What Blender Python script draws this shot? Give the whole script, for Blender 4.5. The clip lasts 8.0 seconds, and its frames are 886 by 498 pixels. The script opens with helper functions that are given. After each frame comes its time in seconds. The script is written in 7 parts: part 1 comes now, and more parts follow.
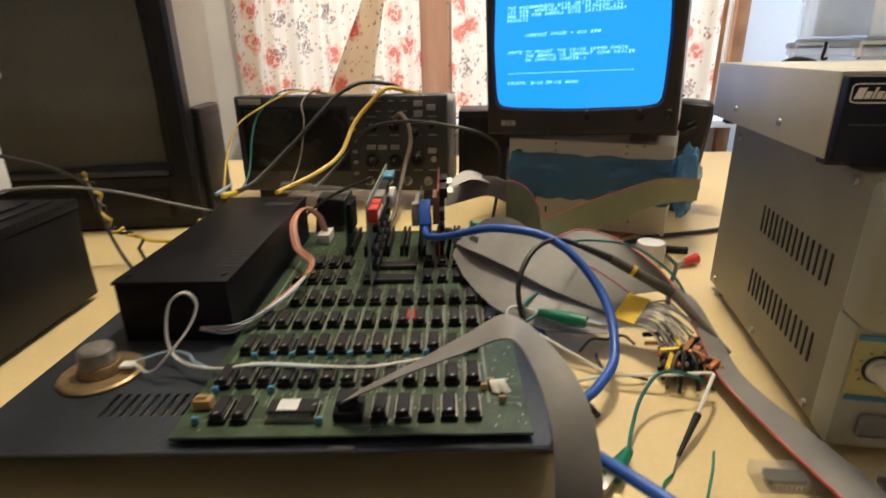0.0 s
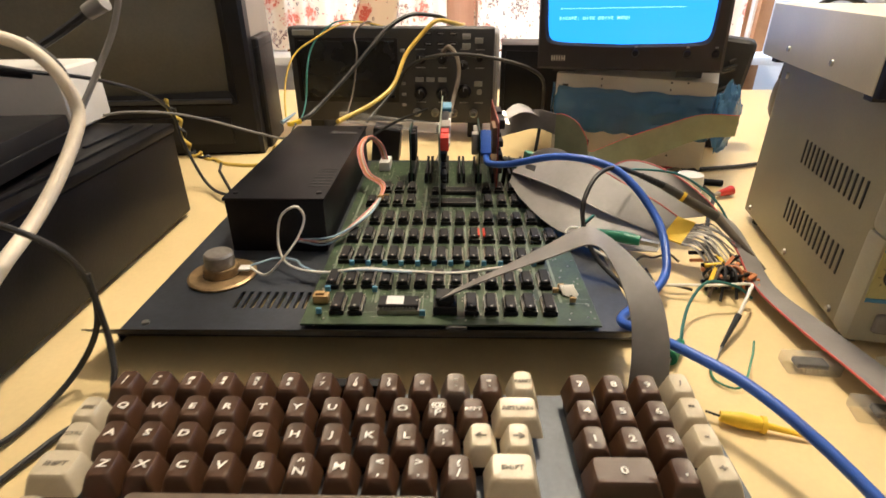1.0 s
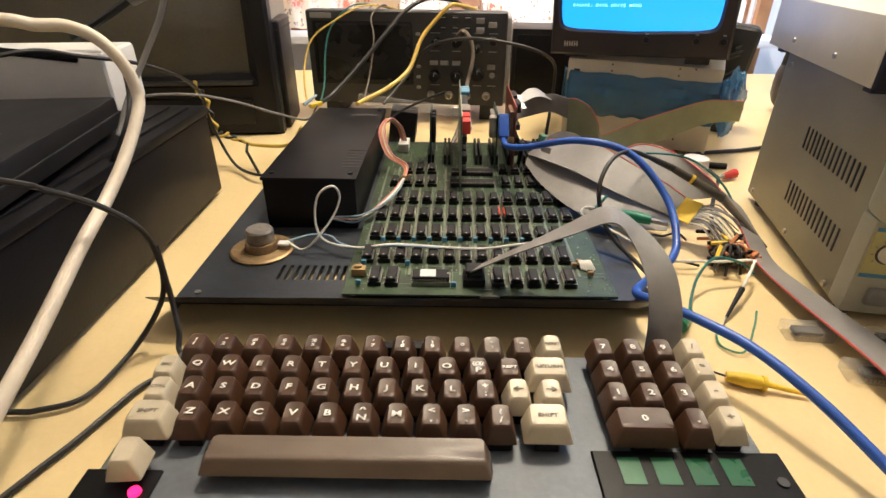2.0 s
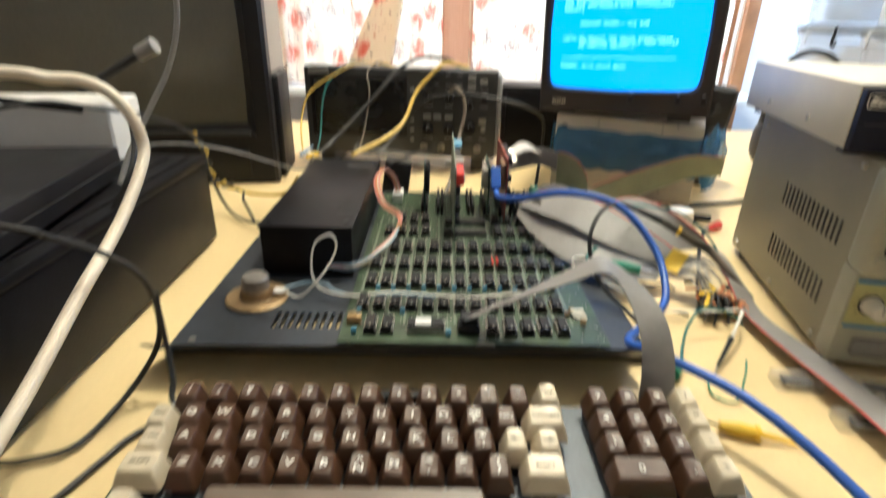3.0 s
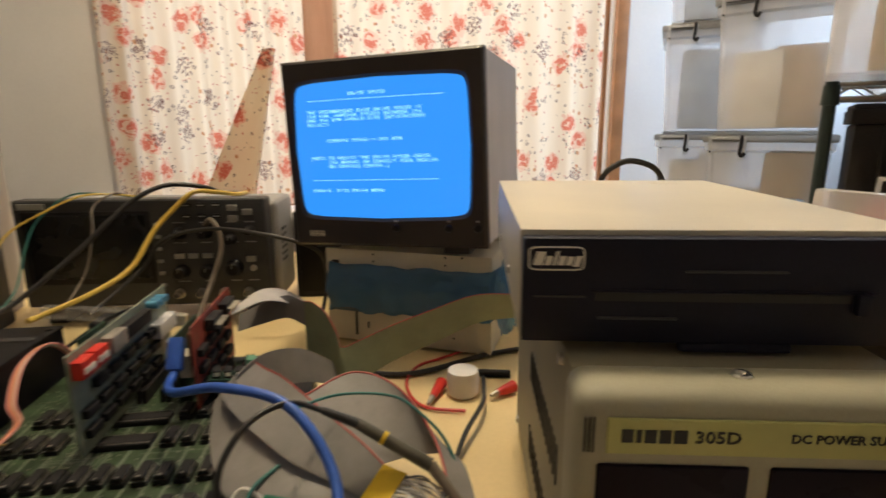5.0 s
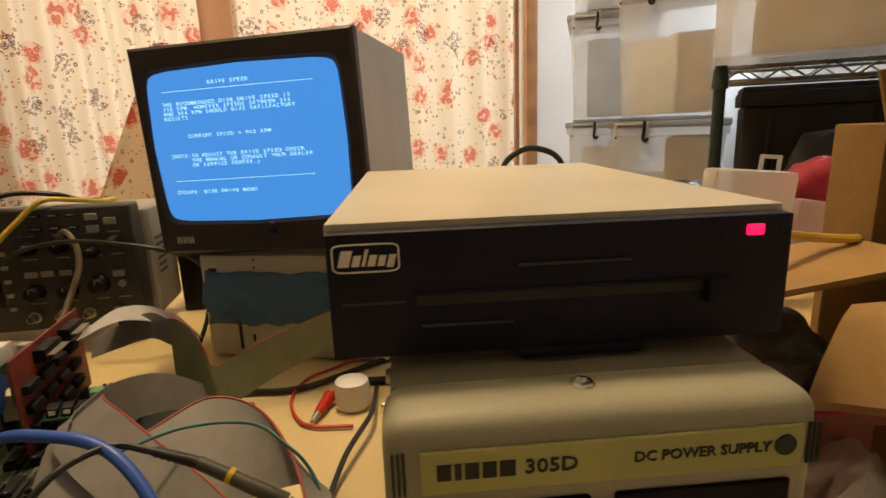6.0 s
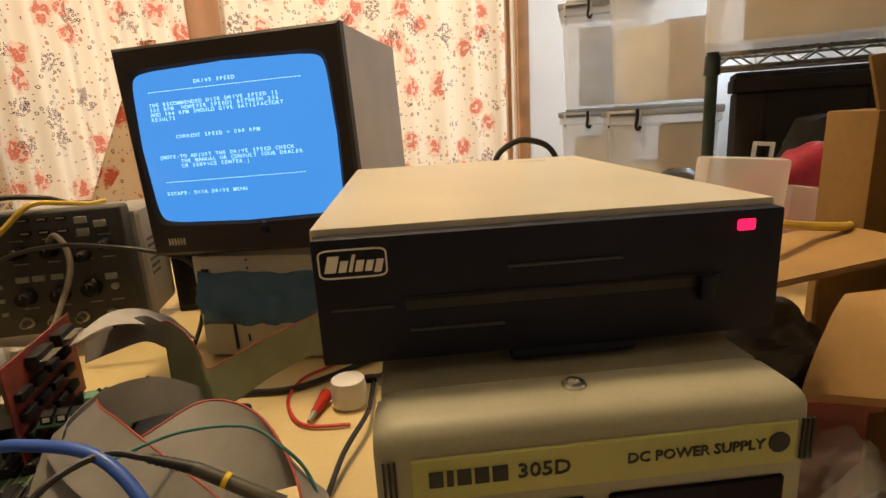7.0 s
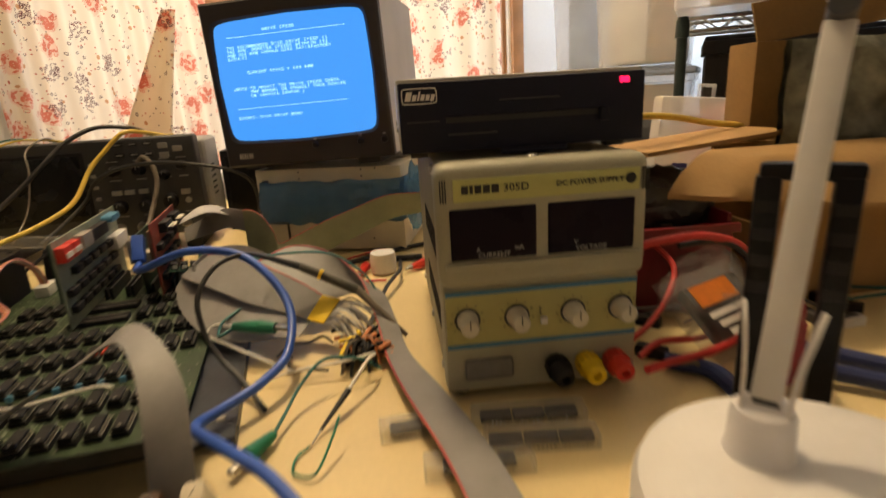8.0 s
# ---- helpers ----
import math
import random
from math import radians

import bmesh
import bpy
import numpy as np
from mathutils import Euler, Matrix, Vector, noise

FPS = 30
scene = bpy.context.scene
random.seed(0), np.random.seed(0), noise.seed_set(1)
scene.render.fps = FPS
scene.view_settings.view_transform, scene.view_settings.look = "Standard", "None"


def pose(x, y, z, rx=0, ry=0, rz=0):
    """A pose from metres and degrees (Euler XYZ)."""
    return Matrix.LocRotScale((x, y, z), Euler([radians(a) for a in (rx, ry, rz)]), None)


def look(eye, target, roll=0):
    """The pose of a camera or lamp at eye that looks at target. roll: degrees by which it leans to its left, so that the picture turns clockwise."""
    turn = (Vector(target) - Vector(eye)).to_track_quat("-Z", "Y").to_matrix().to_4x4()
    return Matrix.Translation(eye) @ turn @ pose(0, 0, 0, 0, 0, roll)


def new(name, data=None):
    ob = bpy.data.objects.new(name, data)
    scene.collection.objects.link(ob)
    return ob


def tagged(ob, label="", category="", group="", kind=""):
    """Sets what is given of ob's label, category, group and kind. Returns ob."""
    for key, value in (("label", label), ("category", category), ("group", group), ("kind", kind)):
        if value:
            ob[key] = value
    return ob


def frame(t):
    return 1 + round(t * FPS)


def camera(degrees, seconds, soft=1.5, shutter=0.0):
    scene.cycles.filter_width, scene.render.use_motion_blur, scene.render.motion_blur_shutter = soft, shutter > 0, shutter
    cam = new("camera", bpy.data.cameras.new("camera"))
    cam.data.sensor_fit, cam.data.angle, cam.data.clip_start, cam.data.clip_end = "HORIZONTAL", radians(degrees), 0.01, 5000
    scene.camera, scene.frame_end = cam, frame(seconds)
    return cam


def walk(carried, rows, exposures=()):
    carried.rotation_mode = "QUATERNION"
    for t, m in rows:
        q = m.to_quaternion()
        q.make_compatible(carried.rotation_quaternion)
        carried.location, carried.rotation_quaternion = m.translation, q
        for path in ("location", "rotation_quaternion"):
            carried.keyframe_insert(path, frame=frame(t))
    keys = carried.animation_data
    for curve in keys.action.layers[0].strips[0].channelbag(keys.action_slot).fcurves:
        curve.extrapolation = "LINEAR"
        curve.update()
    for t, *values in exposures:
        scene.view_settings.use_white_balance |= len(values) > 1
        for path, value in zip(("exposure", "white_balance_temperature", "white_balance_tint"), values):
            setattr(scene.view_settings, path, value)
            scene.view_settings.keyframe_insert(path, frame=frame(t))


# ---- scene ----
cam = camera(79.7, 8.0, shutter=0.5)
PATH = [
    (0, (0.17, -0.262, 0.231), (0.162, 1.614, -0.463), -1.0),
    (0.5, (0.138, -0.295, 0.235), (0.091, 1.528, -0.586), -0.7),
    (1, (0.112, -0.321, 0.241), (0.078, 1.46, -0.669), -0.2),
    (1.5, (0.096, -0.339, 0.246), (0.075, 1.412, -0.719), 0.2),
    (2.8, (0.078, -0.364, 0.263), (0.072, 1.381, -0.714), 1.0),
    (3, (0.079, -0.36, 0.258), (0.103, 1.467, -0.554), 1.4),
    (3.3, (0.113, -0.311, 0.242), (0.133, 1.627, -0.254), 1.5),
    (3.4, (0.118, -0.295, 0.242), (0.149, 1.649, -0.225), 1.2),
    (3.5, (0.127, -0.284, 0.244), (0.17, 1.663, -0.215), 1.5),
    (4, (0.198, -0.252, 0.257), (0.249, 1.696, -0.195), 1.4),
    (4.5, (0.26, -0.236, 0.268), (0.365, 1.712, -0.171), 0.7),
    (5, (0.321, -0.18, 0.259), (0.575, 1.755, -0.175), -0.4),
    (5.2, (0.337, -0.167, 0.253), (0.652, 1.759, -0.185), -0.9),
    (6.3, (0.38, -0.15, 0.25), (0.897, 1.727, -0.209), -2.4),
    (6.5, (0.38, -0.15, 0.252), (0.892, 1.726, -0.216), -2.7),
    (7, (0.38, -0.148, 0.253), (0.883, 1.726, -0.23), -3.4),
    (7.5, (0.349, -0.217, 0.232), (0.85, 1.652, -0.271), -3.7),
    (8, (0.31, -0.321, 0.208), (0.818, 1.531, -0.351), -3.5),
]
EXPOSURES = [(0.0, 0.30, 5400, 8), (0.5, 0.60, 5800, 10), (1.0, 0.85, 5550, 12), (1.5, 0.86, 5400, 12), (2.8, 0.90, 5250, 8), (3.0, 1.0, 5000, 4), (3.5, 0.60, 4800, 0), (4.0, 0.25, 5450, 8), (4.5, 0.08, 5600, 10), (5.2, -0.12, 6200, 10), (6.3, -0.22, 7550, 12), (8.0, 0.10, 6900, 12)]
walk(cam, [(t, look(eye, target, roll)) for t, eye, target, roll in PATH], EXPOSURES)

# ---- light ----
world = bpy.data.worlds.new("sky")
scene.world = world
world.use_nodes = True
wn = world.node_tree.nodes
sky = wn.new("ShaderNodeTexSky")
sky.sky_type, sky.sun_disc, sky.sun_elevation, sky.sun_rotation = "NISHITA", False, radians(38), radians(-8)
world.node_tree.links.new(sky.outputs[0], wn["Background"].inputs[0])
wn["Background"].inputs[1].default_value = 0.07
sun_data = bpy.data.lights.new("sun", "SUN")
sun_data.energy, sun_data.angle, sun_data.color = 0.8, radians(0.5), (1.0, 0.93, 0.82)
sun = new("sun", sun_data)
sun.matrix_world = look((0.3, 6.0, 4.2), (0.3, 2.0, 0.6))
win_data = bpy.data.lights.new("window_daylight", "AREA")
win_data.shape, win_data.size, win_data.size_y, win_data.energy, win_data.color = "RECTANGLE", 1.9, 1.36, 12.0, (1.0, 0.95, 0.90)
win_lamp = new("window_daylight", win_data)
win_lamp.matrix_world = look((0.36, 2.22, 0.66), (0.36, 0.0, 0.42))
side_data = bpy.data.lights.new("side_window_daylight", "AREA")
side_data.shape, side_data.size, side_data.size_y, side_data.energy, side_data.color = "RECTANGLE", 0.70, 0.80, 28.0, (0.64, 0.81, 1.0)
side_lamp = new("side_window_daylight", side_data)
side_lamp.matrix_world = look((2.64, 1.66, 0.95), (1.0, 1.45, 0.40))
bulb_data = bpy.data.lights.new("ceiling_bulb", "POINT")
bulb_data.energy, bulb_data.shadow_soft_size, bulb_data.color = 48.0, 0.07, (1.0, 0.78, 0.48)
bulb = new("ceiling_bulb", bulb_data)
bulb.location = (0.36, 0.60, 1.46)


# ---- materials ----
def surf(name, base, rough=0.5, metal=0.0, var=0.12, scale=30.0, bump=0.05, grain=250.0, dirt=0.1, spec=0.5, trans=0.0, emit=0.0, subsurf=0.0):
    m = bpy.data.materials.new(name)
    m.use_nodes = True
    nt = m.node_tree
    p = nt.nodes["Principled BSDF"]
    tc = nt.nodes.new("ShaderNodeTexCoord")
    oi = nt.nodes.new("ShaderNodeObjectInfo")
    add = nt.nodes.new("ShaderNodeVectorMath")
    nt.links.new(tc.outputs["Object"], add.inputs[0])
    nt.links.new(oi.outputs["Random"], add.inputs[1])
    big = nt.nodes.new("ShaderNodeTexNoise")
    big.inputs["Scale"].default_value, big.inputs["Detail"].default_value = scale, 4.0
    fine = nt.nodes.new("ShaderNodeTexNoise")
    fine.inputs["Scale"].default_value, fine.inputs["Detail"].default_value = grain, 3.0
    for n in (big, fine):
        nt.links.new(add.outputs[0], n.inputs["Vector"])
    ramp = nt.nodes.new("ShaderNodeMapRange")
    ramp.inputs[1].default_value, ramp.inputs[2].default_value = 0.3, 0.7
    ramp.inputs[3].default_value, ramp.inputs[4].default_value = 1 - var - dirt, 1 + var
    nt.links.new(big.outputs["Fac"], ramp.inputs[0])
    ramp2 = nt.nodes.new("ShaderNodeMapRange")
    ramp2.inputs[1].default_value, ramp2.inputs[2].default_value = 0.3, 0.7
    ramp2.inputs[3].default_value, ramp2.inputs[4].default_value = 1 - var * 0.5, 1 + var * 0.5
    nt.links.new(fine.outputs["Fac"], ramp2.inputs[0])
    mul = nt.nodes.new("ShaderNodeMath")
    mul.operation = "MULTIPLY"
    nt.links.new(ramp.outputs[0], mul.inputs[0])
    nt.links.new(ramp2.outputs[0], mul.inputs[1])
    col = nt.nodes.new("ShaderNodeVectorMath")
    col.operation = "SCALE"
    col.inputs[0].default_value = base
    nt.links.new(mul.outputs[0], col.inputs["Scale"])
    nt.links.new(col.outputs[0], p.inputs["Base Color"])
    rr = nt.nodes.new("ShaderNodeMapRange")
    rr.inputs[3].default_value, rr.inputs[4].default_value = max(rough - 0.1, 0.02), min(rough + 0.12, 1.0)
    nt.links.new(big.outputs["Fac"], rr.inputs[0])
    nt.links.new(rr.outputs[0], p.inputs["Roughness"])
    p.inputs["Metallic"].default_value = metal
    p.inputs["Specular IOR Level"].default_value = spec
    p.inputs["Transmission Weight"].default_value = trans
    if subsurf:
        p.inputs["Subsurface Weight"].default_value = subsurf
        p.inputs["Subsurface Radius"].default_value = (0.004, 0.003, 0.002)
    if bump:
        b = nt.nodes.new("ShaderNodeBump")
        b.inputs["Strength"].default_value, b.inputs["Distance"].default_value = bump, 0.001
        nt.links.new(fine.outputs["Fac"], b.inputs["Height"])
        nt.links.new(b.outputs[0], p.inputs["Normal"])
    if emit:
        p.inputs["Emission Color"].default_value = (*base, 1)
        p.inputs["Emission Strength"].default_value = emit
    return m


DESK = surf("desk_laminate", (0.76, 0.60, 0.31), 0.42, var=0.05, scale=6, bump=0.02, dirt=0.05)
WALL = surf("wall_paint", (0.74, 0.69, 0.64), 0.8, var=0.03, scale=3, bump=0.1, grain=90, dirt=0.02)
WALL_WHITE = surf("white_wall_paint", (0.84, 0.84, 0.84), 0.8, var=0.03, scale=3, bump=0.1, grain=90, dirt=0.02)
# unseen south wall's paint, toned down to limit light bounced onto dark fronts
WALL_DIM = surf("dimmed_wall_paint", (0.48, 0.44, 0.40), 0.8, var=0.04, scale=3, bump=0.1, grain=90)
CEIL = surf("ceiling_paint", (0.78, 0.76, 0.72), 0.9, var=0.03, scale=3)
CARPET = surf("carpet", (0.18, 0.14, 0.11), 0.95, var=0.2, scale=8, bump=0.6, grain=400)
PINE = surf("varnished_pine", (0.42, 0.20, 0.08), 0.4, var=0.15, scale=12, bump=0.05)
BLACK_PLASTIC = surf("black_plastic", (0.009, 0.0085, 0.010), 0.42, spec=0.3, var=0.2, scale=20, bump=0.12, grain=600)
DARK_BEZEL = surf("dark_brown_bezel", (0.030, 0.022, 0.020), 0.45, var=0.15, scale=15, bump=0.1, grain=500)
BLACK_METAL = surf("black_painted_steel", (0.008, 0.0075, 0.009), 0.40, spec=0.18, var=0.3, scale=18, bump=0.12, grain=500, dirt=0.15)
PLATE_BLUE = surf("dark_blue_grey_steel", (0.035, 0.040, 0.052), 0.42, metal=0.2, var=0.3, scale=14, bump=0.08, dirt=0.2)
GREY_PLASTIC = surf("warm_grey_plastic", (0.36, 0.345, 0.255), 0.5, var=0.06, scale=12, bump=0.08, grain=700)
GREY_STEEL = surf("grey_painted_steel", (0.29, 0.268, 0.185), 0.5, var=0.06, scale=10, bump=0.06, grain=600)
CREAM_STEEL = surf("cream_painted_steel", (0.66, 0.61, 0.50), 0.4, var=0.05, scale=10, bump=0.04, grain=500)
MON_GREY = surf("light_grey_housing", (0.66, 0.64, 0.68), 0.6, var=0.05, scale=9, bump=0.1, grain=500)
TV_GREY = surf("beige_grey_housing", (0.34, 0.30, 0.26), 0.6, var=0.06, scale=7, bump=0.1, grain=500)
CRT_GLASS = surf("dark_picture_tube", (0.105, 0.100, 0.080), 0.16, var=0.1, scale=4, bump=0.0)
SCOPE = surf("dark_grey_instrument", (0.040, 0.040, 0.043), 0.5, var=0.1, scale=14, bump=0.1, grain=500)
PCB = surf("green_solder_mask", (0.036, 0.062, 0.028), 0.4, var=0.35, scale=55, bump=0.25, grain=420, dirt=0.2)
CHIP = surf("black_epoxy", (0.014, 0.013, 0.014), 0.6, var=0.2, scale=60, bump=0.1, grain=900, spec=0.3)
TIN = surf("tinned_metal", (0.42, 0.40, 0.36), 0.42, metal=1.0, var=0.15, scale=90)
WHITE_PLASTIC = surf("white_plastic", (0.78, 0.76, 0.74), 0.4, var=0.03, scale=10, bump=0.03)
PAPER = surf("white_paper", (0.80, 0.79, 0.78), 0.8, var=0.04, scale=30)


# ---- building helpers ----
def box(bm, x0, x1, y0, y1, z0, z1, bev=0.0, seg=2, m=None):
    vs = bmesh.ops.create_cube(bm, size=1.0)["verts"]
    mm = Matrix.Translation(((x0 + x1) / 2, (y0 + y1) / 2, (z0 + z1) / 2)) @ Matrix.Diagonal((abs(x1 - x0), abs(y1 - y0), abs(z1 - z0), 1))
    if m is not None:
        mm = m @ mm
    bmesh.ops.transform(bm, matrix=mm, verts=vs)
    if bev:
        es = {e for v in vs for e in v.link_edges}
        bmesh.ops.bevel(bm, geom=list(es), offset=bev, segments=seg, profile=0.6, affect="EDGES")
    return bm


def rod(bm, r0, r1, a, b, seg=16, caps=True):
    """A round bar or cone from a to b."""
    a, b = Vector(a), Vector(b)
    q = (b - a).to_track_quat("Z", "Y").to_matrix().to_4x4()
    bmesh.ops.create_cone(bm, cap_ends=caps, segments=seg, radius1=r0, radius2=r1, depth=(b - a).length, matrix=Matrix.Translation((a + b) / 2) @ q)
    return bm


def lathe(bm, prof, seg=32, m=None):
    """Turns a profile of (radius, height) about z."""
    rings = []
    for r, z in prof:
        ring = []
        for i in range(seg):
            a = 2 * math.pi * i / seg
            v = Vector((r * math.cos(a), r * math.sin(a), z))
            ring.append(bm.verts.new(m @ v if m is not None else v))
        rings.append(ring)
    for a, b in zip(rings, rings[1:]):
        for i in range(seg):
            bm.faces.new((a[i], a[(i + 1) % seg], b[(i + 1) % seg], b[i]))
    bm.faces.new(list(reversed(rings[0])))
    bm.faces.new(rings[-1])
    return bm


def spline(pts, steps=8):
    """A smooth line through points."""
    ps = [Vector(p) for p in pts]
    ps = [2 * ps[0] - ps[1]] + ps + [2 * ps[-1] - ps[-2]]
    out = []
    for a, b, c, d in zip(ps, ps[1:], ps[2:], ps[3:]):
        for k in range(steps):
            t = k / steps
            out.append(0.5 * ((2 * b) + (c - a) * t + (2 * a - 5 * b + 4 * c - d) * t * t + (3 * b - a - 3 * c + d) * t ** 3))
    out.append(ps[-2])
    return out


def hose(bm, pts, r, seg=8, steps=8):
    """A round cable through points."""
    line = spline(pts, steps) if steps else [Vector(p) for p in pts]
    up = Vector((0.13, 0.21, 0.97))
    rings = []
    for i, p in enumerate(line):
        d = (line[min(i + 1, len(line) - 1)] - line[max(i - 1, 0)]).normalized()
        s = (up - d * up.dot(d)).normalized()
        up = s
        n = d.cross(s)
        rings.append([bm.verts.new(p + r * (math.cos(2 * math.pi * k / seg) * s + math.sin(2 * math.pi * k / seg) * n)) for k in range(seg)])
    for a, b in zip(rings, rings[1:]):
        for k in range(seg):
            bm.faces.new((a[k], a[(k + 1) % seg], b[(k + 1) % seg], b[k]))
    bm.faces.new(list(reversed(rings[0])))
    bm.faces.new(rings[-1])
    return bm


def ribbon(bm, left, right, wires=20, thick=0.0011, steps=8):
    """A flat cable between two edge lines, with a ridge for each wire."""
    a, b = spline(left, steps), spline(right, steps)
    rows = []
    for i, (p, q) in enumerate(zip(a, b)):
        along = (a[min(i + 1, len(a) - 1)] - a[max(i - 1, 0)]).normalized()
        side = (q - p).normalized()
        n = along.cross(side).normalized()
        top, bot = [], []
        for k in range(2 * wires + 1):
            h = thick * (0.5 if k % 2 else 0.36)
            c = p.lerp(q, k / (2 * wires))
            top.append(bm.verts.new(c + n * h))
            bot.append(bm.verts.new(c - n * h))
        rows.append(top + bot[::-1])
    for r, s in zip(rows, rows[1:]):
        m = len(r)
        for k in range(m):
            bm.faces.new((r[k], r[(k + 1) % m], s[(k + 1) % m], s[k]))
    bm.faces.new(rows[0][::-1])
    bm.faces.new(rows[-1])
    return bm


def finish(name, bm, material, smooth=True):
    bmesh.ops.recalc_face_normals(bm, faces=bm.faces[:])
    me = bpy.data.meshes.new(name)
    bm.to_mesh(me)
    bm.free()
    for mm in material if isinstance(material, (list, tuple)) else [material]:
        me.materials.append(mm)
    if smooth:
        me.shade_smooth()
        me.set_sharp_from_angle(angle=radians(35))
    return me


def part(name, bm, material, parent, label="", m=None):
    ob = new(name, finish(name, bm, material) if isinstance(bm, bmesh.types.BMesh) else bm)
    ob.parent = parent
    if m is not None:
        ob.matrix_basis = m
    if label:
        tagged(ob, label)
    return ob


def thing(name, m, label, category, group="", kind=""):
    ob = new(name)
    ob.empty_display_size = 0.02
    ob.matrix_basis = m
    return tagged(ob, label, category, group, kind)


def single(name, bm, material, label, category, m=None, group="", kind=""):
    ob = new(name, finish(name, bm, material))
    if m is not None:
        ob.matrix_basis = m
    return tagged(ob, label, category, group, kind)


def B():
    return bmesh.new()


def letters(text, size, m, material_holder, thick=0.0002, align="CENTER", wide=1.0, bold=0.012):
    """A mesh of lettering, about the pose m, which faces m's z."""
    cu = bpy.data.curves.new("lettering", "FONT")
    cu.body, cu.size, cu.align_x, cu.align_y, cu.extrude, cu.resolution_u = text, size, align, "CENTER", thick, 2
    cu.offset = size * bold
    ob = bpy.data.objects.new("lettering", cu)
    scene.collection.objects.link(ob)
    me = bpy.data.meshes.new_from_object(ob.evaluated_get(bpy.context.evaluated_depsgraph_get()))
    bpy.data.objects.remove(ob)
    me.transform(m @ Matrix.Diagonal((wide, 1, 1, 1)))
    me.materials.clear()
    me.materials.append(material_holder)
    return me


# ---- the room ----
def structure(name, bm, material, label, category):
    return tagged(new(name, finish(name, bm, material)), label, category, "", "structure")


structure("floor", box(B(), -2.2, 2.6, -2.2, 2.1, -0.80, -0.75), CARPET, "dark brown carpet floor of the workroom", "floor")
structure("ceiling", box(B(), -2.2, 2.6, -2.2, 2.1, 1.65, 1.70), CEIL, "plain white painted ceiling", "ceiling")
b = B()
WX0, WX1, WZ0, WZ1 = -0.60, 1.33, -0.045, 1.35
box(b, -2.2, WX0, 2.06, 2.18, -0.75, 1.65)
box(b, WX1, 2.6, 2.06, 2.18, -0.75, 1.65)
box(b, WX0, WX1, 2.06, 2.18, -0.75, WZ0)
box(b, WX0, WX1, 2.06, 2.18, WZ1, 1.65)
structure("wall_north", b, WALL_WHITE, "plain pale painted wall round the window", "wall")
structure("wall_west", box(B(), -2.32, -2.2, -2.2, 2.18, -0.75, 1.65), WALL, "plain pale painted wall", "wall")
b = B()
EY0, EY1, EZ0, EZ1 = 1.30, 2.02, 0.52, 1.38
box(b, 2.6, 2.72, -2.2, EY0, -0.75, 1.65)
box(b, 2.6, 2.72, EY1, 2.18, -0.75, 1.65)
box(b, 2.6, 2.72, EY0, EY1, -0.75, EZ0)
box(b, 2.6, 2.72, EY0, EY1, EZ1, 1.65)
structure("wall_east", b, WALL_WHITE, "plain white painted wall", "wall")
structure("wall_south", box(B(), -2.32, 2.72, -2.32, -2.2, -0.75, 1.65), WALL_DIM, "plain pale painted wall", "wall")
structure("desk", box(B(), -1.4, 1.15, -0.62, 1.0, -0.03, 0.0, 0.003), DESK, "pale yellow laminate workbench top", "workbench")

# ---- more materials ----
GLOW_RED = surf("red_led", (1.0, 0.01, 0.08), 0.3, emit=2.2)
BLUE_SCREEN = bpy.data.materials.new("blue_phosphor")
BLUE_SCREEN.use_nodes = True
_p = BLUE_SCREEN.node_tree.nodes["Principled BSDF"]
_p.inputs["Base Color"].default_value = (0.02, 0.03, 0.05, 1)
_p.inputs["Roughness"].default_value = 0.15
_p.inputs["Emission Color"].default_value = (0.045, 0.30, 0.88, 1)
_p.inputs["Emission Strength"].default_value = 1.1
SCREEN_TEXT = surf("phosphor_lettering", (0.35, 0.75, 1.0), 0.4, emit=1.5)
KEY_BROWN = surf("brown_keycap", (0.062, 0.028, 0.012), 0.42, var=0.08, scale=60, bump=0.06, grain=900, dirt=0.05)
KEY_CREAM = surf("cream_keycap", (0.54, 0.47, 0.34), 0.35, var=0.06, scale=60, bump=0.05, grain=900, dirt=0.06)
KEY_TAUPE = surf("taupe_spacebar", (0.135, 0.098, 0.072), 0.38, var=0.06, scale=40, bump=0.05, grain=900)
LEGEND_WHITE = surf("white_legend", (0.85, 0.82, 0.76), 0.5, var=0.02)
LEGEND_GREY = surf("grey_legend", (0.22, 0.19, 0.15), 0.5, var=0.02)
KB_STEEL = surf("brushed_grey_steel", (0.14, 0.155, 0.18), 0.55, metal=0.2, var=0.15, scale=20, bump=0.06)
YELLOW_LABEL = surf("pale_yellow_label", (0.46, 0.46, 0.17), 0.5, var=0.04, scale=20)
PANEL_YELLOW = surf("yellow_green_panel", (0.42, 0.39, 0.15), 0.5, var=0.05, scale=20)
PANEL_LINE = surf("faded_panel_print", (0.20, 0.185, 0.08), 0.5, var=0.04)
STRIPE_BLUE = surf("blue_stripe", (0.05, 0.20, 0.36), 0.5, var=0.04)
INK = surf("black_ink", (0.02, 0.02, 0.02), 0.6, var=0.02)
DISPLAY = surf("smoked_display_window", (0.012, 0.008, 0.014), 0.28, var=0.05, bump=0.0, spec=0.06)
KNOB = surf("ivory_knob", (0.62, 0.57, 0.46), 0.45, var=0.04, scale=40)
BUTTON_GREY = surf("light_grey_button", (0.30, 0.30, 0.29), 0.5, var=0.04)
RED_PLASTIC = surf("red_plastic", (0.62, 0.035, 0.02), 0.35, var=0.06)
YELLOW_PLASTIC = surf("yellow_plastic", (0.85, 0.57, 0.015), 0.55, var=0.06)
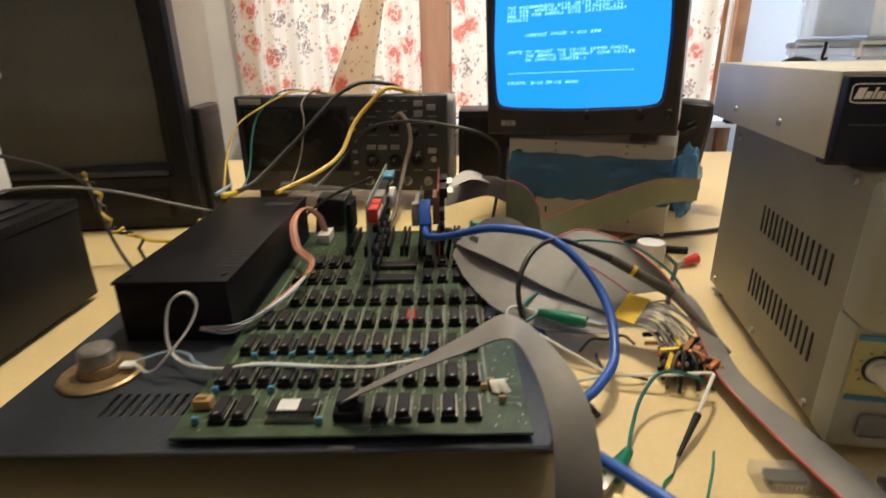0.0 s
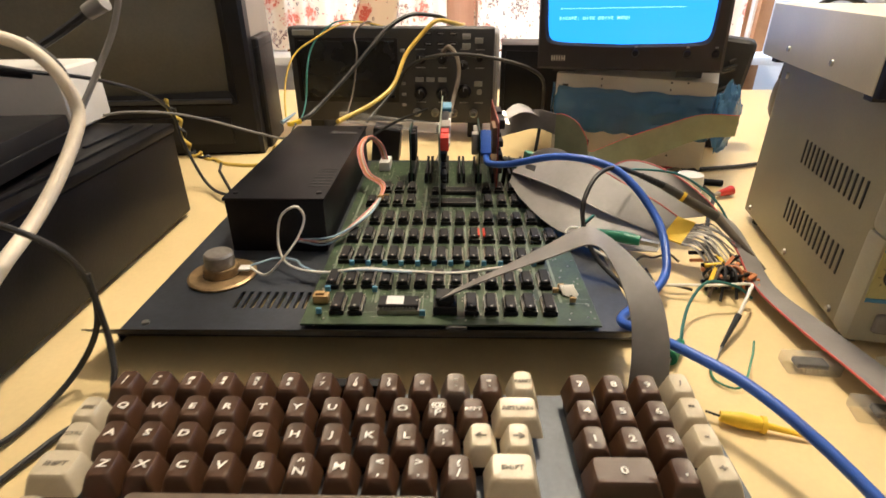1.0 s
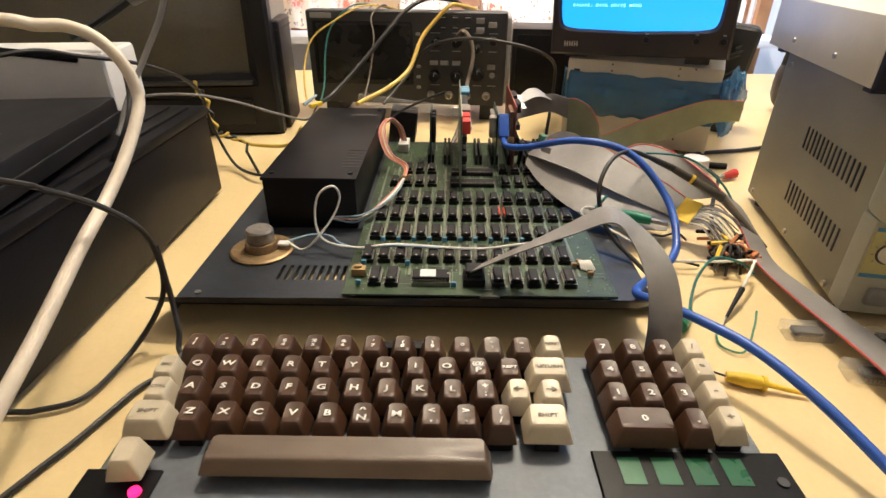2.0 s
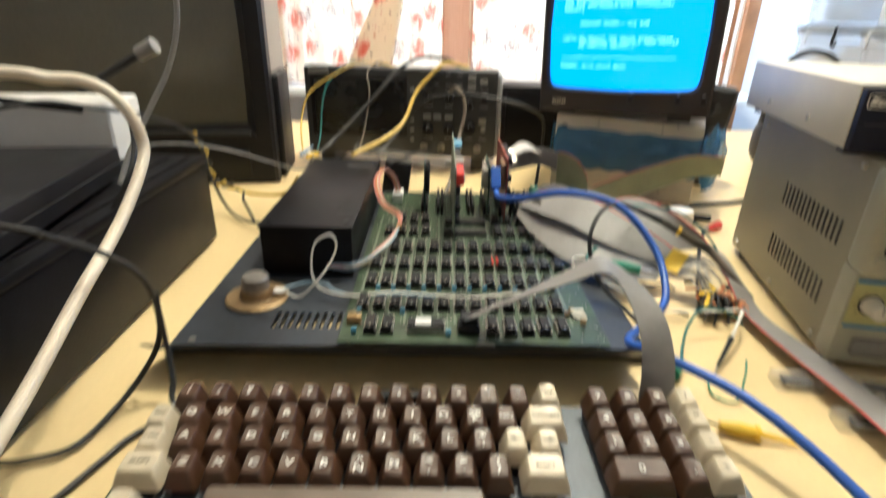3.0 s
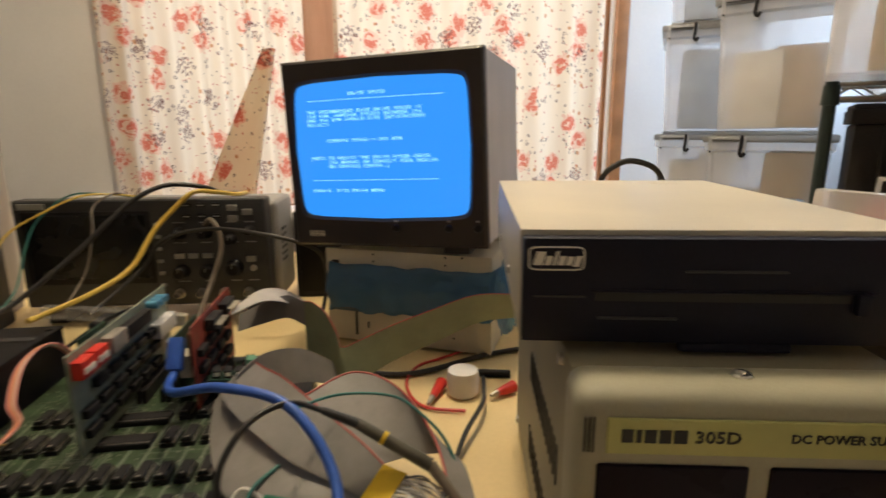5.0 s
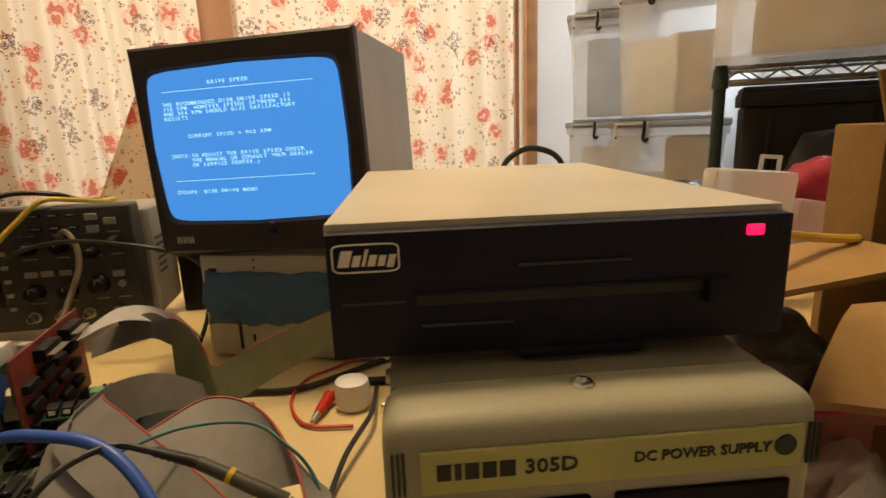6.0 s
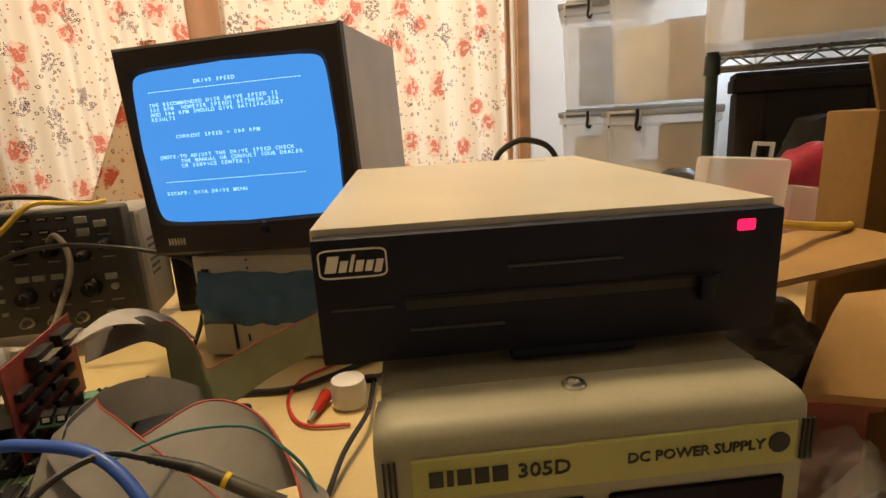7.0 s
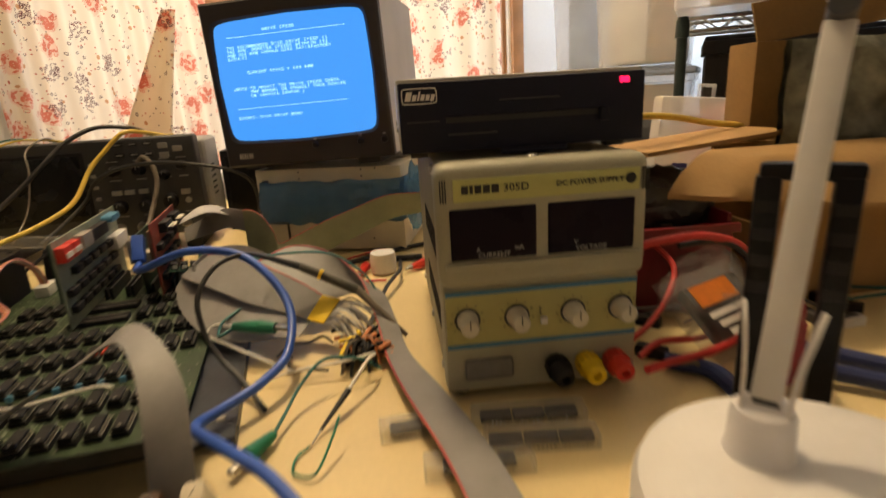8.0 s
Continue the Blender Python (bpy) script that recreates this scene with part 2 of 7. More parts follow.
GREEN_PLASTIC = surf("green_plastic", (0.015, 0.20, 0.11), 0.4, var=0.08)
BLUE_CABLE = surf("blue_rubber_cable", (0.035, 0.11, 0.50), 0.38, var=0.08, scale=40)
BLACK_RUBBER = surf("black_rubber", (0.018, 0.017, 0.017), 0.5, var=0.2, scale=40)
GREY_RIBBON = surf("grey_ribbon_cable", (0.235, 0.222, 0.215), 0.5, var=0.06, scale=40, bump=0.03)
OLIVE_RIBBON = surf("greenish_grey_ribbon_cable", (0.25, 0.27, 0.16), 0.5, var=0.06, scale=40, bump=0.03)
RED_EDGE = surf("red_marked_wire", (0.45, 0.06, 0.05), 0.5, var=0.05)
PCB_RED = surf("red_solder_mask", (0.26, 0.045, 0.03), 0.4, var=0.25, scale=70, bump=0.2)
PCB_DARK = surf("dark_green_solder_mask", (0.018, 0.055, 0.035), 0.4, var=0.25, scale=70, bump=0.2)
PCB_PALE = surf("pale_green_board_edge", (0.24, 0.27, 0.20), 0.5, var=0.15, scale=70)
TRACE = surf("light_green_copper_trace", (0.17, 0.20, 0.15), 0.4, var=0.2, scale=80)
BROWN_BASKET = surf("brassy_speaker_basket", (0.32, 0.22, 0.11), 0.4, metal=0.6, var=0.25, scale=60, bump=0.1)
MAGNET = surf("dull_steel_magnet_cap", (0.36, 0.33, 0.30), 0.4, metal=0.7, var=0.2, scale=60)
BRIGHT_TIN = surf("polished_screw_steel", (0.75, 0.73, 0.68), 0.25, metal=1.0, var=0.1, scale=90)
CAP_BLUE = surf("light_blue_capacitor", (0.10, 0.30, 0.48), 0.4, var=0.1)
CAP_TAN = surf("tan_capacitor", (0.45, 0.29, 0.11), 0.45, var=0.12)


def clear_plastic(name, tint, amount, rough=0.25):
    """Milky see-through plastic; amount: how much of it is opaque."""
    m = bpy.data.materials.new(name)
    m.use_nodes = True
    nt = m.node_tree
    p = nt.nodes["Principled BSDF"]
    p.inputs["Base Color"].default_value = (*tint, 1)
    p.inputs["Roughness"].default_value = rough
    noise_tex = nt.nodes.new("ShaderNodeTexNoise")
    noise_tex.inputs["Scale"].default_value = 9.0
    rng = nt.nodes.new("ShaderNodeMapRange")
    rng.inputs[3].default_value, rng.inputs[4].default_value = amount * 0.8, min(1.0, amount * 1.2)
    tc = nt.nodes.new("ShaderNodeTexCoord")
    nt.links.new(tc.outputs["Object"], noise_tex.inputs["Vector"])
    nt.links.new(noise_tex.outputs["Fac"], rng.inputs[0])
    clear = nt.nodes.new("ShaderNodeBsdfTransparent")
    mix = nt.nodes.new("ShaderNodeMixShader")
    nt.links.new(rng.outputs[0], mix.inputs[0])
    nt.links.new(clear.outputs[0], mix.inputs[1])
    glow = nt.nodes.new("ShaderNodeBsdfTranslucent")
    glow.inputs["Color"].default_value = (*tint, 1)
    body_mix = nt.nodes.new("ShaderNodeMixShader")
    body_mix.inputs[0].default_value = 0.4
    nt.links.new(p.outputs[0], body_mix.inputs[1])
    nt.links.new(glow.outputs[0], body_mix.inputs[2])
    nt.links.new(body_mix.outputs[0], mix.inputs[2])
    nt.links.new(mix.outputs[0], nt.nodes["Material Output"].inputs[0])
    return m


MILKY = clear_plastic("milky_clear_plastic", (0.93, 0.94, 0.96), 0.34, 0.14)
MILKY_WHITE = clear_plastic("milky_white_plastic", (0.86, 0.84, 0.86), 0.8, 0.3)
FILM = clear_plastic("clear_packing_film", (0.75, 0.74, 0.72), 0.25, 0.12)
BLUE_FILM = clear_plastic("blue_plastic_film", (0.13, 0.32, 0.56), 0.55, 0.14)

# ---- computer on the bench ----
computer = thing("opened_computer", pose(0, 0, 0), "opened home computer, green board on a dark steel base plate", "computer")
b = B()
PX0, PX1, PY0, PY1 = -0.134, 0.252, -0.004, 0.412
box(b, PX0, PX1, 0.054, PY1, 0.0055, 0.0085)
box(b, PX0, PX1, PY0, 0.030, 0.0055, 0.0085)
box(b, PX0, -0.066, 0.030, 0.054, 0.0055, 0.0085)
box(b, 0.0, PX1, 0.030, 0.054, 0.0055, 0.0085)
for i in range(10):
    box(b, -0.066 + i * 0.0069, -0.0625 + i * 0.0069, 0.030, 0.054, 0.0055, 0.0085)
box(b, PX0 - 0.0015, PX0, PY0, PY1, 0.0, 0.0085)
box(b, PX1, PX1 + 0.0015, PY0, PY1, 0.0, 0.0085)
part("base_plate", b, PLATE_BLUE, computer, "dark blue-grey steel base plate with vent slots")
# the front of the plate bends up clear of the bench
b = B()
over, under = [], []
for i in range(31):
    x = PX0 - 0.004 + (PX1 - PX0 - 0.016) * i / 30
    zl = 0.031 + 0.0135 * min(1.0, i / 20)
    ro, ru = [], []
    for j in range(9):
        v = j / 8
        y, z = PY0 - 1.22 * (zl - 0.0085) * v, 0.0085 + (zl - 0.0085) * v ** 1.15
        ro.append(b.verts.new((x, y, z)))
        ru.append(b.verts.new((x, y + 0.0006, z - 0.0014)))
    over.append(ro)
    under.append(ru)
for i in range(30):
    for j in range(8):
        b.faces.new((over[i][j], over[i][j + 1], over[i + 1][j + 1], over[i + 1][j]))
        b.faces.new((under[i][j], under[i + 1][j], under[i + 1][j + 1], under[i][j + 1]))
    for j in (0, 8):
        b.faces.new((over[i][j], over[i + 1][j], under[i + 1][j], under[i][j]))
for i in (0, 30):
    for j in range(8):
        b.faces.new((over[i][j], over[i][j + 1], under[i][j + 1], under[i][j]))
part("front_lip", b, PLATE_BLUE, computer, "upturned front edge of the steel plate")
b = B()
lathe(b, [(0.007, 0), (0.007, 0.001), (0.0025, 0.0014), (0.0022, 0.0002)], 20)
part("front_tab", b, TIN, computer, m=pose(0.115, -0.0435, 0.0422, -42, 0, 0))
for x, y in ((-0.12, 0.008), (0.243, 0.02), (0.243, 0.2), (-0.12, 0.25)):
    part("plate_screw", rod(B(), 0.003, 0.0026, (x, y, 0.0085), (x, y, 0.0100), 12), TIN, computer)
b = box(B(), 0.0, 0.222, 0.0, 0.386, 0.0130, 0.0148, 0.0004, 1)
board = part("main_board", b, PCB, computer, "green main circuit board full of black chips")
for x, y in ((0.008, 0.01), (0.214, 0.01), (0.012, 0.19), (0.216, 0.19), (0.012, 0.37), (0.214, 0.37)):
    part("standoff", rod(B(), 0.004, 0.004, (x, y, 0.0085), (x, y, 0.0130), 10), KNOB, computer)
rng = random.Random(4)
b = B()
for i in range(150):
    x, y = rng.uniform(0.008, 0.205), rng.uniform(0.008, 0.375)
    if rng.random() < 0.62:
        box(b, x, x + 0.0007, y, min(y + rng.uniform(0.02, 0.07), 0.383), 0.0148, 0.01495)
    else:
        box(b, x, min(x + rng.uniform(0.01, 0.05), 0.219), y, y + 0.0007, 0.0148, 0.01492)
for i in range(14):
    box(b, 0.0078 + i * 0.0145, 0.0100 + i * 0.0145, 0.03, 0.29, 0.0148, 0.01505)
tagged(part("copper_tracery", b, TRACE, board, "pale green copper tracks"), kind="stuff")
b = B()
for i in range(700):
    x, y = rng.uniform(0.004, 0.218), rng.uniform(0.004, 0.382)
    box(b, x, x + 0.0012, y, y + 0.0012, 0.0148, 0.0154)
tagged(part("solder_joints", b, TIN, board, "small bright solder joints"), kind="stuff")


def chip_mesh(pins, width, socket=True):
    """A dual in-line chip with its legs, long side along y, front end at y = 0."""
    b = B()
    n = pins // 2
    length = n * 0.00254
    z0 = 0.0042 if socket else 0.0012
    box(b, -width / 2, width / 2, 0, length, z0, z0 + 0.0036, 0.0006, 1)
    rod(b, 0.0011, 0.0011, (0, 0.0012, z0 + 0.0031), (0, 0.0012, z0 + 0.0038), 8)
    for f in b.faces:
        f.material_index = 0
    if socket:
        box(b, -width / 2 - 0.0016, width / 2 + 0.0016, -0.0006, length + 0.0006, 0.0, 0.0038)
    b.faces.ensure_lookup_table()
    k = len(b.faces)
    for i in range(n):
        for s in (-1, 1):
            y = 0.00127 + i * 0.00254
            x = s * (width / 2 + 0.0006)
            box(b, x - 0.0005, x + 0.0005, y - 0.0005, y + 0.0005, 0.0, z0 + 0.0018)
    b.faces.ensure_lookup_table()
    for f in b.faces[k:]:
        f.material_index = 1
    return finish("chip", b, [CHIP, TIN])


CHIP16, CHIP14, CHIP24 = chip_mesh(16, 0.0076), chip_mesh(14, 0.0076), chip_mesh(24, 0.0135)


def socket_mesh(n=20):
    b = box(B(), -0.0255, 0.0255, -0.0082, 0.0082, 0, 0.0048, 0.0005, 1)
    box(b, -0.022, 0.022, -0.0045, 0.0045, 0.0046, 0.0050)
    k = len(b.faces)
    for i in range(n):
        for s in (-1, 1):
            x = -0.0241 + i * 0.00254
            box(b, x - 0.0006, x + 0.0006, s * 0.0066 - 0.0006, s * 0.0066 + 0.0006, 0.0048, 0.0054)
    b.faces.ensure_lookup_table()
    for f in b.faces[k:]:
        f.material_index = 1
    return finish("empty_socket", b, [CHIP, TIN])


BZ = 0.0148
rows = [(0.0125, [0.025, 0.039, 0.127, 0.142, 0.1565, 0.171, 0.186])]
rows += [(0.050, [0.014 + 0.0145 * i for i in range(13)])]
rows += [(0.093, [0.016 + 0.0144 * i for i in range(13)])]
rows += [(0.134, [0.0165 + 0.0146 * i for i in range(14)])]
rows += [(0.176, [0.018 + 0.0146 * i for i in range(14)])]
rows += [(0.224, [0.022 + 0.0146 * i for i in range(4)] + [0.152, 0.167, 0.182, 0.197, 0.211])]
rows += [(0.266, [0.035 + 0.0146 * i for i in range(3)] + [0.152, 0.167, 0.182, 0.197])]
for y, xs in rows:
    for x in xs:
        if (y, round(x, 4)) == (0.176, 0.0180):
            continue
        part("chip", CHIP16 if rng.random() < 0.7 else CHIP14, None, board, m=pose(x, y + rng.uniform(-0.0006, 0.0006), BZ, 0, 0, rng.uniform(-0.8, 0.8)))
part("chip", CHIP24, None, board, "large black chip with a white paper sticker", m=pose(0.0868, 0.0205, BZ, 0, 0, 90))
part("sticker", box(B(), 0.0625, 0.0755, 0.0150, 0.0262, BZ + 0.0078, BZ + 0.0081, 0.0001, 1), PAPER, board, "blank white sticker")
SOCK = socket_mesh()
part("empty_socket", SOCK, None, board, m=pose(0.113, 0.232, BZ))
part("empty_socket", SOCK, None, board, m=pose(0.114, 0.268, BZ))
part("cable_socket", box(box(B(), 0.098, 0.116, 0.012, 0.030, BZ, BZ + 0.007, 0.0005, 1), 0.101, 0.113, 0.014, 0.028, BZ + 0.007, BZ + 0.011, 0.001, 1), CHIP, board)
CAPB = finish("small_capacitor", box(B(), -0.0022, 0.0022, -0.0012, 0.0012, 0.001, 0.006, 0.0008, 2), CAP_BLUE)
CAPT = finish("small_capacitor", box(B(), -0.0024, 0.0024, -0.0012, 0.0012, 0.001, 0.0055, 0.0008, 2), CAP_TAN)
for i in range(12):
    part("small_capacitor", CAPB, None, board, m=pose(0.024 + i * 0.0145, 0.0875, BZ))
for x, y in ((0.012, 0.012), (0.012, 0.044), (0.09, 0.010), (0.195, 0.044), (0.2, 0.05), (0.206, 0.03), (0.05, 0.044)):
    part("small_capacitor", CAPB if x < 0.1 else CAPT, None, board, m=pose(x, y, BZ))
for x in (0.1375, 0.1425):
    part("red_diode", rod(B(), 0.0012, 0.0012, (x, 0.135, BZ + 0.007), (x, 0.152, BZ + 0.007), 8), surf("red_glass", (0.55, 0.06, 0.03), 0.3), board)
b = B()
for i in range(7):
    hose(b, [(0.2 + 0.002 * i, 0.05 + 0.001 * i, BZ), (0.199 + 0.0016 * i, 0.046, BZ + 0.006), (0.201 + 0.0019 * i, 0.040 - 0.001 * (i % 3), BZ + 0.001)], 0.0009, 6, 4)
part("white_jumper_wires", b, LEGEND_WHITE, board, "tuft of bent white jumper wires")
part("trimmer", box(box(B(), 0.004, 0.016, 0.026, 0.034, BZ, BZ + 0.007, 0.001), 0.006, 0.013, 0.028, 0.032, BZ + 0.007, BZ + 0.009, 0.0008), CAP_TAN, board)
SLOT = finish("expansion_slot", box(box(B(), -0.0042, -0.0012, 0, 0.072, 0, 0.013, 0.0005, 1), 0.0012, 0.0042, 0, 0.072, 0, 0.013, 0.0005, 1), CHIP)
for i in range(8):
    part("expansion_slot", SLOT, None, board, m=pose(0.062 + i * 0.0205, 0.300, BZ))
part("power_connector", box(B(), 0.016, 0.030, 0.345, 0.375, BZ, BZ + 0.012, 0.001), WHITE_PLASTIC, board)

# power unit of the computer
pb = part("power_unit", box(B(), -0.097, -0.006, 0.128, 0.392, 0.0086, 0.0600, 0.0012), BLACK_METAL, computer, "black steel power supply box with slotted lid")
b = box(B(), -0.0985, -0.0045, 0.1265, 0.3935, 0.0600, 0.0630, 0.0012)
part("lid", b, BLACK_METAL, pb)
for i in range(7):
    y = 0.158 + i * 0.0085
    part("vent_slit", box(B(), -0.026, -0.006, y, y + 0.0022, 0.0631, 0.0634), INK, pb)
part("label_strip", box(B(), -0.045, -0.012, 0.352, 0.362, 0.0631, 0.0634), SCOPE, pb)
for x, y in ((-0.09, 0.14), (-0.012, 0.14), (-0.012, 0.38)):
    part("screw", rod(B(), 0.003, 0.0025, (x, y, 0.0630), (x, y, 0.0644), 12), BLACK_PLASTIC, pb)

# loudspeaker lying on the plate
spk = thing("loudspeaker", pose(-0.089, 0.080, 0.0086), "small bare loudspeaker lying face down on the plate", "loudspeaker")
b = lathe(B(), [(0.0240, 0.0002), (0.0285, 0.0), (0.0290, 0.0018), (0.0270, 0.0032), (0.0240, 0.0032)], 44)
lathe(b, [(0.0150, 0.0003), (0.0152, 0.0075), (0.0142, 0.0105), (0.0110, 0.0112)], 36)
for a in range(4):
    box(b, 0.0135, 0.0255, -0.0046, 0.0046, -0.0008, 0.0008, 0.0004, 1, m=pose(0, 0, 0.0055, 0, 0, 20 + 90 * a) @ pose(0, 0, 0.0, 0, 16, 0))
part("basket", b, BROWN_BASKET, spk, "brassy stamped steel basket")
part("cone", lathe(B(), [(0.0238, 0.0004), (0.0238, 0.0012), (0.0150, 0.0034)], 36), CHIP, spk, "dark paper cone seen through the basket")
part("magnet", lathe(B(), [(0.0120, 0.011), (0.0124, 0.012), (0.0124, 0.0215), (0.0110, 0.0232), (0.002, 0.0236)], 32), MAGNET, spk, "dull round magnet")
part("terminal_strip", box(B(), 0.016, 0.026, -0.004, 0.004, 0.007, 0.009, 0.0005), WHITE_PLASTIC, spk)


# expansion cards
def card(name, label, x, y0, y1, z1, mat):
    c = thing(name, pose(x, 0, 0), label, "circuit card", "cards in the expansion slots")
    part("board", box(B(), -0.0008, 0.0008, y0, y1, BZ + 0.006, z1, 0.0003, 1), mat, c)
    return c


c = card("expansion_card", "bare green memory card upright in a slot", 0.062, 0.290, 0.340, 0.084, PCB_DARK)
for i in range(3):
    part("chip", box(B(), 0.0008, 0.006, 0.296 + i * 0.014, 0.305 + i * 0.014, 0.045, 0.078, 0.0008), CHIP, c)
c = card("expansion_card", "pale green upright card with red switch blocks", 0.0985, 0.205, 0.393, 0.103, PCB_PALE)
for k, y in enumerate((0.208, 0.229)):
    sw = part("switch_block", box(B(), 0.0008, 0.0095, y, y + 0.0185, 0.083, 0.097, 0.0008), RED_PLASTIC, c, "red switch block")
    for i in range(6):
        part("switch_lever", box(B(), 0.0095, 0.0108, y + 0.0015 + i * 0.0027, y + 0.0032 + i * 0.0027, 0.087, 0.0915, 0.0002, 1), LEGEND_WHITE, sw)
for y in (0.212, 0.236, 0.26, 0.285, 0.31, 0.335):
    part("chip", box(B(), 0.0008, 0.0068, y, y + 0.0185, 0.034, 0.041, 0.0008), CHIP, c)
    part("chip", box(B(), 0.0008, 0.0068, y, y + 0.0185, 0.050, 0.057, 0.0008), CHIP, c)
    part("chip", box(B(), 0.0008, 0.0068, y + 0.02, y + 0.0385, 0.066, 0.073, 0.0008), CHIP, c)
part("chip", box(B(), 0.0008, 0.0105, 0.253, 0.280, 0.084, 0.098, 0.0008), surf("grey_ceramic", (0.30, 0.27, 0.23), 0.5), c, "grey ceramic chip")
part("chip", box(B(), 0.0008, 0.0085, 0.283, 0.335, 0.084, 0.096, 0.0008), CHIP, c)
for y in (0.345, 0.356, 0.367):
    part("capacitor", rod(B(), 0.004, 0.004, (0.001, y, 0.096), (0.012, y, 0.096), 12), CAP_BLUE, c)
part("connector", box(B(), 0.0008, 0.011, 0.345, 0.388, 0.06, 0.075, 0.001), WHITE_PLASTIC, c)
c = card("expansion_card", "dark green card with a network plug", 0.1435, 0.283, 0.345, 0.085, PCB_DARK)
part("connector", box(B(), -0.009, -0.001, 0.286, 0.30, 0.055, 0.08, 0.001), TIN, c)
part("connector", box(B(), 0.001, 0.012, 0.284, 0.303, 0.045, 0.066, 0.001), KNOB, c)
for i in range(4):
    part("capacitor", rod(B(), 0.003, 0.003, (-0.006, 0.306 + i * 0.009, 0.076), (-0.001, 0.306 + i * 0.009, 0.076), 10), MAGNET, c)
c = card("expansion_card", "red-brown disk controller card with pin headers", 0.1635, 0.268, 0.392, 0.098, PCB_RED)
for i in range(4):
    for j in range(3):
        part("chip", box(B(), 0.0008, 0.0065, 0.275 + 0.025 * i, 0.293 + 0.025 * i, 0.036 + 0.016 * j, 0.043 + 0.016 * j, 0.0008), CHIP, c)
for y in (0.30, 0.345):
    h = part("pin_header", box(B(), 0.001, 0.010, y, y + 0.03, 0.082, 0.093, 0.001), CHIP, c)
    for i in range(8):
        part("pin", rod(B(), 0.0007, 0.0007, (0.010, y + 0.003 + 0.0034 * i, 0.0875), (0.016, y + 0.003 + 0.0034 * i, 0.0875), 6), TIN, h)
part("chip", box(B(), -0.006, -0.0008, 0.275, 0.31, 0.06, 0.09, 0.0008), surf("brown_ceramic", (0.2, 0.11, 0.06), 0.5), c)

# little connector board beside the cards
c = thing("adapter_board", pose(0.186, 0.292, 0.040, 0, 8, 12), "little adapter board with black headers and green terminal", "circuit card")
part("board", box(B(), -0.018, 0.022, -0.010, 0.010, 0, 0.0016), PCB_DARK, c)
for i in range(4):
    part("header", box(B(), -0.016 + i * 0.0095, -0.0085 + i * 0.0095, -0.006, 0.006, 0.0016, 0.0085, 0.0006), CHIP, c)
    part("header_window", box(B(), -0.0145 + i * 0.0095, -0.010 + i * 0.0095, -0.0064, -0.006, 0.0035, 0.007), LEGEND_WHITE, c)
part("screw_terminal", box(B(), 0.012, 0.021, -0.004, 0.008, 0.0085, 0.018, 0.001), surf("pale_green_terminal", (0.12, 0.32, 0.2), 0.5), c)
part("post", box(B(), -0.012, -0.009, -0.003, 0.003, -0.0252, 0.0), CHIP, c)
part("post", box(B(), 0.010, 0.013, -0.003, 0.003, -0.0252, 0.0), CHIP, c)

# ---- keyboard ----
kb = thing("keyboard", pose(0, 0, 0), "bare computer keyboard with brown and cream keys", "keyboard")
b = B()
box(b, -0.100, 0.262, -0.190, -0.068, 0.0085, 0.0105, 0.0005, 1)
part("mounting_plate", b, KB_STEEL, kb, "grey steel key plate")
part("circuit_board", box(B(), -0.105, 0.262, -0.205, -0.066, 0.003, 0.0046), PCB, kb)
for x in (-0.09, 0.08, 0.25):
    for y in (-0.08, -0.18):
        part("foot", rod(B(), 0.004, 0.004, (x, y, 0), (x, y, 0.0086), 10), BLACK_RUBBER, kb)
part("side_frame", box(B(), 0.166, 0.270, -0.205, -0.148, 0.0106, 0.0125, 0.0008, 1), BLACK_METAL, kb, "black frame with green windows")
for i in range(4):
    part("green_window", box(B(), 0.179 + i * 0.0185, 0.191 + i * 0.0185, -0.170, -0.153, 0.0126, 0.0129), surf("deep_green_film", (0.012, 0.11, 0.04), 0.3), kb)
part("corner_boss", rod(B(), 0.003, 0.003, (0.262, -0.168, 0.0125), (0.262, -0.168, 0.0138), 14), SCOPE, kb)
part("left_corner", box(B(), -0.106, -0.065, -0.192, -0.165, 0.0106, 0.0125, 0.0008, 1), BLACK_METAL, kb)


def cap_mesh(name, w, d, h, mat, tw=0.0036, td=0.0028, dish=0.00035):
    """A keycap: a tapered shell with a dished top that leans back."""
    b = B()
    rings = []
    nx = 6
    for k, (z, f) in enumerate(((0, 0), (h * 0.35, 0.30), (h * 0.75, 0.72), (h * 0.95, 0.97), (h, 1.16))):
        x, y0, y1 = w / 2 - tw * f, -d / 2 + td * f, d / 2 - td * f * 0.4
        r = 0.0012 + 0.0012 * f
        ring = []
        for cx, cy, a0 in ((x - r, y1 - r, 0), (-x + r, y1 - r, 90), (-x + r, y0 + r, 180), (x - r, y0 + r, 270)):
            for i in range(4):
                a = radians(a0 + 30 * i)
                px, py = cx + r * math.cos(a), cy + r * math.sin(a)
                tilt = 0.09 * py * f if k > 2 else 0.0
                ring.append(b.verts.new((px, py, z + tilt)))
        rings.append(ring)
    for p, q in zip(rings, rings[1:]):
        for i in range(16):
            b.faces.new((p[i], p[(i + 1) % 16], q[(i + 1) % 16], q[i]))
    inner = [b.verts.new((v.co.x * 0.55, v.co.y * 0.55 + 0.0004, h - dish + 0.05 * v.co.y)) for v in rings[-1]]
    for i in range(16):
        b.faces.new((rings[-1][i], rings[-1][(i + 1) % 16], inner[(i + 1) % 16], inner[i]))
    b.faces.new(inner)
    b.faces.new(rings[0][::-1])
    return finish(name, b, mat)


